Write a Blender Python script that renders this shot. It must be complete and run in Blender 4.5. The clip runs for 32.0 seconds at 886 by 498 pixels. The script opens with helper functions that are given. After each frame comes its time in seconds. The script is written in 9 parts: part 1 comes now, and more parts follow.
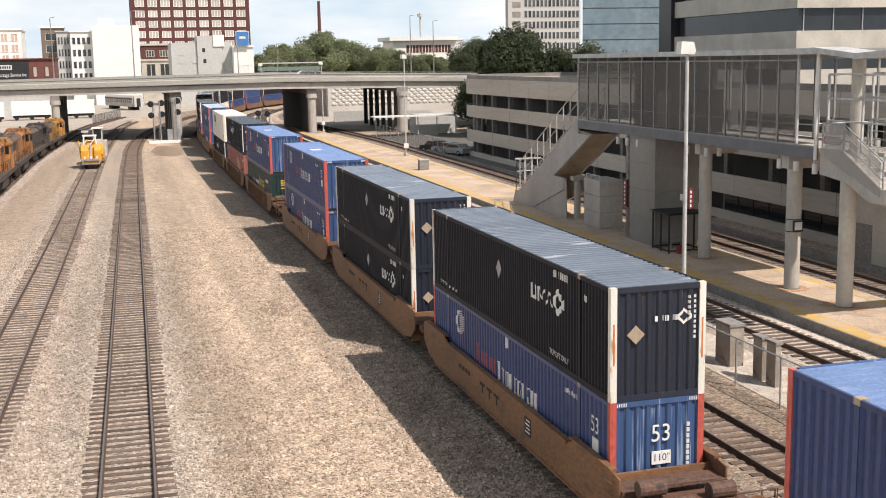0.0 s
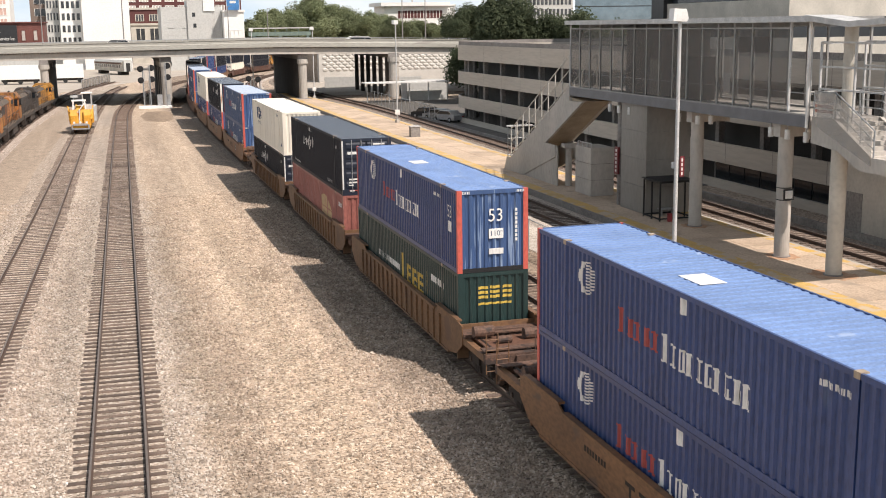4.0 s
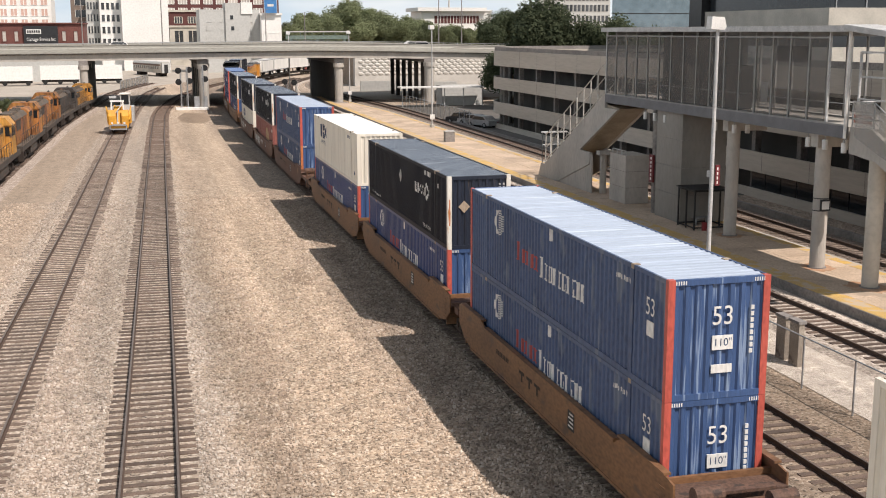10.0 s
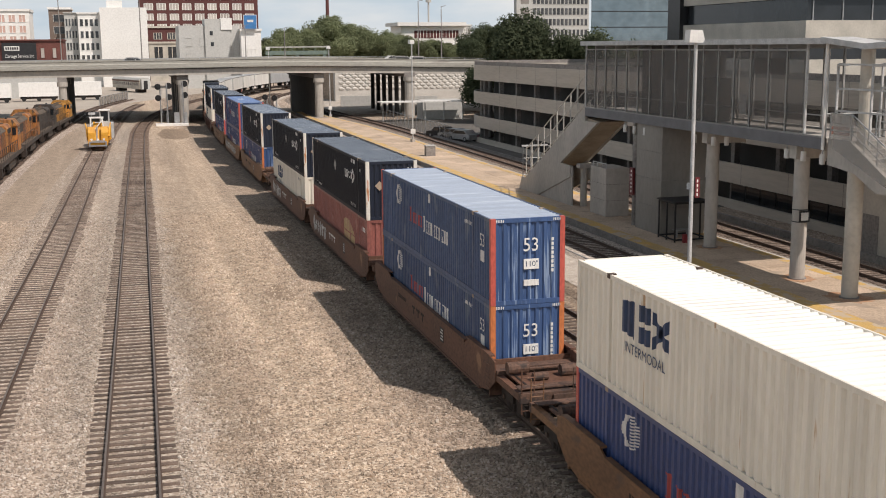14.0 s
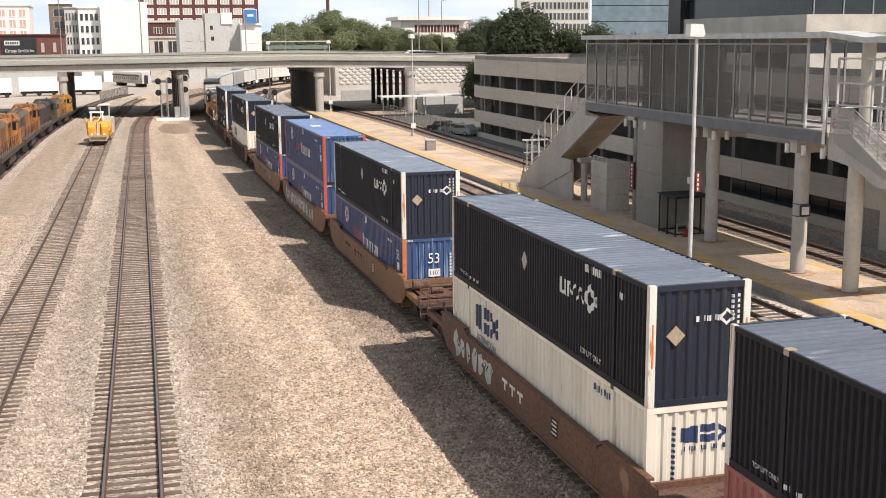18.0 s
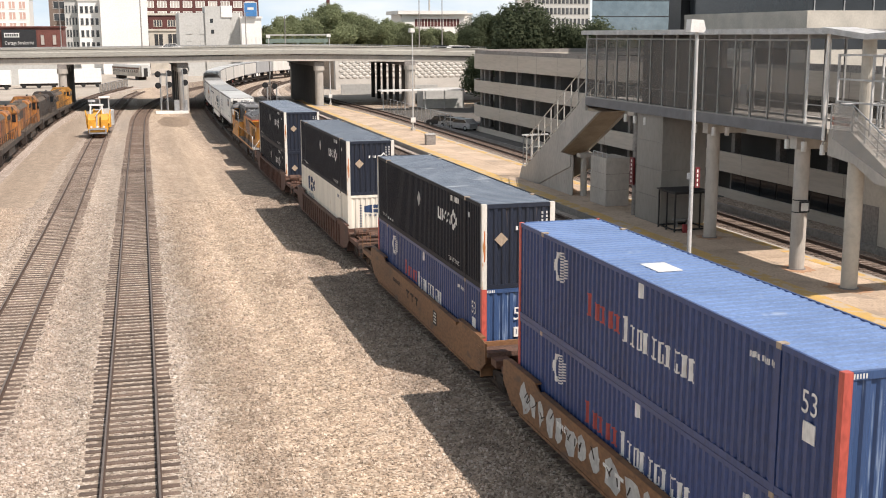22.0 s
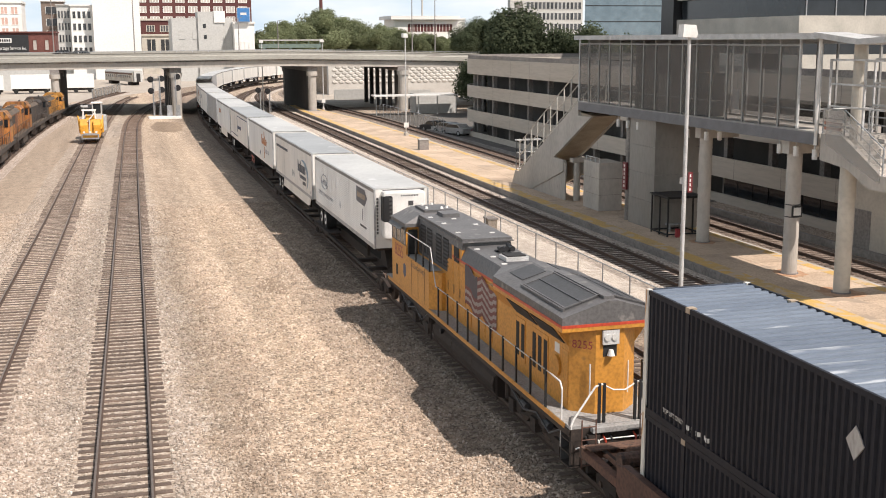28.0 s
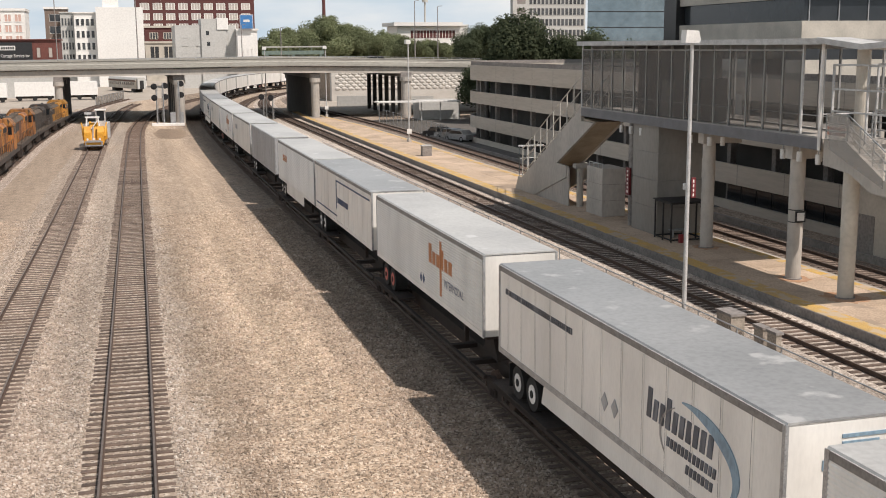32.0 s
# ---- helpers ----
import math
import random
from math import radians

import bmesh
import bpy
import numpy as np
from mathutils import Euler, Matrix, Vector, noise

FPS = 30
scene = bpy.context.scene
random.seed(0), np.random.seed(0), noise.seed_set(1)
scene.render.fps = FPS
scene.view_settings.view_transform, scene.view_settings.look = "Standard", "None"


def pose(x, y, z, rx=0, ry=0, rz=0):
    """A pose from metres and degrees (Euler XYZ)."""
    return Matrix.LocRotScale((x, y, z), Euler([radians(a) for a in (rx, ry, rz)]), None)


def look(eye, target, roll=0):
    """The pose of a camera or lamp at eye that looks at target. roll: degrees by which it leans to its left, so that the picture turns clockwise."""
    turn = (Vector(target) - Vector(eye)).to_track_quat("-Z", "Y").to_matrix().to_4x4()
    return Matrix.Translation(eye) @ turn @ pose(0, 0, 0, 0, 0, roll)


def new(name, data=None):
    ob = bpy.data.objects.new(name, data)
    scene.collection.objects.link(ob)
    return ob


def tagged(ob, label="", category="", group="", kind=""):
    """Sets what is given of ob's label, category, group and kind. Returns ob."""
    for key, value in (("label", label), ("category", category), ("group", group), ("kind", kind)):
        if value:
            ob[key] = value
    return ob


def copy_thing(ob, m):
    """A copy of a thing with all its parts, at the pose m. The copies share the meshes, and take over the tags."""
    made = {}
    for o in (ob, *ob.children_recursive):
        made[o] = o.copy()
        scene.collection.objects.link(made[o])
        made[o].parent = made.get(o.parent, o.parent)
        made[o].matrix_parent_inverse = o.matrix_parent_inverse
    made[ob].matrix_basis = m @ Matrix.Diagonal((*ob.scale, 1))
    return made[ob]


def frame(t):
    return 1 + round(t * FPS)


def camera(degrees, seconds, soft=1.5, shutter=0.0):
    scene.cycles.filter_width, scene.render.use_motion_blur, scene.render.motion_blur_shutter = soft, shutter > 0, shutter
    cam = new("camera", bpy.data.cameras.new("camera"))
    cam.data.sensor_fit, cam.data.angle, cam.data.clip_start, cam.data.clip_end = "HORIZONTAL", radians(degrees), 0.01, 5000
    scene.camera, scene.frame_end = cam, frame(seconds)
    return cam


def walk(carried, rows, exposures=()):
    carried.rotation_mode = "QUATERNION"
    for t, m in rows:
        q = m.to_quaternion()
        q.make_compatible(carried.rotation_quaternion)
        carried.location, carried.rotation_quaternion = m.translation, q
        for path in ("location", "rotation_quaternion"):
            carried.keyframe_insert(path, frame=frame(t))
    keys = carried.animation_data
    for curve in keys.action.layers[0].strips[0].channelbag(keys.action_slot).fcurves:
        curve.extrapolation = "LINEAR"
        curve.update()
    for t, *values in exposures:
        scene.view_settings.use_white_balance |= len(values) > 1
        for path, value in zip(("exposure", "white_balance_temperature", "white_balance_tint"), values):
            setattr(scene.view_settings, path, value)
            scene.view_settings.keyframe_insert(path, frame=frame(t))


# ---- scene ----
# Axes: the freight train's straight runs along +y, z = 0 is the top of rail, the camera stands on a footbridge.
EYE = (0.0, 0.0, 11.74)
cam = camera(42.84, 32.0, soft=1.0)


def aim(heading, down, lean):
    return pose(*EYE, 90 - down, 0, -heading) @ pose(0, 0, 0, 0, 0, lean)


def camera_path():
    walk(cam, [(t, aim(h, d, l)) for t, h, d, l in (
        (0, 16.01, 9.50, -1.10), (0.5, 15.96, 9.47, -1.12), (1, 15.81, 9.50, -1.11), (1.5, 15.78, 9.53, -1.04), (2, 15.92, 9.59, -0.97),
        (2.5, 16.11, 9.85, -0.84), (3, 16.33, 10.27, -0.66), (3.5, 16.41, 10.75, -0.76), (5.5, 16.29, 12.42, -0.90), (6, 15.61, 12.90, -1.39),
        (6.5, 15.68, 13.02, -1.00), (7, 15.25, 12.38, -1.18), (7.5, 14.82, 12.14, -0.52), (8, 14.49, 11.92, -0.10), (8.5, 14.23, 11.89, -0.19),
        (9, 14.30, 11.57, -0.07), (9.5, 14.46, 11.13, -0.35), (10, 14.77, 10.91, -0.15), (10.5, 15.15, 10.70, -0.16), (11, 15.44, 10.57, -0.16),
        (11.5, 15.62, 10.52, -0.11), (12, 15.73, 10.38, -0.23), (12.5, 15.76, 10.29, -0.22), (13, 15.69, 10.27, -0.15), (13.5, 15.70, 10.21, -0.47),
        (14, 15.72, 10.20, -0.47), (14.5, 15.80, 10.20, -0.47), (16.5, 15.83, 10.29, -0.63), (17, 15.83, 10.32, -0.65), (17.5, 15.81, 10.37, -0.67),
        (18, 15.69, 10.48, -0.51), (18.5, 15.59, 10.45, -0.58), (19, 15.54, 10.44, -0.53), (19.5, 15.55, 10.50, -0.49), (20, 15.61, 10.59, -0.36),
        (20.5, 15.64, 10.63, -0.40), (21, 15.63, 10.63, -0.37), (21.5, 15.62, 10.66, -0.33), (22, 15.73, 10.76, -0.22), (22.5, 15.77, 10.82, -0.17),
        (23, 15.85, 10.85, -0.22), (23.5, 15.88, 10.81, -0.21), (24, 15.93, 10.74, -0.20), (24.5, 15.94, 10.78, -0.16), (25, 15.96, 10.78, -0.13),
        (25.5, 16.03, 10.83, -0.11), (27.5, 16.03, 10.49, -0.17), (28, 16.08, 10.51, -0.24), (28.5, 16.04, 10.58, -0.25), (29, 15.94, 10.58, -0.32),
        (29.5, 15.87, 10.55, -0.33), (30, 15.87, 10.56, -0.33), (30.5, 15.90, 10.47, -0.33), (31, 15.95, 10.31, -0.38), (31.5, 15.96, 10.21, -0.31),
        (32, 15.91, 10.20, -0.41),
    )], exposures=[(t, EXPOSURE + e) for t, e in (
        (0, 0.21), (1, 0.2), (2, 0.26), (3, 0.26), (6, 0.21), (7, 0.19), (8, 0.21), (9, 0.03), (10, 0.06), (11, 0.13), (12, 0.13), (13, -0.13), (14, -0.22), (17, 0.26), (18, 0.26), (19, 0.26), (20, 0.24), (22, 0.24), (25, 0.24), (28, 0.26), (29, 0.15), (30, -0.03), (31, -0.05), (32, -0.09))])


EXPOSURE = 0.03
camera_path()

# ---- world, sun ----
SUN_FROM = Vector((2.75, -3.9, 6.3)).normalized()
world = bpy.data.worlds.new("world")
scene.world = world
world.use_nodes = True
wt = world.node_tree
wt.nodes.clear()
w_out = wt.nodes.new("ShaderNodeOutputWorld")
w_bg = wt.nodes.new("ShaderNodeBackground")
w_sky = wt.nodes.new("ShaderNodeTexSky")
w_sky.sky_type, w_sky.sun_disc = "NISHITA", False
w_sky.sun_elevation, w_sky.sun_rotation = math.asin(SUN_FROM.z), math.atan2(SUN_FROM.x, SUN_FROM.y)
w_sky.dust_density, w_sky.air_density = 2.0, 1.0
w_co = wt.nodes.new("ShaderNodeTexCoord")
w_map = wt.nodes.new("ShaderNodeMapping")
w_map.inputs["Scale"].default_value = (1.0, 1.0, 3.5)
w_noise = wt.nodes.new("ShaderNodeTexNoise")
w_noise.inputs["Scale"].default_value, w_noise.inputs["Detail"].default_value = 4.5, 8
w_ramp = wt.nodes.new("ShaderNodeValToRGB")
w_ramp.color_ramp.elements[0].position, w_ramp.color_ramp.elements[1].position = 0.44, 0.62
w_mix = wt.nodes.new("ShaderNodeMixRGB")
w_mix.inputs["Color2"].default_value = (5.0, 5.2, 5.7, 1)
wt.links.new(w_co.outputs["Generated"], w_map.inputs["Vector"])
wt.links.new(w_map.outputs["Vector"], w_noise.inputs["Vector"])
wt.links.new(w_noise.outputs["Fac"], w_ramp.inputs["Fac"])
wt.links.new(w_ramp.outputs["Color"], w_mix.inputs["Fac"])
wt.links.new(w_sky.outputs["Color"], w_mix.inputs["Color1"])
w_sep = wt.nodes.new("ShaderNodeSeparateXYZ")
w_low = wt.nodes.new("ShaderNodeMapRange")
w_low.inputs["From Min"].default_value, w_low.inputs["From Max"].default_value = 0.5, 0.62
w_low.inputs["To Min"].default_value, w_low.inputs["To Max"].default_value = 1.0, 0.0
w_haze = wt.nodes.new("ShaderNodeMixRGB")
w_tint = wt.nodes.new("ShaderNodeMixRGB")
w_tint.inputs["Color1"].default_value, w_tint.inputs["Color2"].default_value = (10.4, 12.2, 13.8, 1), (15.2, 15.3, 15.3, 1)
wt.links.new(w_ramp.outputs["Color"], w_tint.inputs["Fac"])
wt.links.new(w_co.outputs["Generated"], w_sep.inputs["Vector"])
wt.links.new(w_sep.outputs["Z"], w_low.inputs["Value"])
wt.links.new(w_low.outputs["Result"], w_haze.inputs["Fac"])
wt.links.new(w_mix.outputs["Color"], w_haze.inputs["Color1"])
wt.links.new(w_tint.outputs["Color"], w_haze.inputs["Color2"])
wt.links.new(w_haze.outputs["Color"], w_bg.inputs["Color"])
wt.links.new(w_bg.outputs["Background"], w_out.inputs["Surface"])
w_bg.inputs["Strength"].default_value = 0.058
sun = new("sun", bpy.data.lights.new("sun", "SUN"))
sun.data.energy, sun.data.angle, sun.data.color = 5.0, radians(0.53), (1.0, 0.895, 0.82)
sun.matrix_world = look(SUN_FROM * 100, (0, 0, 0))


# ---- mesh helpers ----
def box(bm, x0, x1, y0, y1, z0, z1):
    v = [bm.verts.new((x, y, z)) for z in (z0, z1) for y in (y0, y1) for x in (x0, x1)]
    for q in ((0, 2, 3, 1), (4, 5, 7, 6), (0, 1, 5, 4), (2, 6, 7, 3), (0, 4, 6, 2), (1, 3, 7, 5)):
        bm.faces.new([v[i] for i in q])
    return v


def tube(bm, a, b, r, n=8, r2=None):
    a, b = Vector(a), Vector(b)
    r2 = r if r2 is None else r2
    q = (b - a).to_track_quat("Z", "Y")
    lo, hi = [], []
    for k in range(n):
        w = Vector((math.cos(2 * math.pi * k / n), math.sin(2 * math.pi * k / n), 0))
        lo.append(bm.verts.new(a + q @ (w * r)))
        hi.append(bm.verts.new(b + q @ (w * r2)))
    for k in range(n):
        bm.faces.new((lo[k], lo[(k + 1) % n], hi[(k + 1) % n], hi[k]))
    bm.faces.new(lo[::-1])
    bm.faces.new(hi)


def prism(bm, pts, axis, a, b):
    """Extrudes a closed outline along an axis; pts are the two other coordinates in order x, y, z."""
    def at(p, w):
        q = list(p)
        q.insert("xyz".index(axis), w)
        return q
    lo = [bm.verts.new(at(p, a)) for p in pts]
    hi = [bm.verts.new(at(p, b)) for p in pts]
    n = len(pts)
    for k in range(n):
        bm.faces.new((lo[k], lo[(k + 1) % n], hi[(k + 1) % n], hi[k]))
    bm.faces.new(lo[::-1])
    bm.faces.new(hi)


def sweep(bm, line, outline, closed=True):
    """Carries an outline of (sideways, up) along a level line of (x, y, z)."""
    rings = []
    for i, p in enumerate(line):
        a, b = line[max(i - 1, 0)], line[min(i + 1, len(line) - 1)]
        d = Vector((b[0] - a[0], b[1] - a[1]))
        d.normalize()
        rings.append([bm.verts.new((p[0] + d.y * u, p[1] - d.x * u, p[2] + v)) for u, v in outline])
    n = len(outline)
    for r, s in zip(rings, rings[1:]):
        for k in range(n if closed else n - 1):
            bm.faces.new((r[k], s[k], s[(k + 1) % n], r[(k + 1) % n]))
    if closed:
        bm.faces.new(rings[0])
        bm.faces.new(rings[-1][::-1])


def mesh_of(name, bm, material):
    bmesh.ops.recalc_face_normals(bm, faces=bm.faces)
    me = bpy.data.meshes.new(name)
    bm.to_mesh(me)
    bm.free()
    if material:
        me.materials.append(material)
    return me


def part(name, bm, material, parent, label=""):
    """Links a bmesh as one mesh object under a thing or a part."""
    ob = new(name, mesh_of(name, bm, material))
    ob.parent = parent
    return tagged(ob, label)


def piece(name, me, parent, m):
    ob = new(name, me)
    ob.parent = parent
    ob.matrix_basis = m
    return ob


def thing(name, m, label, category, group="", kind=""):
    ob = new(name)
    ob.empty_display_size = 0.3
    ob.matrix_basis = m
    return tagged(ob, label, category, group, kind)


def setting(name, bm, material, label, category=""):
    ob = new(name, mesh_of(name, bm, material))
    return tagged(ob, label, category or name.split("_")[0], "", "structure")


def B(*boxes):
    bm = bmesh.new()
    for b in boxes:
        box(bm, *b)
    return bm


def T(*tubes):
    bm = bmesh.new()
    for t in tubes:
        tube(bm, *t)
    return bm


def P(pts, axis, a, b):
    bm = bmesh.new()
    prism(bm, pts, axis, a, b)
    return bm


# ---- materials ----
def mat(name, col, rough=0.6, metal=0.0, col2=None, scale=2.0, amount=0.35, fine=30.0, bump=0.15, spot=None, spots=0.62, rand=0.0, stretch=(1, 1, 1)):
    """A worn surface: two scales of tint, fine relief, optional stains of another colour."""
    m = bpy.data.materials.new(name)
    m.use_nodes = True
    nt = m.node_tree
    p = nt.nodes["Principled BSDF"]
    co = nt.nodes.new("ShaderNodeTexCoord")
    mp = nt.nodes.new("ShaderNodeMapping")
    mp.inputs["Scale"].default_value = stretch
    nt.links.new(co.outputs["Object"], mp.inputs["Vector"])
    vec = mp.outputs["Vector"]
    n1, n2 = nt.nodes.new("ShaderNodeTexNoise"), nt.nodes.new("ShaderNodeTexNoise")
    for n, s in ((n1, scale), (n2, fine)):
        n.inputs["Scale"].default_value, n.inputs["Detail"].default_value = s, 6
        nt.links.new(vec, n.inputs["Vector"])
    c2 = col2 or tuple(c * 0.72 for c in col)
    a = nt.nodes.new("ShaderNodeMixRGB")
    a.inputs["Color1"].default_value, a.inputs["Color2"].default_value = (*col, 1), (*c2, 1)
    r1 = nt.nodes.new("ShaderNodeMapRange")
    r1.inputs["From Min"].default_value, r1.inputs["From Max"].default_value = 0.35, 0.7
    nt.links.new(n1.outputs["Fac"], r1.inputs["Value"])
    nt.links.new(r1.outputs["Result"], a.inputs["Fac"])
    b = nt.nodes.new("ShaderNodeMixRGB")
    b.blend_type = "MULTIPLY"
    b.inputs["Fac"].default_value = amount
    nt.links.new(a.outputs["Color"], b.inputs["Color1"])
    r2 = nt.nodes.new("ShaderNodeMapRange")
    r2.inputs["From Min"].default_value, r2.inputs["From Max"].default_value = 0.3, 0.6
    nt.links.new(n2.outputs["Fac"], r2.inputs["Value"])
    nt.links.new(r2.outputs["Result"], b.inputs["Color2"])
    out = b.outputs["Color"]
    if spot:
        n3 = nt.nodes.new("ShaderNodeTexNoise")
        n3.inputs["Scale"].default_value, n3.inputs["Detail"].default_value = scale * 2.3, 9
        nt.links.new(vec, n3.inputs["Vector"])
        r3 = nt.nodes.new("ShaderNodeMapRange")
        r3.inputs["From Min"].default_value, r3.inputs["From Max"].default_value = spots, spots + 0.06
        nt.links.new(n3.outputs["Fac"], r3.inputs["Value"])
        c = nt.nodes.new("ShaderNodeMixRGB")
        c.inputs["Color2"].default_value = (*spot, 1)
        nt.links.new(out, c.inputs["Color1"])
        nt.links.new(r3.outputs["Result"], c.inputs["Fac"])
        out = c.outputs["Color"]
    if rand:
        oi = nt.nodes.new("ShaderNodeObjectInfo")
        r4 = nt.nodes.new("ShaderNodeMapRange")
        r4.inputs["To Min"].default_value, r4.inputs["To Max"].default_value = 1 - rand, 1 + rand
        nt.links.new(oi.outputs["Random"], r4.inputs["Value"])
        d = nt.nodes.new("ShaderNodeMixRGB")
        d.blend_type = "MULTIPLY"
        d.inputs["Fac"].default_value = 1
        nt.links.new(out, d.inputs["Color1"])
        nt.links.new(r4.outputs["Result"], d.inputs["Color2"])
        out = d.outputs["Color"]
    nt.links.new(out, p.inputs["Base Color"])
    if bump:
        bp = nt.nodes.new("ShaderNodeBump")
        bp.inputs["Strength"].default_value, bp.inputs["Distance"].default_value = bump, 0.02
        nt.links.new(n2.outputs["Fac"], bp.inputs["Height"])
        nt.links.new(bp.outputs["Normal"], p.inputs["Normal"])
    p.inputs["Roughness"].default_value, p.inputs["Metallic"].default_value = rough, metal
    return m


def gravel(name, cols, cell, scale, bands=(), stones=False):
    """Crushed stone: each stone its own tint and relief, large patches of tint above; stones: for stones that are built."""
    m = bpy.data.materials.new(name)
    m.use_nodes = True
    nt = m.node_tree
    p = nt.nodes["Principled BSDF"]
    co = nt.nodes.new("ShaderNodeTexCoord")
    vo = nt.nodes.new("ShaderNodeTexVoronoi")
    vo.inputs["Scale"].default_value = cell
    nt.links.new(co.outputs["Object"], vo.inputs["Vector"])
    ramp = nt.nodes.new("ShaderNodeValToRGB")
    el = ramp.color_ramp.elements
    while len(el) < len(cols):
        el.new(0.5)
    for i, c in enumerate(cols):
        el[i].position, el[i].color = i / (len(cols) - 1), (*c, 1)
    sep = nt.nodes.new("ShaderNodeSeparateColor")
    nt.links.new(vo.outputs["Color"], sep.inputs["Color"])
    if stones:
        isle = nt.nodes.new("ShaderNodeNewGeometry")
        nt.links.new(isle.outputs["Random Per Island"], ramp.inputs["Fac"])
    else:
        nt.links.new(sep.outputs["Red"], ramp.inputs["Fac"])
    big = nt.nodes.new("ShaderNodeTexNoise")
    big.inputs["Scale"].default_value, big.inputs["Detail"].default_value = scale, 7
    mp = nt.nodes.new("ShaderNodeMapping")
    mp.inputs["Scale"].default_value = (4.0, 0.22, 1)
    nt.links.new(co.outputs["Object"], mp.inputs["Vector"])
    nt.links.new(mp.outputs["Vector"], big.inputs["Vector"])
    r = nt.nodes.new("ShaderNodeMapRange")
    r.inputs["From Min"].default_value, r.inputs["From Max"].default_value = 0.3, 0.7
    r.inputs["To Min"].default_value, r.inputs["To Max"].default_value = 0.76, 1.14
    nt.links.new(big.outputs["Fac"], r.inputs["Value"])
    mid = nt.nodes.new("ShaderNodeTexNoise")
    mid.inputs["Scale"].default_value, mid.inputs["Detail"].default_value = 2.2, 8
    nt.links.new(co.outputs["Object"], mid.inputs["Vector"])
    rm = nt.nodes.new("ShaderNodeMapRange")
    rm.inputs["From Min"].default_value, rm.inputs["From Max"].default_value = 0.3, 0.7
    rm.inputs["To Min"].default_value, rm.inputs["To Max"].default_value = 0.78, 1.2
    nt.links.new(mid.outputs["Fac"], rm.inputs["Value"])
    mul = nt.nodes.new("ShaderNodeMath")
    mul.operation = "MULTIPLY"
    nt.links.new(r.outputs["Result"], mul.inputs[0])
    nt.links.new(rm.outputs["Result"], mul.inputs[1])
    a = nt.nodes.new("ShaderNodeMixRGB")
    a.blend_type = "MULTIPLY"
    a.inputs["Fac"].default_value = 1
    nt.links.new(ramp.outputs["Color"], a.inputs["Color1"])
    nt.links.new(mul.outputs["Value"], a.inputs["Color2"])
    out = a.outputs["Color"]
    if bands:
        # long worn lanes beside the tracks, their borders frayed
        fray = nt.nodes.new("ShaderNodeTexNoise")
        fray.inputs["Scale"].default_value, fray.inputs["Detail"].default_value = 0.35, 5
        nt.links.new(co.outputs["Object"], fray.inputs["Vector"])
        sx = nt.nodes.new("ShaderNodeSeparateXYZ")
        nt.links.new(co.outputs["Object"], sx.inputs["Vector"])
        add = nt.nodes.new("ShaderNodeMath")
        add.operation = "MULTIPLY_ADD"
        add.inputs[1].default_value = 3.2
        nt.links.new(fray.outputs["Fac"], add.inputs[0])
        nt.links.new(sx.outputs["X"], add.inputs[2])
        mr = nt.nodes.new("ShaderNodeMapRange")
        mr.inputs["From Min"].default_value, mr.inputs["From Max"].default_value = bands[0][0] + 1.6, bands[-1][0] + 1.6
        nt.links.new(add.outputs["Value"], mr.inputs["Value"])
        lane = nt.nodes.new("ShaderNodeValToRGB")
        le = lane.color_ramp.elements
        while len(le) < len(bands):
            le.new(0.5)
        for i, (bx, bc) in enumerate(bands):
            le[i].position, le[i].color = (bx - bands[0][0]) / (bands[-1][0] - bands[0][0]), (*bc, 1)
        nt.links.new(mr.outputs["Result"], lane.inputs["Fac"])
        tint = nt.nodes.new("ShaderNodeMixRGB")
        tint.blend_type = "MULTIPLY"
        tint.inputs["Fac"].default_value = 1
        nt.links.new(out, tint.inputs["Color1"])
        nt.links.new(lane.outputs["Color"], tint.inputs["Color2"])
        out = tint.outputs["Color"]
    nt.links.new(out, p.inputs["Base Color"])
    bp = nt.nodes.new("ShaderNodeBump")
    bp.inputs["Strength"].default_value, bp.inputs["Distance"].default_value = 0.6, 0.04
    nt.links.new(vo.outputs["Distance"], bp.inputs["Height"])
    bp.invert = True
    if not stones:
        nt.links.new(bp.outputs["Normal"], p.inputs["Normal"])
    p.inputs["Roughness"].default_value = 0.95
    return m


LANES = ((-12, (0.9, 0.88, 0.85)), (-7.6, (0.95, 0.92, 0.88)), (-6.6, (0.84, 0.86, 0.88)), (-3.2, (0.9, 0.91, 0.93)), (-2.4, (0.84, 0.86, 0.88)), (0, (0.82, 0.85, 0.88)), (1.8, (0.9, 0.93, 0.96)), (2.7, (0.82, 0.81, 0.78)), (3.4, (0.83, 0.805, 0.77)), (4.4, (0.97, 0.95, 0.91)), (6.0, (1.0, 0.975, 0.92)), (7.3, (0.99, 0.965, 0.92)), (8.5, (0.92, 0.9, 0.87)), (9.6, (0.74, 0.72, 0.7)), (10.6, (0.6, 0.58, 0.56)), (14.5, (0.52, 0.5, 0.49)), (16, (0.62, 0.6, 0.58)), (21, (0.55, 0.52, 0.48)), (24, (0.85, 0.85, 0.85)))
M_GROUND = gravel("tan_gravel", ((0.14, 0.108, 0.083), (0.345, 0.27, 0.202), (0.435, 0.34, 0.26), (0.505, 0.406, 0.317), (0.68, 0.585, 0.485)), 13, 0.12, LANES)
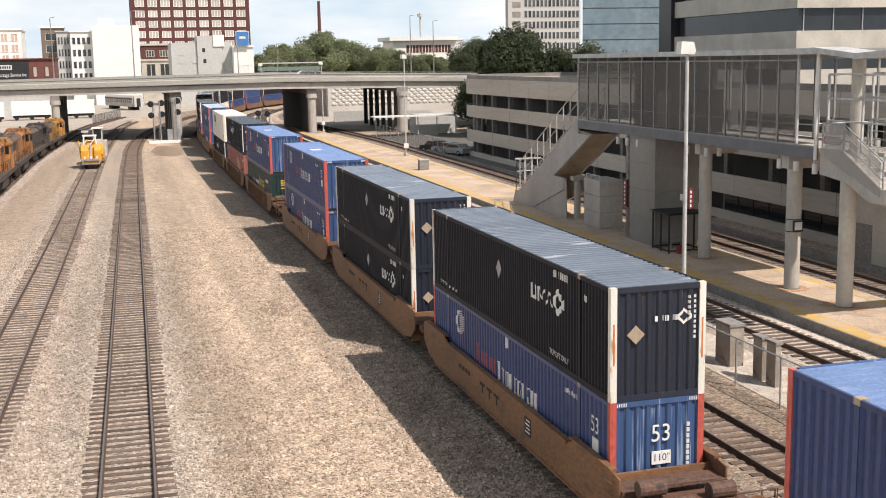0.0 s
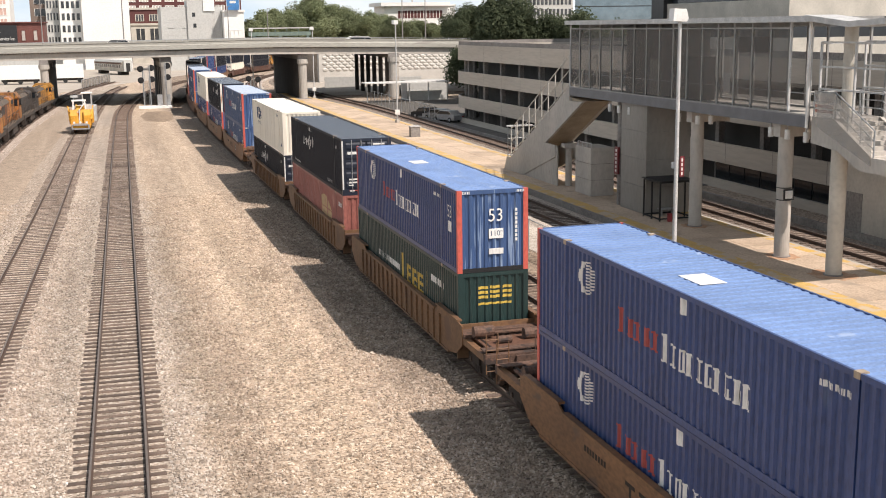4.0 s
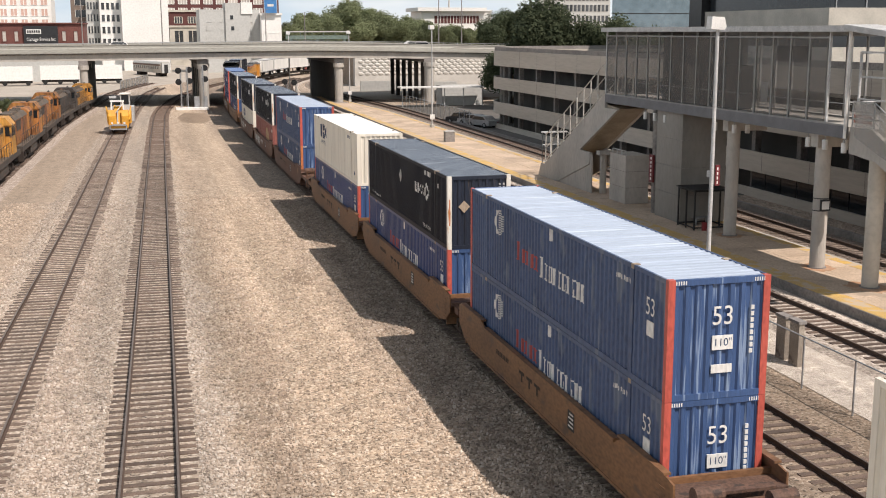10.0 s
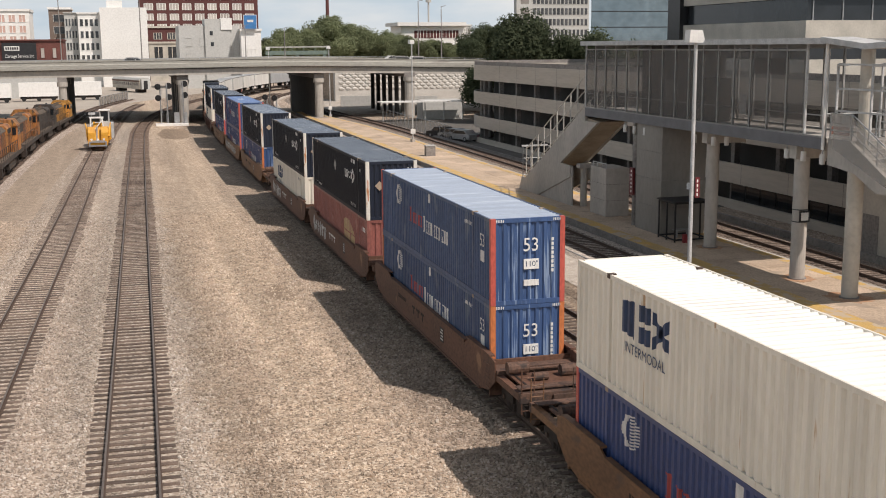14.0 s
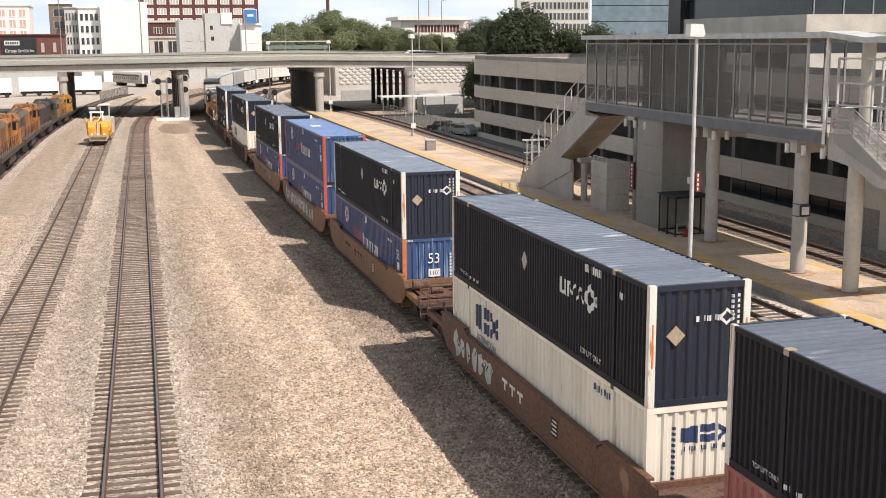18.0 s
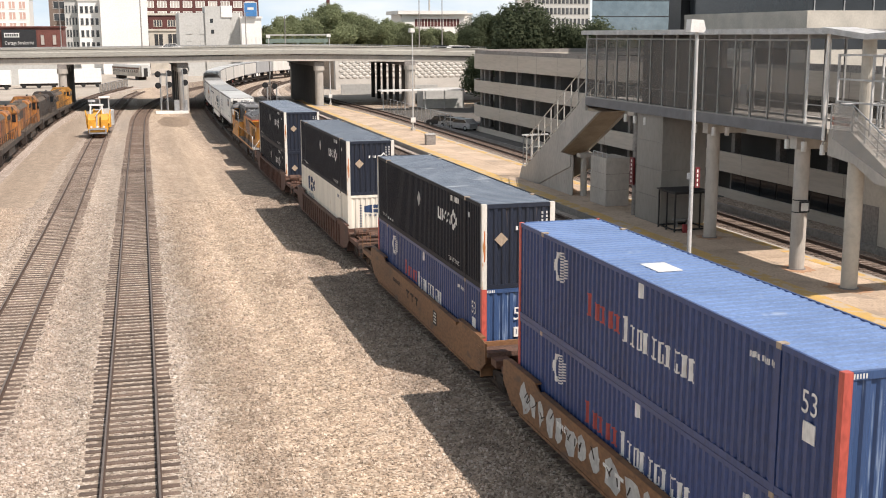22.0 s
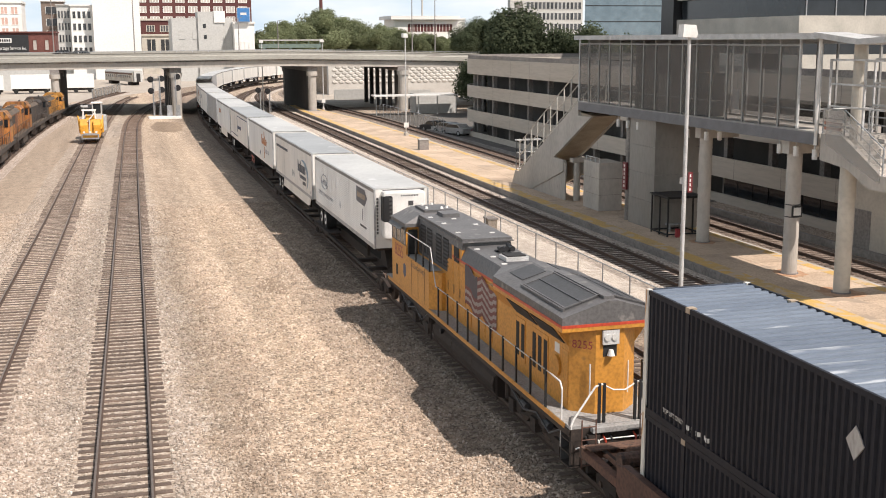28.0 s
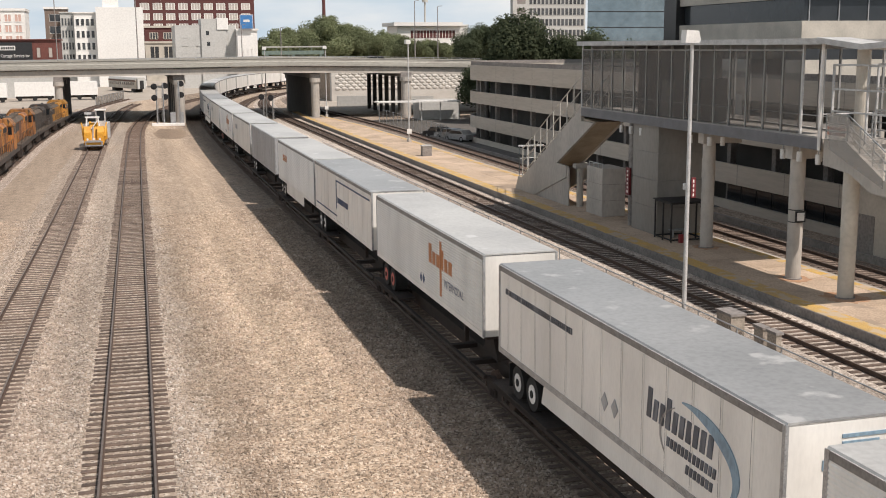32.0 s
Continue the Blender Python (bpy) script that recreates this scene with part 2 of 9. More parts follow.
M_BALLAST = gravel("grey_ballast", ((0.13, 0.1, 0.082), (0.31, 0.245, 0.2), (0.39, 0.315, 0.26), (0.455, 0.375, 0.315), (0.68, 0.6, 0.52)), 16, 0.15)
# Brown ballast of the far track, darkened further for the shade lying there.
M_SHADEDBALLAST = gravel("shaded_brown_ballast", ((0.07, 0.055, 0.045), (0.17, 0.135, 0.105), (0.22, 0.175, 0.14), (0.27, 0.215, 0.175), (0.42, 0.35, 0.29)), 16, 0.15)
M_PALEBALLAST = gravel("pale_grey_ballast", ((0.2, 0.165, 0.135), (0.38, 0.32, 0.265), (0.47, 0.4, 0.335), (0.55, 0.475, 0.405), (0.72, 0.65, 0.57)), 16, 0.15)
M_PALEGRAVEL = gravel("pale_gravel", ((0.42, 0.36, 0.3), (0.6, 0.53, 0.45), (0.68, 0.6, 0.52), (0.77, 0.7, 0.61)), 18, 0.15)
M_DIRT = gravel("pale_dirt", ((0.2, 0.155, 0.115), (0.36, 0.285, 0.215), (0.44, 0.355, 0.275)), 18, 0.1)
M_TIE = mat("weathered_tie_wood", (0.175, 0.125, 0.097), 0.9, col2=(0.1, 0.072, 0.057), scale=2, fine=25, bump=0.5, rand=0.35, amount=0.5)
M_RAIL = mat("rusty_rail_steel", (0.12, 0.08, 0.06), 0.75, 0.3, scale=4)
M_RAILTOP = mat("worn_rail_head", (0.24, 0.19, 0.16), 0.5, 0.55, scale=3, bump=0.03)
M_CONC = mat("grey_concrete", (0.48, 0.445, 0.4), 0.85, col2=(0.38, 0.355, 0.32), scale=0.5, fine=5, bump=0.05, amount=0.14, spot=(0.32, 0.29, 0.255), spots=0.68, stretch=(1, 1, 0.5))
M_CONC_D = mat("dark_concrete", (0.3, 0.28, 0.26), 0.88, col2=(0.22, 0.2, 0.19), scale=0.5, fine=6, bump=0.08)
M_PLAT = mat("platform_concrete", (0.6, 0.465, 0.345), 0.85, col2=(0.45, 0.342, 0.245), scale=0.3, fine=12, bump=0.1, spot=(0.36, 0.285, 0.215), spots=0.58, rand=0.1)
M_YELLOW = mat("safety_yellow_paint", (0.66, 0.42, 0.115), 0.7, col2=(0.5, 0.35, 0.16), scale=0.6, fine=20, spot=(0.48, 0.38, 0.27), spots=0.52)
M_STEEL = mat("galvanized_steel", (0.5, 0.51, 0.52), 0.5, 0.6, scale=3, bump=0.05)
M_GREYPAINT = mat("light_grey_paint", (0.6, 0.6, 0.59), 0.5, scale=2, bump=0.05)
M_DARK = mat("dark_recess", (0.025, 0.024, 0.024), 0.8, scale=2)
M_BLACK = mat("black_steel", (0.02, 0.02, 0.022), 0.6, 0.2, scale=3)
M_WHITE = mat("white_paint", (0.8, 0.79, 0.76), 0.55, scale=1, amount=0.15, bump=0.05)
M_CREAM = mat("cream_stone", (0.56, 0.52, 0.45), 0.8, scale=0.4, fine=5, amount=0.12, bump=0.04)


# ---- track lines ----
class Line:
    """A smooth line through points, by its length; zero where y is zero."""

    def __init__(self, pts):
        p = np.array(pts, float)
        p = np.vstack([2 * p[0] - p[1], p, 2 * p[-1] - p[-2]])
        out = []
        for i in range(1, len(p) - 2):
            n = max(2, int(np.linalg.norm(p[i + 1] - p[i]) / 2))
            for k in range(n):
                t = k / n
                # cardinal spline with chord-scaled tangents
                d1, d0, d2 = np.linalg.norm(p[i + 1] - p[i]), np.linalg.norm(p[i] - p[i - 1]), np.linalg.norm(p[i + 2] - p[i + 1])
                m0 = ((p[i] - p[i - 1]) / d0 * d1 + (p[i + 1] - p[i]) / d1 * d0) / (d0 + d1) * d1
                m1 = ((p[i + 1] - p[i]) / d1 * d2 + (p[i + 2] - p[i + 1]) / d2 * d1) / (d1 + d2) * d1
                out.append((2 * t ** 3 - 3 * t * t + 1) * p[i] + (t ** 3 - 2 * t * t + t) * m0 + (3 * t * t - 2 * t ** 3) * p[i + 1] + (t ** 3 - t * t) * m1)
        out.append(p[-2])
        self.p = np.array(out)
        s = np.concatenate([[0], np.cumsum(np.linalg.norm(np.diff(self.p, axis=0), axis=1))])
        self.s = s - np.interp(0, self.p[:, 1], s)

    def xy(self, s):
        return float(np.interp(s, self.s, self.p[:, 0])), float(np.interp(s, self.s, self.p[:, 1]))

    def at(self, s, z=0.0, half=5.0):
        """The pose of a vehicle whose middle is at s; it stands on two points half a length apart."""
        a, b = self.xy(s - half), self.xy(s + half)
        return pose((a[0] + b[0]) / 2, (a[1] + b[1]) / 2, z, 0, 0, math.degrees(math.atan2(-(b[0] - a[0]), b[1] - a[1])))

    def points(self, s0, s1, step, z=0.0):
        n = max(1, int(round((s1 - s0) / step)))
        return [(*self.xy(s0 + (s1 - s0) * k / n), z) for k in range(n + 1)]


MAIN = Line([(12.65, -500), (12.65, 0), (12.65, 60), (12.7, 100), (13.0, 142), (14.3, 190), (18.4, 235), (26.6, 277), (37.5, 311), (50, 335),
             (68, 357), (98, 382), (150, 412), (260, 455), (420, 505), (700, 580)])
CENTRE = Line([(-1.1, -10), (-0.35, 29), (-0.06, 46), (0.2, 62), (1.05, 112), (1.7, 146), (2.7, 178), (5.2, 207), (10.5, 240), (19, 275), (31, 308), (45, 333), (64, 357), (95, 384), (150, 416)])
LEFT = Line([(-6.4, -10), (-5.0, 47), (-4.4, 69), (-3.5, 113), (-2.9, 141), (-1.9, 175), (-0.5, 205), (1.5, 235), (5, 262)])
EAST = Line([(26.65, -10), (26.65, 60), (26.8, 100), (27.2, 150), (27.4, 195), (28.3, 225), (32, 258), (39, 287), (50, 316), (66, 340), (90, 362), (140, 390)])
SECOND = Line([(18.15, -10), (18.15, 60), (18.3, 100), (18.7, 142), (20.1, 190), (24.3, 235), (32.3, 275), (43, 307), (56, 331), (76, 354), (110, 380)])
FAR_EAST = Line([(37.2, -10), (37.2, 60), (37.9, 100), (38.4, 135), (38.6, 165), (37.5, 200), (36.5, 235), (40, 270), (50, 300), (66, 325), (95, 350)])
YARD = Line([(-13.6, 40), (-12.7, 80), (-12.2, 104), (-11.7, 126), (-10.9, 155), (-9.7, 177), (-8.5, 195), (-5, 240), (2, 280)])

TIE_MESH = mesh_of("tie", B((-1.3, 1.3, -0.115, 0.115, -0.18, 0)), M_TIE)


def railway(name, line, s0, s1, near0, near1, label, shoulder=True):
    """Ballast bed, sleepers and two rails; the sleepers nearest the camera are single pieces."""
    root = thing("track_" + name, Matrix(), label, "railway track", "tracks", "structure")
    bm = bmesh.new()
    h = 1.5
    sunk = {"siding": -0.18, "centre": -0.172}.get(name, -0.165)
    sweep(bm, line.points(s0, s1, 6, -0.25), [(-h - 1.0, -0.07), (-h, 0.055), (h, 0.055), (h + 1.0, -0.07), (h + 1.0, -0.5), (-h - 1.0, -0.5)])
    part("ballast_bed", bm, {"platform": M_PALEBALLAST, "far_platform": M_SHADEDBALLAST, "yard": M_BALLAST}.get(name, M_GROUND), root, "grey crushed stone ballast")
    for side in (-0.753, 0.753):
        for nm, mt, prof in (("rail", M_RAIL, [(-0.07, -0.175), (0.07, -0.175), (0.07, -0.15), (0.012, -0.13), (0.012, -0.04), (0.036, -0.03), (0.036, -0.006), (-0.036, -0.006), (-0.036, -0.03), (-0.012, -0.04), (-0.012, -0.13), (-0.07, -0.15)]),
                            ("rail_head", M_RAILTOP, [(-0.033, -0.006), (0.033, -0.006), (0.028, 0.001), (-0.028, 0.001)])):
            bm = bmesh.new()
            sweep(bm, line.points(s0, s1, 3), [(u + side, v) for u, v in prof])
            part(nm, bm, mt, root)
    rng = random.Random(len(name))
    s = s0
    rest = bmesh.new()
    while s < s1:
        m = line.at(s, sunk + rng.uniform(-0.012, 0.008), 0.5) @ pose(rng.uniform(-0.06, 0.06), 0, 0, 0, 0, rng.uniform(-1.3, 1.3))
        if near0 <= s < near1:
            piece("tie", TIE_MESH, root, m)
        else:
            v = box(rest, -1.3, 1.3, -0.115, 0.115, -0.18, 0)
            for q in v:
                q.co = m @ q.co
        s += 0.53
    ob = part("distant_ties", rest, M_TIE, root)
    tagged(ob, "", "", "", "stuff")
    return root


# ---- containers ----
CL, CW, CH = 16.154, 2.591, 2.896
HL, HW = CL / 2, CW / 2


class Corrugation:
    """A trapezoid wave along the wall: depth at a place and the places where it breaks."""

    def __init__(self, pitch, depth, a, b):
        n = int((b - a) / pitch)
        p = (b - a) / n
        self.y, self.d = [], []
        for k in range(n):
            for f, d in ((0, 0), (0.34, 0), (0.5, depth), (0.84, depth)):
                self.y.append(a + (k + f) * p)
                self.d.append(d)
        self.y.append(b)
        self.d.append(0)

    def depth(self, y):
        return float(np.interp(y, self.y, self.d))

    def breaks(self, a, b):
        return [a] + [y for y in self.y if a + 1e-4 < y < b - 1e-4] + [b]


def wall(bm, cor, z0, z1, put):
    rows = [(bm.verts.new(put(y, d, z0)), bm.verts.new(put(y, d, z1))) for y, d in zip(cor.y, cor.d)]
    for p, q in zip(rows, rows[1:]):
        bm.faces.new((p[0], q[0], q[1], p[1]))


def paint(bm, cor, put, y0, y1, a0, b0, a1=None, b1=None, lift=0.006):
    """A painted patch that follows the waves: heights a0..b0 at y0 and a1..b1 at y1."""
    a1, b1 = a0 if a1 is None else a1, b0 if b1 is None else b1
    ys = cor.breaks(min(y0, y1), max(y0, y1))
    prev = None
    for y in ys:
        f = (y - y0) / (y1 - y0)
        d = cor.depth(y) - lift
        cur = (bm.verts.new(put(y, d, a0 + (a1 - a0) * f)), bm.verts.new(put(y, d, b0 + (b1 - b0) * f)))
        if prev:
            bm.faces.new((prev[0], cur[0], cur[1], prev[1]))
        prev = cur


def lettering(bm, cor, put, y0, step, n, z0, z1, seed, wide=0.72, first=0.0):
    """A name drawn as plain upright strokes of its size, running towards -y."""
    rng = random.Random(seed)
    y = y0
    for k in range(n):
        top = z1 + (first if k == 0 else 0)
        w = step * wide
        s = w * rng.choice((0.55, 0.62, 0.7))
        if w > 0.2:
            # a bold stem, a hairline and thin caps
            stem = w * rng.choice((0.42, 0.48, 0.54))
            off = rng.choice((0.08, 0.2, 0.3)) * w
            paint(bm, cor, put, y - off - stem, y - off, z0 + 0.05, top - 0.05)
            paint(bm, cor, put, y - w - 0.02, y, top - 0.05, top)
            paint(bm, cor, put, y - w - 0.02, y, z0, z0 + 0.05)
            paint(bm, cor, put, y - w + 0.01, y - w + 0.07, z0 + 0.05, z0 + (top - z0) * rng.choice((0.45, 0.6, 0.95)))
        else:
            paint(bm, cor, put, y - s, y, z0, top)
            if w - s > 0.02:
                paint(bm, cor, put, y - w, y - w + (w - s) * 0.6, z0, top)
        y -= step


def text_mesh(s, size, material, squeeze=1.0):
    cu = bpy.data.curves.new("text", "FONT")
    cu.body, cu.size, cu.align_x, cu.align_y = s, size, "CENTER", "CENTER"
    ob = new("text", cu)
    me = bpy.data.meshes.new_from_object(ob.evaluated_get(bpy.context.evaluated_depsgraph_get()))
    bpy.data.objects.remove(ob)
    bpy.data.curves.remove(cu)
    for v in me.vertices:
        v.co.x *= squeeze
    me.materials.clear()
    me.materials.append(material)
    return me


ON_LEFT = Matrix(((0, 0, -1, 0), (-1, 0, 0, 0), (0, 1, 0, 0), (0, 0, 0, 1)))
ON_FRONT = Matrix(((1, 0, 0, 0), (0, 0, -1, 0), (0, 1, 0, 0), (0, 0, 0, 1)))


def lettered(name, s, size, material, parent, x, y, z, face, squeeze=1.0):
    ob = new(name, text_mesh(s, size, material, squeeze))
    ob.parent = parent
    ob.matrix_basis = Matrix.Translation((x, y, z)) @ face
    return ob


PAINTS = {}


def paint_mat(name, col, rough=0.45, spot=None, spots=0.66, amount=0.3, stretch=(1, 1, 0.35)):
    if name not in PAINTS:
        PAINTS[name] = mat(name, col, rough, 0.0, tuple(c * 0.8 for c in col), 0.7, amount, 14, 0.06, spot, spots, 0.08, stretch)
    return PAINTS[name]


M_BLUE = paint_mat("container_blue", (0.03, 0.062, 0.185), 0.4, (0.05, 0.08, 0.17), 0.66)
M_BLUE_END = paint_mat("streaked_blue_end", (0.05, 0.1, 0.235), 0.5, (0.2, 0.27, 0.4), 0.58, 0.25, (5, 5, 0.22))
M_BLUE_OLD = paint_mat("faded_container_blue", (0.06, 0.1, 0.2), 0.55, (0.11, 0.14, 0.2), 0.58)
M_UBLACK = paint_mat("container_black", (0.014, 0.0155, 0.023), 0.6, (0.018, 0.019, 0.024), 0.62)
M_UBLACK.node_tree.nodes["Principled BSDF"].inputs["Specular IOR Level"].default_value = 0.25
M_UFRONT = paint_mat("container_navy_black", (0.02, 0.026, 0.044), 0.45, (0.075, 0.055, 0.045), 0.64, 0.3, (3, 3, 0.3))
# Whiter than the cream walls: full sun on the roof is in the colour.
M_ROOF_CREAM = paint_mat("sunlit_cream_roof", (0.86, 0.83, 0.76), 0.45, (0.6, 0.52, 0.42), 0.74, 0.06)
M_CREAMC = paint_mat("container_cream", (0.83, 0.775, 0.67), 0.42, (0.5, 0.34, 0.2), 0.66, 0.06, (2.4, 2.4, 0.3))
M_GREENC = paint_mat("container_dark_green", (0.018, 0.042, 0.04), 0.45)
M_SALMON = paint_mat("container_salmon_red", (0.32, 0.115, 0.095), 0.55, (0.38, 0.19, 0.15), 0.62)
M_RED = paint_mat("post_red", (0.58, 0.115, 0.085), 0.5, (0.4, 0.12, 0.08), 0.66)
M_ORANGE = paint_mat("post_orange", (0.62, 0.2, 0.07), 0.5, (0.4, 0.16, 0.08), 0.66)
M_POSTW = paint_mat("post_white", (0.76, 0.73, 0.66), 0.5, (0.42, 0.22, 0.09), 0.61, 0.15, (2.5, 2.5, 0.5))
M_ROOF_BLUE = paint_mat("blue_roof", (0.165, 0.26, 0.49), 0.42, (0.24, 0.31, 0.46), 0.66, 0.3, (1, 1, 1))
# Pale cross streaks paint the sun and sky glint on the ribs.
M_ROOF_BLACK = mat("glint_streaked_black_roof", (0.135, 0.165, 0.21), 0.32, 0.0, (0.095, 0.12, 0.16), 0.45, 0.2, 9, 0.04, (0.42, 0.45, 0.48), 0.61, 0.3, (0.25, 2.4, 1))
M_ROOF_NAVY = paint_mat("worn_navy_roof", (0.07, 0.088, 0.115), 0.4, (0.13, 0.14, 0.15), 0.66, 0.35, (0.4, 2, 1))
M_ROOF_PALE = paint_mat("pale_blue_roof", (0.4, 0.465, 0.57), 0.42, (0.46, 0.52, 0.6), 0.6, 0.12, (0.3, 3, 1))
M_SIGNW = paint_mat("marking_white", (0.78, 0.77, 0.74), 0.5, None, 0.6, 0.2)
M_SIGNRED = paint_mat("marking_dull_red", (0.34, 0.045, 0.05), 0.5)
M_NAMERED = paint_mat("marking_faded_red", (0.4, 0.065, 0.06), 0.5)
M_SIGNNAVY = paint_mat("marking_navy", (0.03, 0.06, 0.14), 0.5)
M_SIGNGOLD = paint_mat("marking_gold", (0.6, 0.42, 0.08), 0.5, (0.4, 0.3, 0.12), 0.62)
M_MARKGREY = paint_mat("marking_dusty_grey", (0.42, 0.4, 0.38), 0.6)
M_FADED = paint_mat("marking_faded_tan", (0.52, 0.37, 0.2), 0.5, (0.4, 0.2, 0.14), 0.56)
M_TAN = paint_mat("placard_tan", (0.42, 0.33, 0.24), 0.6)

STYLES = {
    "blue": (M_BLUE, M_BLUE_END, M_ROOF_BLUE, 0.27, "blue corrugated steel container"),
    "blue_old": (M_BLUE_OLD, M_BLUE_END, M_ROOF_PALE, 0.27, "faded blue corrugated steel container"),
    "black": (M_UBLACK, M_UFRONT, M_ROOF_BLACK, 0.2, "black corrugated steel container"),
    "cream": (M_CREAMC, M_CREAMC, M_ROOF_CREAM, 0.3, "cream-white corrugated steel container"),
    "green": (M_GREENC, M_GREENC, M_GREENC, 0.27, "dark green corrugated steel container"),
    "salmon": (M_SALMON, M_SALMON, M_SALMON, 0.27, "salmon-red corrugated steel container"),
}
BUILT = {}


def container(style, posts="red", doors=False):
    key = (style, posts, doors)
    if key in BUILT:
        return copy_thing(BUILT[key], Matrix())
    side_m, front_m, roof_m, pitch, words = STYLES[style]
    if doors:
        roof_m = M_ROOF_NAVY
    post_m = {"red": M_RED, "orange": M_ORANGE, "white": M_POSTW, "own": front_m}[posts]
    words += {"red": " with red corner posts", "orange": " with orange corner posts", "white": " with white corner posts", "own": ""}[posts]
    words += " and ribbed double doors" if doors else ""
    root = thing("container", Matrix(), words, "container", "stacked containers")
    cor = Corrugation(pitch, 0.07 if style == "cream" else 0.05, -HL + 0.14, HL - 0.14)
    fcor = Corrugation(0.26, 0.05, -HW + 0.16, HW - 0.16)

    def left(y, d, z):
        return (-HW + 0.012 + d, y, z)

    def right(y, d, z):
        return (HW - 0.012 - d, y, z)

    def front(y, d, z):
        return (y, -HL + 0.02 + d, z)

    def rear(y, d, z):
        return (y, HL - 0.02 - d, z)
    for put, c, mt, nm in ((left, cor, side_m, "side_panel"), (right, cor, side_m, "side_panel"), (rear, fcor, front_m, "end_panel")):
        bm = bmesh.new()
        wall(bm, c, 0.15, CH - 0.1, put)
        part(nm, bm, mt, root)
    if not doors:
        bm = bmesh.new()
        wall(bm, fcor, 0.15, CH - 0.1, front)
        part("end_panel", bm, front_m, root)
    else:
        for sx in (-1, 1):
            bm = B((min(sx * 0.015, sx * (HW - 0.16)), max(sx * 0.015, sx * (HW - 0.16)), -HL + 0.03, -HL + 0.06, 0.15, CH - 0.1))
            for k in range(5):
                z = 0.32 + k * 0.5
                xa, xb = sorted((sx * 0.06, sx * (HW - 0.22)))
                prism(bm, [(-HL + 0.03, z), (-HL - 0.005, z + 0.1), (-HL - 0.005, z + 0.28), (-HL + 0.03, z + 0.38)], "x", xa, xb)
            door = part("door", bm, front_m, root)
            for bx in (0.28, 0.78):
                part("locking_bar", T(((sx * bx, -HL - 0.012, 0.14), (sx * bx, -HL - 0.012, CH - 0.06), 0.021, 6)), M_STEEL, door, "galvanized locking bar")
                part("door_handle", B((sx * bx - 0.2, sx * bx + 0.06, -HL - 0.035, -HL - 0.012, 0.5, 0.55)), M_SIGNW, door)
    # roof with cross ribs
    bm = bmesh.new()
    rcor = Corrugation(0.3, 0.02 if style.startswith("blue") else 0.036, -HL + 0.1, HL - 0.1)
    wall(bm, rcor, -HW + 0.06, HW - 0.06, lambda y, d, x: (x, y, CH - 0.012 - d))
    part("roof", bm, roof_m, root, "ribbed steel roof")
    for sx in (-1, 1):
        a, b = sorted((sx * HW, sx * (HW - 0.06)))
        part("bottom_rail", B((a, b, -HL, HL, 0, 0.16)), side_m, root)
        part("top_rail", B((a, b, -HL, HL, CH - 0.11, CH)), side_m, root)
        for yy in (-6.1, 6.1):
            part("lifting_post", B((*sorted((sx * (HW + 0.004), sx * (HW - 0.07))), yy - 0.07, yy + 0.07, 0, CH + 0.004)), side_m, root)
            part("corner_casting", B((*sorted((sx * (HW + 0.008), sx * (HW - 0.17))), yy - 0.085, yy + 0.085, CH - 0.11, CH + 0.012)), M_TAN if style not in ("cream",) else M_RAIL, root, "scuffed lifting casting")
        for sy in (-1, 1):
            a2, b2 = sorted((sy * (HL + 0.004), sy * (HL - 0.15)))
            wide = 0.17 if sy < 0 else 0.1
            part("corner_post", B((*sorted((sx * (HW + 0.004), sx * (HW - wide))), a2, b2, 0, CH + 0.004)), post_m, root)
    for sy in (-1, 1):
        a, b = sorted((sy * HL, sy * (HL - 0.1)))
        part("end_header", B((-HW + 0.17, HW - 0.17, a, b, CH - 0.14, CH)), front_m, root)
        part("end_sill", B((-HW + 0.17, HW - 0.17, a, b, 0, 0.15)), front_m if style != "blue" else M_BLACK, root)
    bm_w, bm_c, bm_s = bmesh.new(), bmesh.new(), bmesh.new()
    if style in ("blue", "blue_old"):
        # round emblem of thin bars, dull red and white name
        for k in range(11):
            dz = -0.4 + k * 0.08
            hw = math.sqrt(0.45 ** 2 - dz * dz)
            paint(bm_w, cor, left, 4.7 - hw, 4.7 + 0.08 - 0.05 * (k % 2), 2.15 + dz, 2.15 + dz + 0.042)
            if k < 10:
                dz1 = dz + 0.08
                hw1 = math.sqrt(0.45 ** 2 - dz1 * dz1)
                y0, y1 = 4.76 + min(hw, hw1) * 0.42, 4.76 + (hw + hw1) / 2
                paint(bm_w, cor, left, y0, y1, 2.15 + dz, 2.15 + dz1 + 0.002)
        lettering(bm_c, cor, left, 2.85, 0.43, 5, 1.28, 1.72, 3, 0.7, 0.16)
        lettering(bm_w, cor, left, 0.62, 0.37, 10, 1.16, 1.66, 5, 0.66, 0.14)
        paint(bm_w, cor, left, -0.42, -0.08, 2.42, 2.78)
        lettering(bm_w, cor, left, -5.1, 0.1, 9, 2.38, 2.5, 8)
        part("name_stroke", bm_c, M_NAMERED, root, "dull red painted lettering")
        part("emblem", bm_w, M_SIGNW, root, "white painted emblem and lettering")
        lettered("number_text", "53", 0.62, M_SIGNW, root, -HW - 0.004, -7.15, 2.05, ON_LEFT, 0.85)
        part("placard", B((-HW - 0.008, -HW + 0.02, -7.35, -6.98, 1.35, 1.72)), M_SIGNW, root, "white placard")
        lettered("number_text", "53", 0.64, M_SIGNW, root, 0.1, -HL - 0.002, 1.98, ON_FRONT, 0.9)
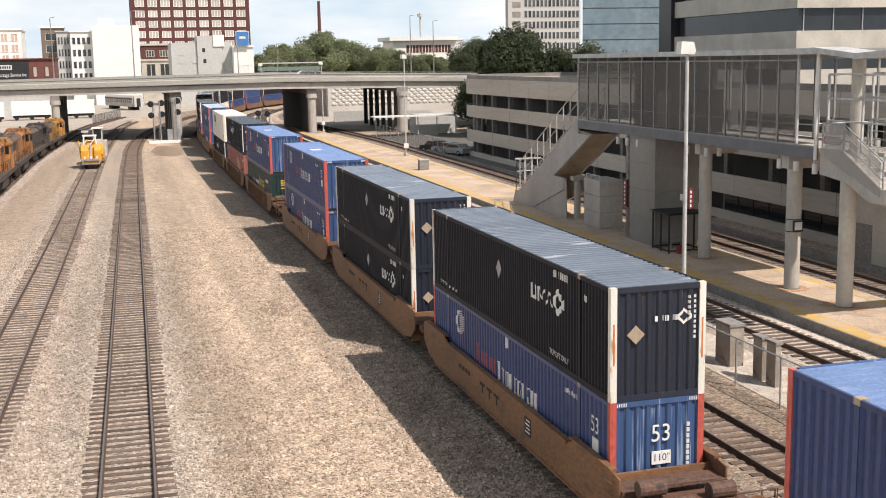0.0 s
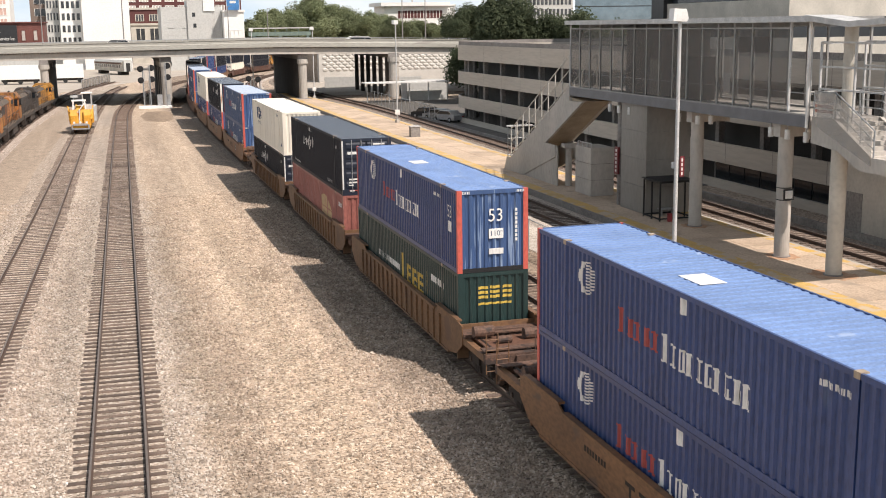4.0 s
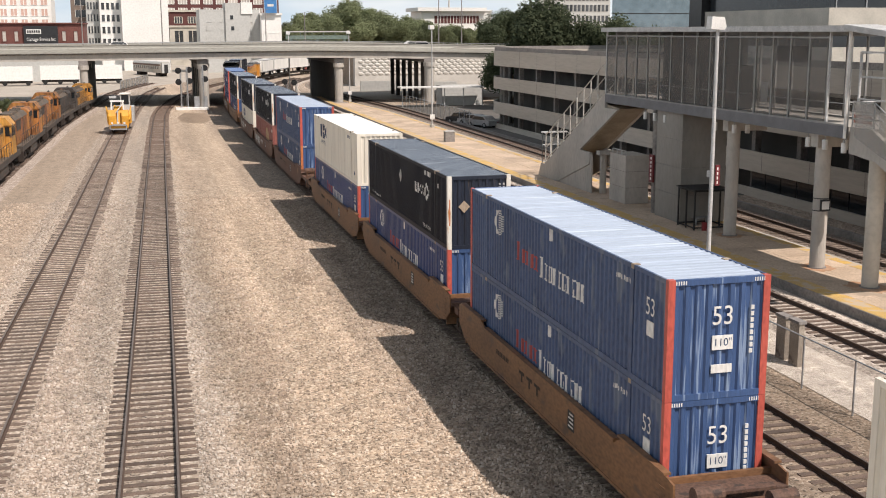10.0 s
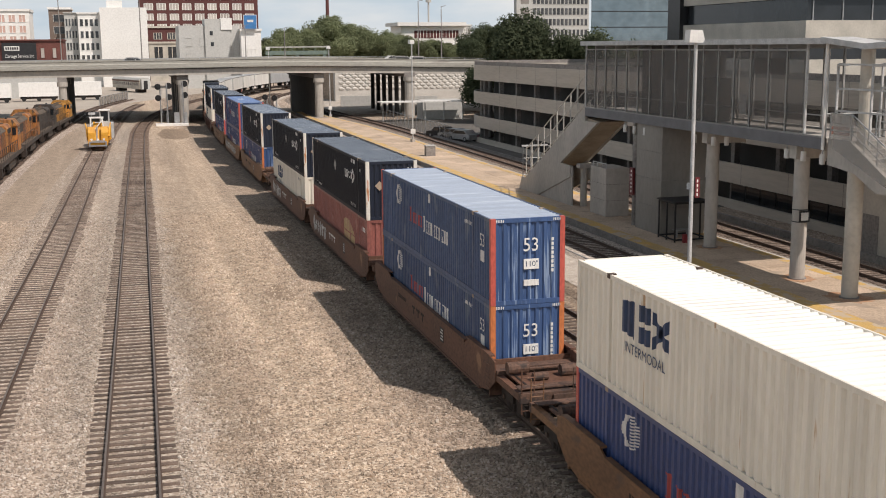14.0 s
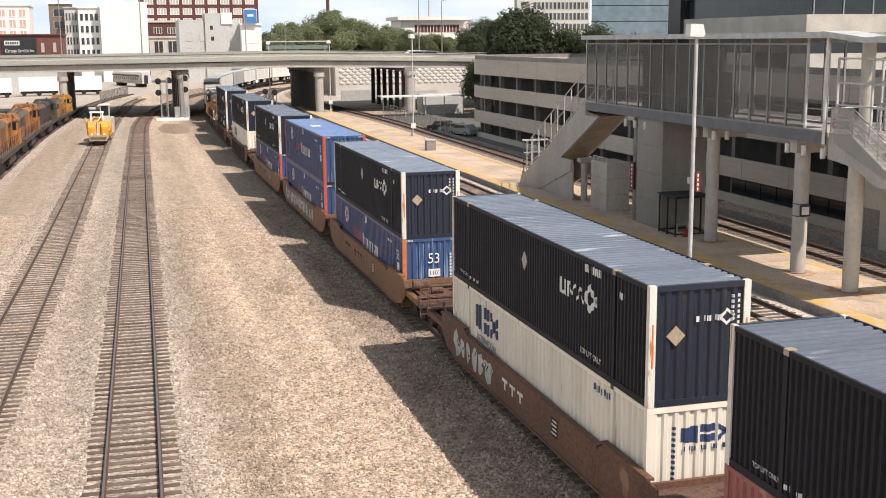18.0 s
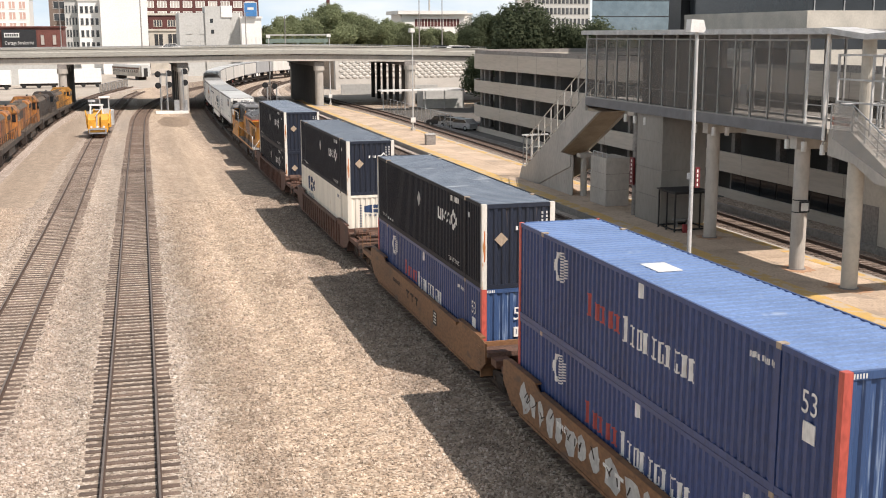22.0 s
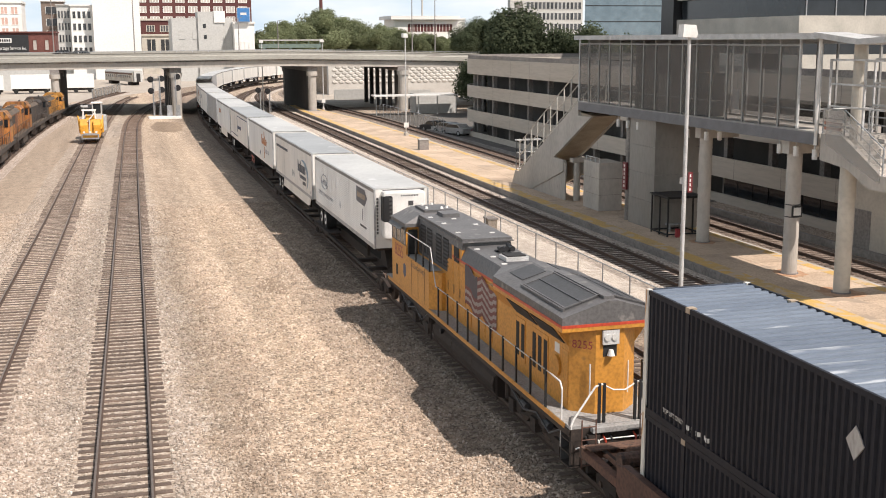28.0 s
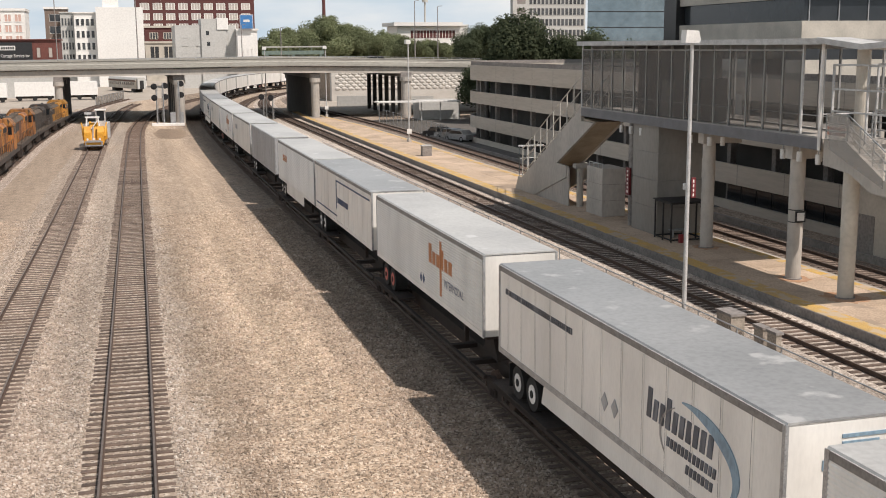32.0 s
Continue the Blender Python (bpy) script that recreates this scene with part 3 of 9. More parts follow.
        pl = part("placard", B((-0.15, 0.38, -HL - 0.006, -HL + 0.03, 1.18, 1.52)), M_SIGNW, root, "white placard")
        lettered("placard_text", "110\"", 0.26, M_SIGNNAVY, pl, 0.115, -HL - 0.01, 1.35, ON_FRONT)
        part("placard", B((-0.15, 0.38, -HL - 0.006, -HL + 0.03, 0.62, 0.82)), M_SIGNW, root, "white placard")
        for k in range(8):
            box(bm_s, 0.82, 0.9, -HL - 0.004, -HL + 0.03, 1.05 + k * 0.15, 1.15 + k * 0.15)
        for k in range(5):
            for sx in (-1, 1):
                box(bm_s, sx * 1.0 - 0.12 + k * 0.06, sx * 1.0 - 0.09 + k * 0.06, -HL - 0.004, -HL + 0.03, CH - 0.12, CH - 0.03)
        part("end_markings", bm_s, M_SIGNW, root)
        if style == "blue":
            part("roof_mark", B((-0.55, 0.1, 0.3, 1.3, CH - 0.012, CH - 0.002)), M_SIGNW, root, "white patch on the roof")
    elif style == "black":
        def diamond(put, c, y, z, r, w):
            for s1, s2 in ((1, 1), (1, -1)):
                paint(bm_w, c, put, y, y + s1 * r, z + s2 * r - w * s2, z + s2 * r, z - w * s2, z)
                paint(bm_w, c, put, y, y - s1 * r, z + s2 * r - w * s2, z + s2 * r, z - w * s2, z)
        if doors:
            ylog, ydia = 3.6, 0.4
        else:
            ylog, ydia = -2.5, 0.36
        zig = ((0.0, 0.08, 0.0, 1.0), (0.08, 0.34, 0.0, 0.0), (0.34, 0.42, 0.0, 1.0), (0.55, 0.63, 0.0, 1.0), (0.63, 0.84, 1.0, 0.25), (0.84, 1.05, 0.25, 1.0), (1.05, 1.13, 0.0, 1.0), (1.2, 1.42, 0.0, 1.0), (1.42, 1.64, 1.0, 0.0))
        for ya, yb, fa, fb in zig:
            bm = bmesh.new()
            if yb - ya < 0.1:
                paint(bm, cor, left, ylog - ya, ylog - yb, 1.6, 2.04)
            else:
                paint(bm, cor, left, ylog - ya, ylog - yb, 1.6 + 0.34 * fa, 1.7 + 0.34 * fa, 1.6 + 0.34 * fb, 1.7 + 0.34 * fb)
            part("name_stroke", bm, M_SIGNW, root, "thin white painted stroke")
        diamond(left, cor, ylog - 2.08, 1.84, 0.42, 0.2)
        bmesh.ops.remove_doubles(bm_w, verts=bm_w.verts, dist=0.004)
        part("linked_diamond", bm_w, M_SIGNW, root, "white linked diamond emblem")
        bm_w = bmesh.new()
        for s2 in (1, -1):
            prism(bm_c, [(ydia - 0.24, 1.95), (ydia, 1.95 + 0.3 * s2), (ydia + 0.24, 1.95)], "x", -HW - 0.006, -HW + 0.02)
        lettering(bm_w, cor, left, ylog - 1.75, 0.16, 7, 2.52, 2.72, 13, 0.6)
        part("number_bars", bm_w, M_SIGNW, root, "white number bars")
        bm_w = bmesh.new()
        for k in range(3):
            lettering(bm_w, cor, left, 6.0 - k * 0.35, 0.12, 2, 0.26, 0.36, 27 + k)
        lettering(bm_w, cor, left, -6.35, 0.14, 2, 2.25, 2.42, 19)
        for yy in (-4.7, 6.6):
            lettered("word_text", "TOP LIFT ONLY", 0.22 if yy < 0 else 0.15, M_SIGNW, root, -HW - 0.004, yy, 0.36, ON_LEFT, 0.9)
        part("diamond_mark", bm_c, M_MARKGREY, root, "small pale diamond")
        part("side_lettering", bm_w, M_SIGNW, root, "small white stencilled lettering")
        bm_w = bmesh.new()
        if not doors:
            lettering(bm_w, fcor, lambda y, d, z: front(-y, d, z), 0.1, 0.17, 4, 1.98, 2.12, 21, 0.85)
            for s1 in (1, -1):
                paint(bm_w, fcor, front, 0.72, 0.72 + s1 * 0.2, 2.05 + 0.13, 2.05 + 0.21, 2.0, 2.1)
                paint(bm_w, fcor, front, 0.72, 0.72 + s1 * 0.2, 2.05 - 0.21, 2.05 - 0.13, 2.0, 2.1)
            part("end_emblem", bm_w, M_SIGNW, root, "white name strokes and diamond")
            bm_w = bmesh.new()
            for k in range(9):
                paint(bm_w, fcor, front, 1.0, 1.06, 2.5 - k * 0.13, 2.58 - k * 0.13)
                if k < 4:
                    paint(bm_w, fcor, front, 0.82, 0.88, 2.5 - k * 0.13, 2.58 - k * 0.13)
            part("end_lettering", bm_w, M_SIGNW, root, "white lettering")
            part("diamond_placard", P([(-0.62, 1.45), (-0.38, 1.69), (-0.62, 1.93), (-0.86, 1.69)], "y", -HL - 0.012, -HL + 0.02), M_TAN, root, "tan diamond placard")
        else:
            box(bm_w, -1.0, -0.45, -HL - 0.008, -HL, 2.1, 2.24)
            box(bm_w, 0.4, 0.95, -HL - 0.008, -HL, 2.1, 2.24)
            box(bm_w, 0.4, 0.95, -HL - 0.008, -HL, 1.85, 1.98)
            box(bm_w, 0.6, 0.9, -HL - 0.008, -HL, 1.0, 1.18)
            part("end_lettering", bm_w, M_SIGNW, root, "white lettering bars")
            part("diamond_placard", P([(0.72, 1.3), (0.93, 1.51), (0.72, 1.72), (0.51, 1.51)], "y", -HL - 0.014, -HL), M_SIGNW, root, "white diamond placard")
            for z in (0.62, 0.78, 2.55):
                part("marking_bar", B((-0.95 if z < 1 else 0.35, -0.45 if z < 1 else 0.95, -HL - 0.008, -HL, z, z + 0.08)), M_SIGNW, root)
            part("reflector", B((-0.95, 0.95, -HL - 0.006, -HL, 0.22, 0.27)), M_RED, root)
        if doors:
            part("edge_strip", B((-HW - 0.002, -HW + 0.07, -HL - 0.008, -HL + 0.002, 0.3, CH - 0.1)), M_SIGNW, root, "white reflective edge strip")
            for x in (-0.8, -0.35, 0.35, 0.8):
                part("reflector", B((x - 0.12, x + 0.12, -HL - 0.014, -HL - 0.006, 0.2, 0.26)), M_SIGNW, root, "white reflector")
        for sx in () if doors else (-1, 1):
            part("corner_sticker", B((sx * (HW - 0.085) - 0.022, sx * (HW - 0.085) + 0.022, -HL - 0.008, -HL, 0.95, 2.0)), M_ORANGE, root, "faded orange strip")
    elif style == "cream":
        # navy block emblem of three bold shapes
        def arc(yc, zc, r, a0, a1, w):
            n = 10
            for k in range(n):
                p, q = [math.radians(a0 + (a1 - a0) * j / n) for j in (k, k + 1)]
                y0, y1 = yc - r * math.cos(p), yc - r * math.cos(q)
                z0, z1 = zc + r * math.sin(p), zc + r * math.sin(q)
                if abs(y1 - y0) < 0.06:
                    paint(bm_c, cor, left, min(y0, y1) - w / 2, max(y0, y1) + w / 2, min(z0, z1), max(z0, z1))
                else:
                    paint(bm_c, cor, left, y0, y1, z0 - w / 2, z0 + w / 2, z1 - w / 2, z1 + w / 2)
        for y0, y1, a0, b0, a1, b1 in ((5.3, 4.62, 1.66, 2.42, 1.58, 2.5), (4.5, 3.8, 2.1, 2.5, 2.1, 2.5), (4.5, 3.8, 1.58, 1.98, 1.58, 1.98)):
            bm = bmesh.new()
            paint(bm, cor, left, y0, y1, a0, b0, a1, b1)
            part("emblem_block", bm, M_SIGNNAVY, root, "navy painted block")
        paint(bm_c, cor, left, 3.68, 2.88, 2.2, 2.5, 1.58, 1.88)
        paint(bm_c, cor, left, 3.68, 2.88, 1.58, 1.88, 2.2, 2.5)
        lettered("word_text", "INTERMODAL", 0.36, M_SIGNNAVY, root, -HW - 0.004, 4.05, 1.32, ON_LEFT, 0.95)
        part("emblem", bm_c, M_SIGNNAVY, root, "navy crossed block emblem")
        bm_c = bmesh.new()
        lettering(bm_c, cor, left, -4.9, 0.12, 3, 2.42, 2.6, 31)
        lettering(bm_c, cor, left, -5.4, 0.12, 4, 2.42, 2.6, 33)
        part("number_bars", bm_c, M_SIGNNAVY, root, "navy number bars")
        bm_c = bmesh.new()
        paint(bm_c, cor, left, -7.2, -6.95, 0.5, 0.7)
        part("corner_mark", bm_c, M_SIGNNAVY, root, "small navy mark")
        bm_s = bmesh.new()
        for x0, x1, a0, b0, a1, b1 in ((-0.38, 0.04, 1.97, 2.31, 1.92, 2.36), (0.11, 0.52, 2.17, 2.36, 2.17, 2.36), (0.11, 0.52, 1.92, 2.11, 1.92, 2.11)):
            bm = bmesh.new()
            paint(bm, fcor, front, x0, x1, a0, b0, a1, b1)
            part("emblem_block", bm, M_SIGNNAVY, root, "navy painted block")
        paint(bm_s, fcor, front, 0.58, 1.05, 2.22, 2.36, 1.92, 2.06)
        paint(bm_s, fcor, front, 0.58, 1.05, 1.92, 2.06, 2.22, 2.36)
        part("end_emblem", bm_s, M_SIGNNAVY, root, "navy crossed block on the end wall")
        bm = bmesh.new()
        lettering(bm, fcor, lambda y, d, z: front(-y, d, z), 0.32, 0.13, 10, 1.74, 1.86, 35, 0.8)
        part("end_lettering", bm, M_SIGNNAVY, root, "navy lettering bars")
        bm = bmesh.new()
        for k in range(11):
            paint(bm, fcor, front, -0.62, -0.54, 2.3 - k * 0.14, 2.38 - k * 0.14)
        part("upright_number", bm, M_SIGNNAVY, root, "navy number bars set upright")
    elif style == "green":
        for y in (-0.24, -3.96):
            paint(bm_c, cor, left, y - 0.08, y + 0.08, 1.0, 2.2)
        for y, w in ((-0.9, 0.7), (-1.75, 0.72), (-2.65, 0.75)):
            for zz in (1.1, 1.42, 1.74):
                paint(bm_c, cor, left, y - w, y, zz, zz + 0.15)
            paint(bm_c, cor, left, y - 0.22, y, 1.1, 1.89)
        part("emblem", bm_c, M_SIGNGOLD, root, "gold block emblem between brackets")
        lettering(bm_w, cor, left, 4.0, 0.26, 15, 1.35, 1.6, 41)
        lettering(bm_w, cor, left, -4.6, 0.25, 7, 1.95, 2.2, 43)
        part("side_lettering", bm_w, M_SIGNW, root, "white lettering")
        bm_s = bmesh.new()
        for x in (-0.55, -0.1, 0.35):
            for zz in (1.95, 2.12, 2.29):
                paint(bm_s, fcor, front, x, x + 0.36, zz, zz + 0.1)
        paint(bm_s, fcor, front, -0.55, 0.7, 1.72, 1.8)
        part("end_emblem", bm_s, M_SIGNGOLD, root, "gold block emblem on the end wall")
    else:
        for k in range(12):
            y = -1.9 - k * 0.24
            top = 2.28 - 0.011 * (k - 3.5) ** 2
            paint(bm_c, cor, left, y - 0.215, y, 1.62, top)
            paint(bm_c, cor, left, y - 0.215, y, 0.9, 1.58 - 0.02 * (k % 3))
        part("emblem", bm_c, M_FADED, root, "faded tan dome emblem")
        lettering(bm_w, cor, left, -6.7, 0.16, 6, 2.2, 2.42, 47)
        part("side_lettering", bm_w, M_SIGNW, root, "white lettering")
        bm_s = bmesh.new()
        for k in range(8):
            paint(bm_s, fcor, front, -0.45 + k * 0.16, -0.33 + k * 0.16, 1.55 + 0.02 * k, 2.35 - 0.02 * (k - 5) ** 2)
        part("end_emblem", bm_s, M_FADED, root, "faded tan dome emblem on the end wall")
    BUILT[key] = root
    return root


# ---- rolling stock ----
M_OCHRE = mat("ochre_car_paint", (0.238, 0.118, 0.053), 0.62, 0, (0.165, 0.083, 0.041), 0.45, 0.4, 7, 0.08, (0.11, 0.065, 0.042), 0.6, 0, (0.7, 0.7, 1.6))
M_RUSTRED = mat("rust_red_car_paint", (0.135, 0.064, 0.043), 0.7, 0, (0.09, 0.048, 0.036), 0.5, 0.45, 9, 0.15, (0.1, 0.05, 0.035), 0.62)
M_UMBER = mat("umber_car_paint", (0.2, 0.105, 0.05), 0.65, 0, (0.14, 0.075, 0.038), 0.5, 0.4, 8, 0.1, (0.11, 0.06, 0.036), 0.6)
M_BROWN = mat("dark_brown_car_paint", (0.16, 0.075, 0.045), 0.7, 0, (0.11, 0.055, 0.035), 0.5, 0.45, 9, 0.15, (0.25, 0.14, 0.08), 0.68)
M_ENDRUST = mat("rusty_end_steel", (0.16, 0.09, 0.062), 0.8, 0.1, (0.09, 0.055, 0.042), 1.2, 0.5, 12, 0.2, (0.05, 0.035, 0.03), 0.56)
M_GRIME = mat("grimy_truck_steel", (0.042, 0.03, 0.024), 0.8, 0.2, scale=3)
M_GRAFFITI = mat("graffiti_pale_paint", (0.5, 0.49, 0.46), 0.6, 0, (0.36, 0.36, 0.36), 1.6, 0.25, 6, 0.0, (0.22, 0.12, 0.07), 0.66)
WHEEL_R = 0.42
MOVERS = []


def wheel_truck(parent, y):
    """A two-axle truck: side frames, springs, bolster and four wheels."""
    bm = bmesh.new()
    for sx in (-1, 1):
        x0, x1 = sorted((sx * 0.95, sx * 1.1))
        prism(bm, [(y - 1.2, 0.35), (y - 1.2, 0.62), (y - 0.45, 0.78), (y + 0.45, 0.78), (y + 1.2, 0.62), (y + 1.2, 0.35), (y + 0.95, 0.38), (y + 0.45, 0.18), (y - 0.45, 0.18), (y - 0.95, 0.38)], "x", x0, x1)
        for k in (-0.2, 0, 0.2):
            tube(bm, (sx * 1.12, y + k, 0.24), (sx * 1.12, y + k, 0.5), 0.075, 8)
    box(bm, -1.2, 1.2, y - 0.2, y + 0.2, 0.48, 0.75)
    truck = part("truck", bm, M_GRIME, parent, "grimy cast steel truck")
    for dy in (-0.89, 0.89):
        for sx in (-1, 1):
            bm = bmesh.new()
            tube(bm, (sx * 0.69, y + dy, WHEEL_R), (sx * 0.82, y + dy, WHEEL_R), WHEEL_R, 20)
            tube(bm, (sx * 0.66, y + dy, WHEEL_R), (sx * 0.69, y + dy, WHEEL_R), WHEEL_R + 0.025, 20)
            tube(bm, (sx * 0.3, y + dy, WHEEL_R), (sx * 1.14, y + dy, WHEEL_R), 0.09, 10)
            part("wheel", bm, M_RAIL, truck)


def well_car(kind, near_open, far_open, graffiti=False):
    """One well of a stack car; open ends carry their own platform and coupler, closed ones a shared joint."""
    paintm, words = {"ochre": (M_OCHRE, "ochre-painted"), "rust": (M_RUSTRED, "rust-red ribbed"), "umber": (M_UMBER, "ochre-brown ribbed"), "brown": (M_BROWN, "dark brown")}[kind]
    root = thing("well_car", Matrix(), words + " steel well car carrying stacked containers", "well car", "well cars")
    xo = 1.47
    for sx in (-1, 1):
        x0, x1 = sorted((sx * xo, sx * (xo - 0.05)))
        out = [(-9.0, 0.95), (-9.0, 1.62), (-8.3, 1.72), (-6.2, 1.72), (-5.7, 1.5), (5.7, 1.5), (6.2, 1.72), (8.3, 1.72), (9.0, 1.62), (9.0, 0.95), (8.35, 0.5), (7.5, 0.34), (-7.5, 0.34), (-8.35, 0.5)]
        sill = part("side_sill", P(out, "x", x0, x1), paintm, root)
        a, b = sorted((sx * (xo + 0.05), sx * (xo - 0.14)))
        part("top_chord", B((a, b, -5.7, 5.7, 1.46, 1.56)), paintm, sill)
        for yy in (-1, 1):
            part("end_chord", B((a, b, *sorted((yy * 5.95, yy * 8.6)), 1.7, 1.76)), paintm, sill)
        part("bottom_chord", B((*sorted((sx * (xo + 0.03), sx * (xo - 0.2))), -7.4, 7.4, 0.28, 0.36)), paintm, sill)
        if kind in ("rust", "umber"):
            for k in range(17):
                y = -6.4 + k * 0.8
                part("side_stake", B((*sorted((sx * (xo + 0.001), sx * (xo + 0.07))), y - 0.05, y + 0.05, 0.36, 1.46)), paintm, sill)
        elif sx < 0:
            bm = bmesh.new()
            rng = random.Random(7)
            for k in range(3):
                y = 1.9 - k * 0.72
                part("owner_mark", B((-xo - 0.006, -xo, y - 0.5, y, 1.04, 1.14), (-xo - 0.006, -xo, y - 0.32, y - 0.2, 0.8, 1.041)), M_GRIME if not graffiti else M_SIGNW, sill, "stencilled owner mark")
            for k in range(8):
                box(bm, -xo - 0.006, -xo, 4.2 - k * 0.17, 4.2 - k * 0.17 + 0.11, 1.0, 1.16)
            part("car_number", bm, M_GRIME if not graffiti else M_SIGNW, sill, "stencilled number bars")
            for yy in (-2.4,):
                pl = part("data_plate", B((-xo - 0.008, -xo, yy - 0.5, yy, 0.7, 1.25)), M_BLACK, sill, "black data plate")
                bm = bmesh.new()
                for k in range(4):
                    box(bm, -xo - 0.011, -xo - 0.008, yy - 0.44, yy - 0.06 - 0.07 * (k % 2), 0.78 + k * 0.12, 0.83 + k * 0.12)
                part("plate_lettering", bm, M_SIGNW, pl)
            for k in range(6):
                z = 0.7 + k * 0.15
                part("ladder_rung", T(((-xo - 0.09, -8.75, z), (-xo - 0.09, -8.3, z), 0.014, 6)), paintm, sill)
        if graffiti and sx < 0:
            bm = bmesh.new()
            rng = random.Random(5)
            y, tags = 7.4, 0
            while y > (3.4 if kind == "brown" else -4.6):
                w, n = rng.uniform(0.5, 1.1), 9
                zc, h = rng.uniform(0.88, 0.98), rng.uniform(0.38, 0.5)
                ring = [(math.cos(2 * math.pi * k / n), math.sin(2 * math.pi * k / n), rng.uniform(0.6, 1.15)) for k in range(n)]
                outer = [(y - w / 2 + c * r * w / 2, zc + s * r * h) for c, s, r in ring]
                body = bmesh.new()
                prism(body, outer, "x", -xo - 0.005 - 0.0015 * (tags % 2), -xo)
                part("graffiti_patch", body, M_GRAFFITI, sill, "pale weathered graffiti shape")
                for q in range(rng.choice((1, 2, 2, 3))):
                    ys_, zs_ = y - w * rng.uniform(0.2, 0.8), zc + h * rng.uniform(-0.35, 0.2)
                    dy, dz = rng.uniform(-0.3, 0.3), h * rng.uniform(0.3, 0.6)
                    prism(bm, [(ys_, zs_), (ys_ - 0.07, zs_), (ys_ - 0.07 + dy, zs_ + dz), (ys_ + dy, zs_ + dz)], "x", -xo - 0.0085, -xo - 0.002)
                tags += 1
                y -= w * 0.8 + rng.uniform(0.0, 0.35)
            part("graffiti_line", bm, M_GRIME, sill, "dark graffiti outlines")
    bm = B((-1.42, 1.42, -8.3, 8.3, 0.24, 0.3))
    for k in range(9):
        y = -7.2 + k * 1.8
        box(bm, -1.4, 1.4, y - 0.12, y + 0.12, 0.3, 0.352)
    part("well_floor", bm, M_GRIME, root)
    for sy, opened in ((-1, near_open), (1, far_open)):
        end = 11.5 if opened else 9.75
        part("end_bulkhead", B((-1.42, 1.42, *sorted((sy * 8.24, sy * 8.34)), 0.3, 1.5)), paintm, root)
        plat = part("end_platform", B((-1.42, 1.42, *sorted((sy * 8.34, sy * 9.1)), 1.18, 1.34)), M_ENDRUST, root, "rusty end platform")
        part("centre_sill", B((-0.38, 0.38, *sorted((sy * 8.34, sy * end)), 0.82, 1.18)), M_ENDRUST, root)
        if opened:
            part("crossover_deck", B((-1.1, 1.35, *sorted((sy * 9.3, sy * 10.6)), 1.22, 1.27)), M_BROWN, plat, "rusty walkway plate")
            part("end_beam", B((-1.42, 1.42, *sorted((sy * 11.15, sy * 11.4)), 0.95, 1.25)), M_ENDRUST, root)
            part("walkway_grating", B((-1.38, 1.38, *sorted((sy * 10.75, sy * 11.12)), 1.3, 1.34)), M_ENDRUST, root, "rusty walkway grating")
            part("slack_adjuster", T(((-0.95, sy * 9.2, 1.25), (-0.95, sy * 11.0, 1.25), 0.05, 8)), M_GRIME, root)
            part("air_reservoir", T(((-1.2, sy * 9.45, 1.52), (-0.5, sy * 9.45, 1.52), 0.2, 12)), M_ENDRUST, root)
            part("crossover_step", B((-0.9, 0.9, *sorted((sy * 9.25, sy * 9.45)), 1.5, 1.54)), M_ENDRUST, root)
            part("grab_iron", T(((0.3, sy * 11.38, 1.25), (0.3, sy * 11.38, 1.95), 0.02, 6), ((0.3, sy * 11.38, 1.95), (1.3, sy * 11.38, 1.95), 0.02, 6), ((1.3, sy * 11.38, 1.95), (1.3, sy * 11.38, 1.25), 0.02, 6)), M_ENDRUST, root)
            for sx in (-1, 1):
                part("side_bearer", B((*sorted((sx * 1.2, sx * 1.42)), *sorted((sy * 9.0, sy * 11.2)), 0.98, 1.2)), paintm, root)
                bm = T(((sx * 1.38, sy * 11.35, 0.6), (sx * 1.38, sy * 11.35, 1.95), 0.02, 6), ((sx * 0.98, sy * 11.35, 0.6), (sx * 0.98, sy * 11.35, 1.95), 0.02, 6))
                for k in range(4):
                    tube(bm, (sx * 0.98, sy * 11.35, 0.7 + k * 0.35), (sx * 1.38, sy * 11.35, 0.7 + k * 0.35), 0.018, 6)
                part("end_ladder", bm, paintm, root)
            part("brake_cylinder", T(((0.45, sy * 9.9, 1.45), (1.1, sy * 9.9, 1.45), 0.2, 12)), M_ENDRUST, root, "rusty brake cylinder")
            part("brake_valve", T(((-0.6, sy * 10.2, 1.4), (-0.1, sy * 10.2, 1.4), 0.13, 10)), M_ENDRUST, root)
            bm = B((-0.13, 0.13, *sorted((sy * 11.4, sy * 11.95)), 0.72, 0.98), (-0.22, 0.22, *sorted((sy * 11.6, sy * 11.86)), 0.68, 1.02))
            part("coupler", bm, M_GRIME, root)
            part("brake_wheel", T(((0.8, sy * 11.42, 1.6), (0.8, sy * 11.46, 1.6), 0.28, 16)), paintm, root)
            wheel_truck(root, sy * 9.8)
        else:
            part("joint", T(((0, sy * 9.6, 0.86), (0, sy * 9.6, 1.22), 0.42, 14)), M_BROWN, root, "rusty articulation joint")
            for sx in (-1, 1):
                part("side_bearer", B((*sorted((sx * 0.75, sx * 1.3)), *sorted((sy * 9.1, sy * 9.65)), 0.95, 1.2)), M_BROWN, root)
    if not near_open:
        wheel_truck(root, -9.87)
    return root


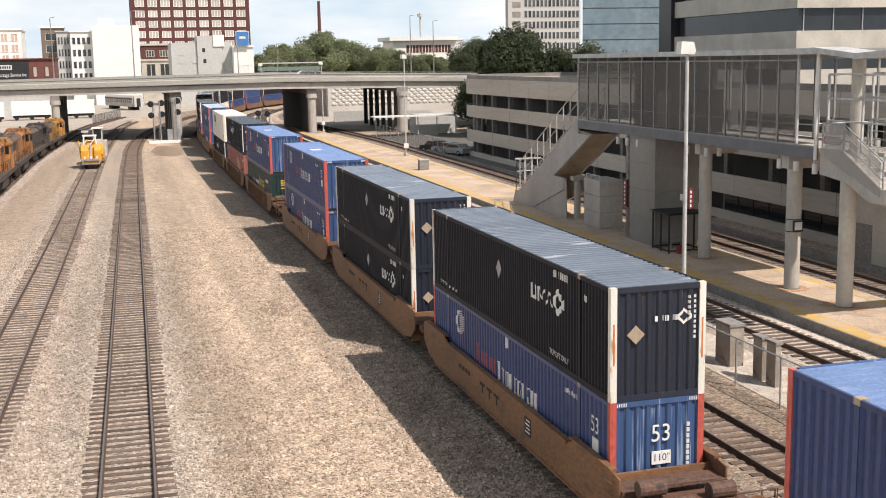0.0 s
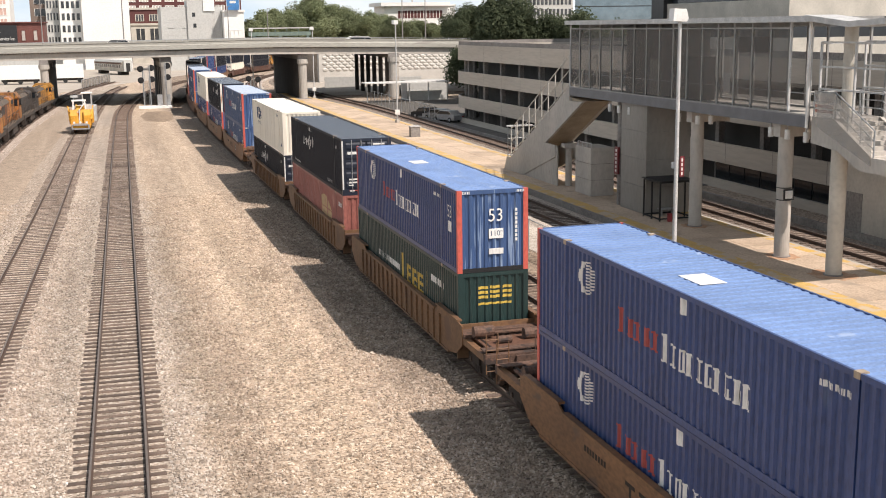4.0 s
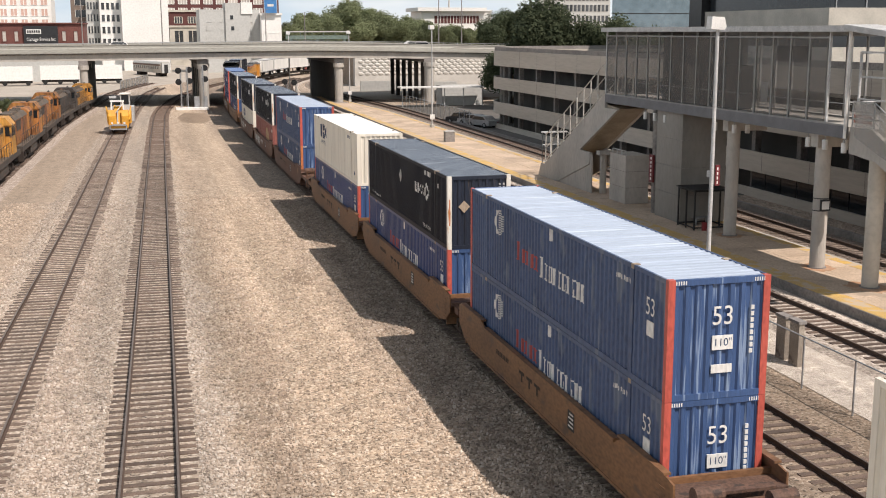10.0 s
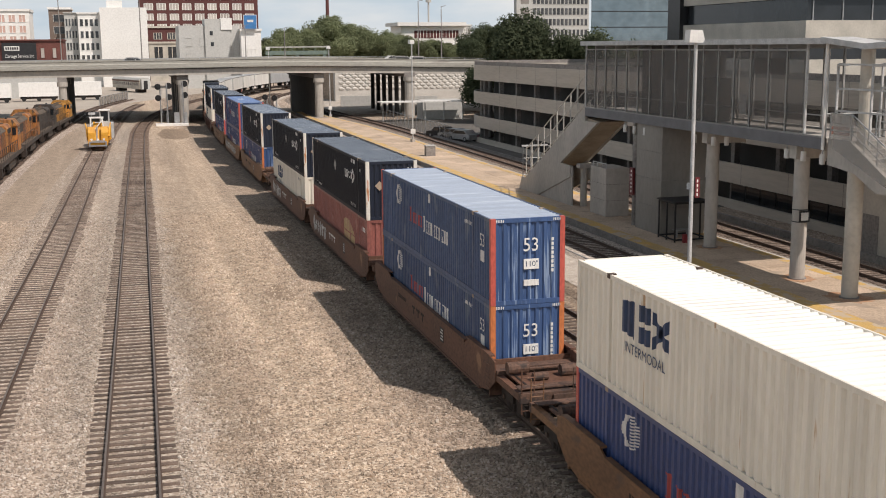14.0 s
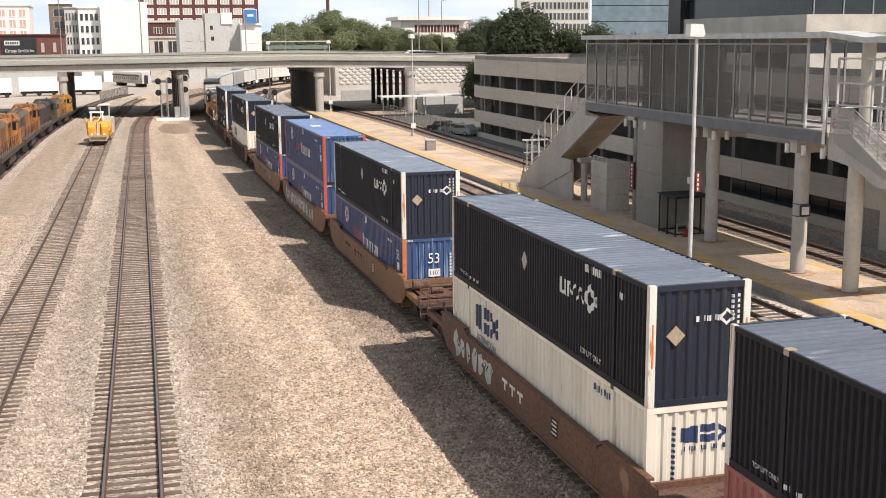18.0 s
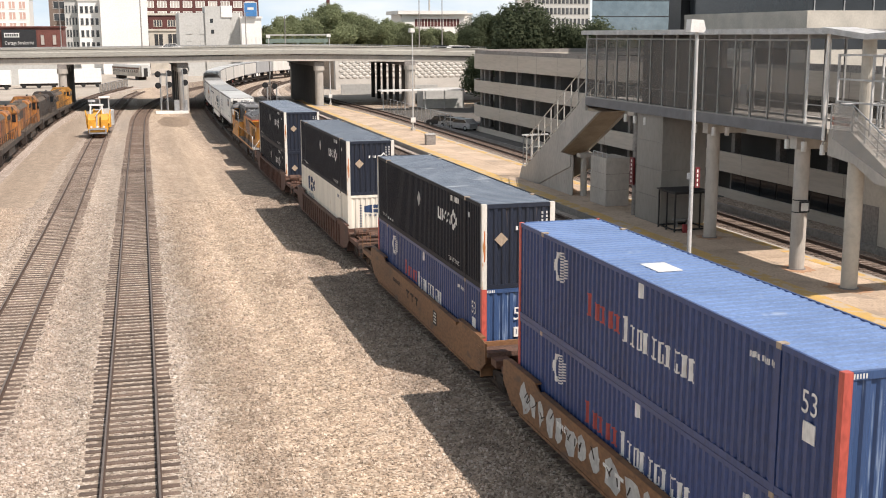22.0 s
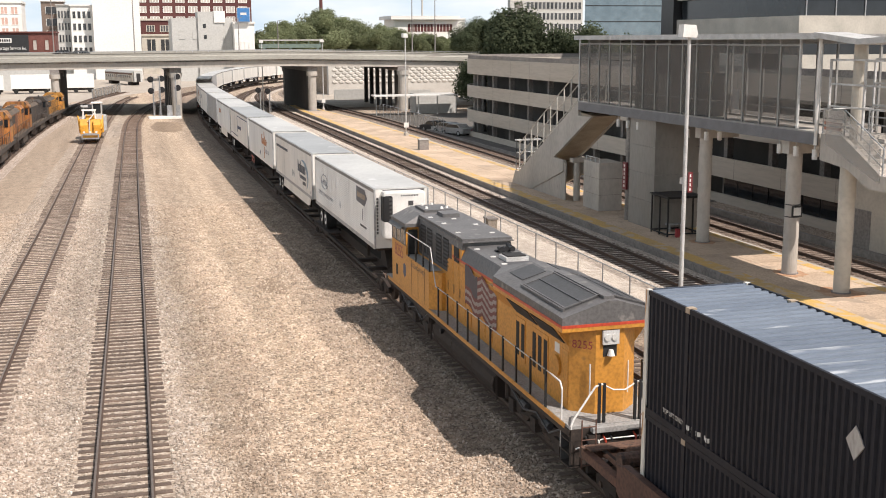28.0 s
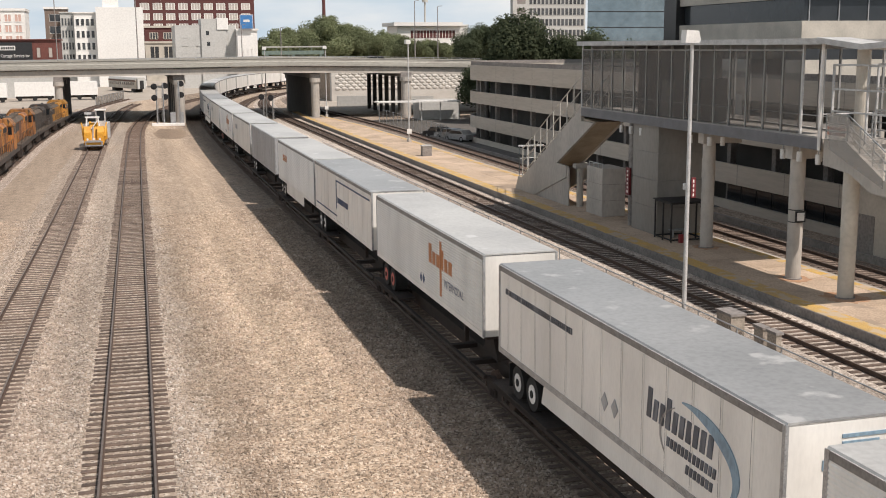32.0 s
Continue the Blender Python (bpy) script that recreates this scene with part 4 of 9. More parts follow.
STACKS = [
    # first position of the near end, upper, lower, car, near end open, far end open, graffiti
    (1.04, ("blue", "red"), ("blue", "red"), "ochre", False, True, False),
    (24.79, ("black", "white"), ("blue", "red"), "ochre", True, False, False),
    (44.26, ("black", "white"), ("black", "white"), "ochre", False, False, False),
    (63.96, ("blue", "red"), ("blue", "red"), "ochre", False, True, False),
    (87.68, ("blue", "red"), ("green", "own"), "umber", True, False, False),
    (107.45, ("black", "own", True), ("salmon", "own"), "umber", False, False, False),
    (127.28, ("cream", "own"), ("black", "own", True), "umber", False, True, False),
    (150.99, ("blue_old", "red"), ("blue_old", "red"), "ochre", True, False, False),
    (170.4, ("black", "white"), ("blue", "red"), "ochre", False, False, False),
    (189.81, ("cream", "own"), ("blue", "red"), "ochre", False, True, False),
    (213.32, ("blue_old", "red"), ("blue_old", "orange"), "brown", True, False, False),
    (232.95, ("black", "white"), ("salmon", "own"), "brown", False, False, True),
    (252.67, ("black", "white"), ("cream", "own"), "brown", False, True, True),
    (276.58, ("black", "white"), ("blue", "orange"), "ochre", True, False, False),
    (296.39, ("blue", "red"), ("blue", "red"), "ochre", False, False, True),
    (316.23, ("black", "white"), ("blue", "red"), "ochre", False, True, False),
    (339.92, ("black", "white"), ("cream", "own"), "rust", True, True, False),
    (363.97, ("black", "white"), ("black", "white"), "rust", True, True, False),
]
CARS = {}
for s0, up, low, car, near_open, far_open, tagged_up in STACKS:
    key = (car, near_open, far_open, tagged_up)
    if key in CARS:
        wc = copy_thing(CARS[key], Matrix())
    else:
        wc = CARS[key] = well_car(*key)
    MOVERS.append((wc, s0 + HL, 0.0, 9.0))
    for spec, z in ((low, 0.354), (up, 0.354 + CH + 0.012)):
        MOVERS.append((container(*spec), s0 + HL, z, 8.0))

M_UPYEL = mat("locomotive_yellow", (0.6, 0.275, 0.045), 0.45, 0, (0.5, 0.225, 0.038), 0.8, 0.3, 10, 0.05, (0.3, 0.15, 0.04), 0.68)
M_UPGREY = mat("locomotive_roof_grey", (0.135, 0.13, 0.13), 0.55, 0, (0.1, 0.098, 0.098), 0.8, 0.35, 10, 0.1, (0.19, 0.18, 0.17), 0.62)
M_GLASS = mat("dark_window_glass", (0.02, 0.024, 0.028), 0.08, 0, scale=1, bump=0.0, amount=0.1)
M_LENS = mat("lamp_lens", (0.75, 0.75, 0.72), 0.1, 0.2, scale=2, bump=0.0)
M_LOCOGRIME = mat("locomotive_brown_grime", (0.034, 0.026, 0.022), 0.8, 0.1, (0.06, 0.042, 0.033), 1.5, 0.4, 12, 0.2, (0.1, 0.075, 0.06), 0.67)
M_TANK = mat("dark_grey_paint", (0.065, 0.065, 0.068), 0.55, 0, (0.05, 0.05, 0.052), 1.2, 0.3, 12, 0.1, (0.12, 0.1, 0.09), 0.68)
M_DECK = mat("pale_deck_grey", (0.36, 0.36, 0.35), 0.7, 0, (0.26, 0.25, 0.24), 1.0, 0.35, 14, 0.15, (0.2, 0.16, 0.13), 0.64)
M_LOCORED = paint_mat("locomotive_red_stripe", (0.55, 0.07, 0.035), 0.45)
M_FLAGBLUE = paint_mat("flag_blue_grey", (0.05, 0.05, 0.07), 0.5, (0.2, 0.19, 0.2), 0.6)
M_FLAGWHITE = paint_mat("flag_white", (0.32, 0.28, 0.265), 0.5)
M_FLAGRED = paint_mat("flag_red", (0.15, 0.03, 0.03), 0.5)


def loft(bm, a, b):
    """Joins two outlines of equal count into a closed solid."""
    lo, hi = [bm.verts.new(p) for p in a], [bm.verts.new(p) for p in b]
    n = len(lo)
    for k in range(n):
        bm.faces.new((lo[k], lo[(k + 1) % n], hi[(k + 1) % n], hi[k]))
    bm.faces.new(lo[::-1])
    bm.faces.new(hi)


def pipe(bm, pts, r, n=6):
    for p, q in zip(pts, pts[1:]):
        tube(bm, p, q, r, n)


def road_locomotive():
    """Six-axle road locomotive, long hood end first."""
    root = thing("locomotive", Matrix(), "yellow and grey six-axle diesel locomotive running long hood first", "locomotive")
    part("frame", B((-1.5, 1.5, -10.2, 10.9, 1.3, 1.5), (-0.4, 0.4, -10.2, 10.9, 0.9, 1.3)), M_LOCOGRIME, root, "grimy brown underframe")
    part("walkway", B((-1.47, 1.47, -10.2, 10.85, 1.5, 1.58)), M_DECK, root, "pale grey walkway plate")
    for sx in (-1, 1):
        part("frame_stripe", B((*sorted((sx * 1.49, sx * 1.506)), -9.9, 10.5, 1.44, 1.575)), M_UPYEL, root, "yellow sill stripe")
    # fuel tank, pipes and boxes under the frame
    bm = bmesh.new()
    prism(bm, [(-1.42, 0.75), (-1.36, 0.52), (-1.2, 0.34), (-0.95, 0.26), (0.95, 0.26), (1.2, 0.34), (1.36, 0.52), (1.42, 0.75), (1.36, 1.0), (1.15, 1.28), (-1.15, 1.28), (-1.36, 1.0)], "y", -3.6, 3.6)
    tank = part("fuel_tank", bm, M_GRIME, root, "grimy dark fuel tank with rounded sides")
    for y in (-3.5, -1.2, 1.2, 3.5):
        part("tank_strap", P([(-1.43, 0.75), (-1.37, 0.51), (-1.2, 0.33), (-1.2, 0.4), (-1.3, 0.55), (-1.36, 0.75), (-1.3, 1.0), (-1.37, 1.01)], "y", y - 0.05, y + 0.05), M_LOCOGRIME, tank)
    part("filler_cap", T(((-1.3, 2.4, 1.05), (-1.46, 2.4, 1.05), 0.1, 10)), M_BLACK, tank)
    for y in (-3.9, 3.9):
        part("sand_pipe", T(((-1.38, y, 1.3), (-1.38, y, 0.35), 0.035, 6)), M_LOCOGRIME, root)
    part("air_reservoir", T(((-1.2, 4.2, 1.06), (-1.2, 5.9, 1.06), 0.2, 12)), M_LOCOGRIME, root)
    # walkway cabinet with a rail above
    bm = bmesh.new()
    prism(bm, [(-1.5, 3.8), (-1.1, 3.4), (-0.95, 3.4), (-0.95, 7.3), (-1.5, 7.3)], "z", 1.58, 3.05)
    cabinet = part("side_cabinet", bm, M_UPYEL, root, "yellow side cabinet beside the hood")
    part("cabinet_top", B((-1.47, -0.95, 3.85, 7.3, 3.05, 3.07)), M_DECK, cabinet)
    for y in (4.4, 5.4, 6.4):
        part("cabinet_seam", B((-1.506, -1.5, y - 0.012, y + 0.012, 1.62, 3.02)), M_LOCOGRIME, cabinet)
    lettered("slogan_text", "BUILDING AMERICA", 0.25, M_FLAGBLUE, cabinet, -1.508, 5.4, 2.82, ON_LEFT, 0.95)
    for y in (3.75, 4.7, 5.8, 6.95):
        part("cabinet_post", B((-1.5, -1.45, y - 0.04, y + 0.04, 3.05, 4.02)), M_BLACK, root)
    bm = bmesh.new()
    pipe(bm, [(-1.48, 7.25, 4.0), (-1.48, 3.6, 4.0), (-1.48, 2.9, 2.65)], 0.022)
    part("cabinet_rail", bm, M_GREYPAINT, root, "pale grey handrail")
    # tall hood with louvres under a flat roof
    bm = bmesh.new()
    prism(bm, [(-0.95, 1.58), (0.95, 1.58), (0.95, 4.3), (-0.95, 4.3)], "y", 1.3, 7.4)
    cab_box = part("equipment_cab", bm, M_UPYEL, root, "tall yellow equipment hood with louvres")
    part("cab_box_roof", B((-0.93, 0.93, 1.22, 7.35, 4.6, 4.7)), M_UPGREY, cab_box, "flat grey roof")
    part("roof_lip", B((-0.98, 0.98, 1.15, 7.35, 4.56, 4.6)), M_UPGREY, cab_box)
    part("roof_fascia", B((-0.957, -0.95, 2.55, 7.3, 3.15, 4.3)), M_TANK, cab_box, "dark grey upper side")
    part("roof_chamfer", P([(-0.962, 4.3), (0.962, 4.3), (0.9, 4.56), (-0.9, 4.56)], "y", 1.28, 7.4), M_UPGREY, cab_box)
    for y0 in (2.9, 3.9, 5.2, 6.2):
        lv = part("louvre", B((-0.965, -0.955, y0, y0 + 0.75, 3.3, 4.4)), M_DARK, cab_box, "dark louvred opening")
        for k in range(7):
            part("louvre_blade", P([(-0.99, 3.36 + k * 0.15), (-0.96, 3.42 + k * 0.15), (-0.96, 3.44 + k * 0.15), (-0.99, 3.38 + k * 0.15)], "y", y0, y0 + 0.75), M_BLACK, lv)
    part("hatch", B((-0.975, -0.95, 1.6, 2.2, 3.75, 4.3)), M_DARK, cab_box, "dark hatch opening")
    # engine hood
    bm = bmesh.new()
    prism(bm, [(-0.95, 1.58), (0.95, 1.58), (0.95, 3.95), (0.75, 4.38), (-0.75, 4.38), (-0.95, 3.95)], "y", -3.0, 1.3)
    hood = part("long_hood", bm, M_UPYEL, root, "yellow engine hood with doors")
    for k in range(8):
        y = -3.0 + k * 0.76
        door = part("hood_door", B((-0.972, -0.95, y + 0.02, y + 0.72, 1.75, 3.72)), M_UPYEL, hood)
        part("door_latch", B((-0.99, -0.972, y + 0.6, y + 0.64, 2.5, 2.85)), M_TANK, door)
        for z in (1.95, 3.5):
            part("door_hinge", B((-0.985, -0.972, y + 0.03, y + 0.1, z, z + 0.12)), M_UPYEL, door)
    part("hood_stripe", B((-0.975, 0.975, -3.0, 2.4, 3.84, 3.94)), M_LOCORED, hood, "red stripe")
    bm = bmesh.new()
    prism(bm, [(-0.985, 3.94), (0.985, 3.94), (0.78, 4.42), (-0.78, 4.42)], "y", -3.0, 1.28)
    part("hood_roof", bm, M_UPGREY, hood, "grey hood roof")
    # waving flag decal of slanted strips
    bms = [bmesh.new() for _ in range(3)]
    rng = random.Random(9)
    n = 17
    for k in range(n):
        y0, y1 = 0.75 - k * 0.205, 0.75 - (k + 1) * 0.205
        sag0, sag1 = [0.11 * math.sin(q * 0.8) - 0.012 * q for q in (k, k + 1)]
        for r in range(11):
            b = bms[0] if (k < 7 and r > 4) else bms[1 + r % 2]
            z = 2.42 + r * 0.128 + (0.04 if k % 3 == 0 else 0)
            b.faces.new([b.verts.new((-0.995, yy, zz)) for yy, zz in ((y0, z + sag0), (y1, z + sag1), (y1, z + 0.128 + sag1), (y0, z + 0.128 + sag0))])
    for b, m_ in zip(bms, (M_FLAGBLUE, M_FLAGRED, M_FLAGWHITE)):
        part("flag_decal", b, m_, hood, "striped flag decal")
    # radiator end: hood body, flared sides, gabled roof
    bm = bmesh.new()
    prism(bm, [(-0.98, 1.58), (0.98, 1.58), (0.98, 3.4), (1.4, 3.98), (-1.4, 3.98), (-0.98, 3.4)], "y", -8.9, -3.0)
    rad = part("radiator_cab", bm, M_UPYEL, root, "flared yellow radiator section")
    sec = [(-1.44, 4.0), (1.44, 4.0), (1.44, 4.38), (0.14, 4.78), (-0.14, 4.78), (-1.44, 4.38)]
    start = [(-0.99, 3.98), (0.99, 3.98), (0.98, 4.02), (0.72, 4.43), (-0.72, 4.43), (-0.98, 4.02)]
    bm = bmesh.new()
    loft(bm, [(x, -2.5, z) for x, z in start], [(x, -3.7, z) for x, z in sec])
    loft(bm, [(x, -3.702, z) for x, z in sec], [(x, -9.5, z) for x, z in sec])
    part("radiator_roof", bm, M_UPGREY, rad, "gabled grey radiator roof")
    part("radiator_edge", B((-1.452, 1.452, -9.515, -3.72, 3.985, 4.09)), M_UPYEL, rad, "yellow eave edge")
    part("radiator_stripe", B((-1.456, 1.456, -9.52, -3.72, 4.09, 4.17)), M_LOCORED, rad, "red stripe round the roof edge")
    part("eave_soffit", B((-1.43, 1.43, -9.48, -8.9, 3.96, 3.985)), M_UPYEL, rad)
    slope = (4.78 - 4.38) / 1.3
    for sx in (-1, 1):
        for y0, y1 in ((-9.0, -5.75),):
            bm = bmesh.new()
            pts = [(sx * 0.16, 4.79), (sx * 1.2, 4.78 - slope * 1.06 + 0.01), (sx * 1.2, 4.78 - slope * 1.06 + 0.05), (sx * 0.16, 4.83)]
            prism(bm, pts, "y", y0, y1)
            gr = part("radiator_grille", bm, M_TANK, rad, "dark radiator grille")
            for k, x in enumerate((0.18, 0.66, 1.13)):
                z = 4.83 - slope * (x - 0.16)
                part("grille_bar", B((*sorted((sx * x, sx * (x + 0.05))), y0, y1, z - 0.03, z + 0.012)), M_UPGREY if k != 1 else M_TANK, gr)
            for y2 in (y0, y1 - 0.07):
                part("grille_bar", P([(sx * 0.16, 4.83), (sx * 1.2, 4.83 - slope * 1.04), (sx * 1.2, 4.85 - slope * 1.04), (sx * 0.16, 4.85)], "y", y2, y2 + 0.07), M_UPGREY, gr)
            part("grille_frame", B((*sorted((sx * 1.19, sx * 1.25)), y0 - 0.05, y1 + 0.05, 4.4, 4.52)), M_UPGREY, rad)
        part("flush_hatch", P([(sx * 0.25, 4.75), (sx * 1.0, 4.525), (sx * 1.0, 4.54), (sx * 0.25, 4.765)], "y", -5.2, -4.0), M_TANK, rad, "dark roof hatch")
    part("ridge_cap", B((-0.15, 0.15, -9.3, -5.6, 4.78, 4.86)), M_UPGREY, rad)
    # long dark intake screens on the flared side
    for y0, y1 in ((-8.7, -6.75), (-6.6, -4.7)):
        bm = bmesh.new()
        loft(bm, [(-1.05, y0, 3.45), (-1.05, y1 - 0.1, 3.45), (-1.36, y1, 3.88), (-1.36, y0 + 0.1, 3.88)],
             [(-1.0, y0, 3.47), (-1.0, y1 - 0.1, 3.47), (-1.3, y1, 3.9), (-1.3, y0 + 0.1, 3.9)])
        part("intake_screen", bm, M_DARK, rad, "dark intake screen")
    for y0, n_ in ((-5.4, 2), (-7.3, 3)):
        pn = part("louvre_panel", B((-1.0, -0.98, y0 - 0.06, y0 + n_ * 0.46, 1.95, 3.3)), M_UPYEL, rad)
        for k in range(n_):
            part("louvre", B((-1.012, -1.0, y0 + k * 0.46, y0 + k * 0.46 + 0.26, 2.1, 3.15)), M_DARK, pn, "dark louvred slot")
    part("hatch_ring", T(((-0.98, -8.05, 2.65), (-1.06, -8.05, 2.65), 0.3, 18)), M_UPYEL, rad, "round yellow cover")
    part("notice", B((-0.99, -0.98, -8.2, -7.85, 3.02, 3.3)), M_SIGNW, rad)
    part("hood_door", B((-0.995, -0.98, -8.85, -8.4, 1.7, 3.25)), M_UPYEL, rad)
    # chamfered hood end with lamps
    bm = bmesh.new()
    prism(bm, [(-0.98, -8.9), (0.98, -8.9), (0.42, -9.42), (-0.42, -9.42)], "z", 1.58, 3.98)
    nose = part("hood_end", bm, M_UPYEL, root, "chamfered yellow hood end")
    part("headlight_housing", B((-0.24, 0.24, -9.5, -9.4, 3.55, 3.95)), M_GREYPAINT, nose, "pale lamp housing")
    for x in (-0.11, 0.11):
        part("headlight", T(((x, -9.49, 3.75), (x, -9.53, 3.75), 0.095, 14)), M_LENS, nose, "clear round headlight")
    part("lamp_recess", B((-0.2, 0.2, -9.43, -9.41, 3.2, 3.55)), M_DARK, nose)
    part("bell", T(((0, -9.5, 3.24), (0, -9.5, 3.4), 0.11, 12, 0.06)), M_SIGNW, nose, "pale bell")
    lettered("number_text", "8255", 0.32, M_SIGNRED, nose, -0.708, -9.165, 3.5, Matrix.Rotation(-math.atan2(0.52, 0.56), 4, "Z") @ ON_FRONT, 0.95)
    for x, y in ((-0.55, -9.36), (0.6, -9.33)):
        part("end_grab", T(((x, y, 2.1), (x, y, 3.0), 0.022, 6)), M_SIGNW, nose, "white grab bar")
    # cab
    bm = bmesh.new()
    prism(bm, [(-1.5, 1.58), (1.5, 1.58), (1.5, 3.95), (1.42, 4.25), (-1.42, 4.25), (-1.5, 3.95)], "y", 7.3, 9.7)
    cabp = part("cab", bm, M_UPYEL, root, "yellow driver's cab")
    low = [(-1.56, 7.15), (1.56, 7.15), (1.56, 9.55), (1.2, 9.95), (-1.2, 9.95), (-1.56, 9.55)]
    top = [(-0.85, 7.35), (0.85, 7.35), (0.85, 9.4), (0.7, 9.6), (-0.7, 9.6), (-0.85, 9.4)]
    bm = bmesh.new()
    loft(bm, [(x, y, 4.22) for x, y in low], [(x, y, 4.36) for x, y in low])
    loft(bm, [(x, y, 4.362) for x, y in low], [(x, y, 4.72) for x, y in top])
    cr = part("cab_roof", bm, M_UPGREY, cabp, "chamfered grey cab roof")
    part("cab_roof_hatch", B((-0.6, 0.6, 7.6, 9.2, 4.72, 4.82)), M_UPGREY, cr)
    part("roof_box", B((-0.2, 0.5, 6.3, 7.2, 4.7, 4.84)), M_UPGREY, cr)
    for x, y in ((-0.35, 9.0), (0.1, 9.1), (0.45, 8.0), (-0.4, 8.1), (0.2, 7.9)):
        part("antenna", T(((x, y, 4.82), (x, y, 4.9), 0.07, 10, 0.05)), M_SIGNW, cr, "white antenna puck")
    part("cab_band", B((-1.508, -1.5, 7.3, 9.7, 3.42, 4.22)), M_TANK, cabp, "dark grey window band")
    for y0 in (7.5, 8.2, 8.95):
        wn = part("cab_window", B((-1.516, -1.508, y0, y0 + 0.55, 3.48, 4.05)), M_GLASS, cabp, "dark cab window")
        part("window_frame", B((-1.52, -1.508, y0 - 0.04, y0, 3.46, 4.08)), M_GREYPAINT, wn)
    part("sun_visor", P([(-1.51, 4.22), (-1.72, 4.08), (-1.72, 4.1), (-1.51, 4.25)], "y", 7.5, 9.5), M_TANK, cabp)
    part("cab_rear_door", B((-1.4, -1.0, 7.285, 7.3, 2.0, 4.1)), M_DARK, cabp, "dark cab rear door")
    lettered("number_text", "8255", 0.74, M_SIGNRED, cabp, -1.508, 8.45, 3.02, ON_LEFT, 0.96)
    part("shield_emblem", P([(7.75, 2.2), (7.75, 2.6), (7.55, 2.66), (7.35, 2.6), (7.35, 2.2), (7.55, 2.05)], "x", -1.508, -1.5), M_SIGNNAVY, cabp, "small shield emblem")
    part("cab_step_window", B((-1.508, -1.5, 8.7, 9.0, 1.95, 2.4)), M_DARK, cabp)
    bm = bmesh.new()
    loft(bm, [(-1.2, 9.7, 1.58), (1.2, 9.7, 1.58), (1.2, 9.7, 3.3), (-1.2, 9.7, 3.3)], [(-1.0, 10.7, 1.58), (1.0, 10.7, 1.58), (0.9, 10.55, 2.95), (-0.9, 10.55, 2.95)])
    part("short_nose", bm, M_UPYEL, root, "yellow short nose")
    # roof fittings
    hb = part("horn_base", B((-0.1, 0.6, -0.05, 0.15, 4.42, 4.47)), M_BLACK, root)
    for x, y, ln in ((0.0, 0.05, 0.42), (0.2, 0.05, 0.35), (0.4, 0.05, 0.42), (0.5, 0.05, -0.35)):
        part("horn", T(((x, y, 4.56), (x, y - ln, 4.56), 0.045, 8, 0.1)), M_BLACK, hb, "dark air horn")
    ex = part("exhaust_housing", B((-0.35, 0.45, -1.85, -1.1, 4.42, 4.56)), M_GREYPAINT, root, "pale exhaust housing")
    part("exhaust_opening", B((-0.28, 0.38, -1.78, -1.17, 4.56, 4.6)), M_DARK, ex)
    part("flush_hatch", B((-0.45, 0.45, -2.4, -2.0, 4.42, 4.435)), M_TANK, root)
    rng = random.Random(3)
    for x, y, z in ((-0.7, 6.4, 4.7), (-0.6, 4.8, 4.7), (0.1, 5.8, 4.7), (0.5, 4.2, 4.7), (-0.7, 2.6, 4.7), (0.5, 2.2, 4.7), (-0.6, 0.6, 4.42), (-0.5, -0.9, 4.42), (0.6, -0.6, 4.42), (-0.55, -2.2, 4.42), (0.62, -2.2, 4.42)):
        part("lifting_eye", B((x - 0.09, x + 0.09, y - 0.05, y + 0.05, z, z + 0.03)), M_SIGNW, root, "white-painted lifting eye")
    for sx in (-1, 1):
        for k in range(10):
            y = 2.55 - k * 1.22
            part("stanchion", B((*sorted((sx * 1.455, sx * 1.5)), y - 0.045, y + 0.045, 1.5, 2.7)), M_BLACK, root, "black flat stanchion")
        part("handrail", T(((sx * 1.48, 2.9, 2.66), (sx * 1.48, -9.0, 2.66), 0.018, 6)), M_GREYPAINT, root)
        bm = bmesh.new()
        pipe(bm, [(sx * 1.48, -8.9, 2.66), (sx * 1.46, -9.45, 2.62), (sx * 1.46, -9.6, 2.45), (sx * 1.46, -9.55, 0.8)], 0.026)
        part("corner_handrail", bm, M_SIGNW, root, "white bent corner handrail")
        bm = bmesh.new()
        pipe(bm, [(sx * 0.5, -10.12, 2.66), (sx * 0.72, -10.12, 2.6), (sx * 1.35, -10.16, 1.75), (sx * 1.42, -10.18, 1.6), (sx * 1.42, -10.18, 0.85), (sx * 1.3, -10.2, 0.72)], 0.028)
        part("corner_handrail", bm, M_SIGNW, root, "white bent corner handrail")
        for dx in (0.42, 0.56):
            part("end_stanchion", B((*sorted((sx * dx, sx * (dx + 0.07))), -10.15, -10.08, 1.5, 2.68)), M_BLACK, root)
        for k, z in enumerate((0.42, 0.78, 1.14)):
            part("step", B((*sorted((sx * 1.02, sx * 1.48)), -10.25, -9.6, z, z + 0.04)), M_LOCOGRIME, root)
        part("step_side", B((*sorted((sx * 0.98, sx * 1.02)), -10.25, -9.6, 0.4, 1.4)), M_LOCOGRIME, root)
        part("step_side", B((*sorted((sx * 1.2, sx * 1.48)), -9.62, -9.58, 0.4, 1.45)), M_TANK, root)
    bm = bmesh.new()
    pipe(bm, [(-0.42, -10.12, 2.6), (-0.2, -10.13, 2.48), (0.15, -10.13, 2.45), (0.42, -10.12, 2.6)], 0.02)
    part("safety_chain", bm, M_SIGNW, root, "white safety chain")
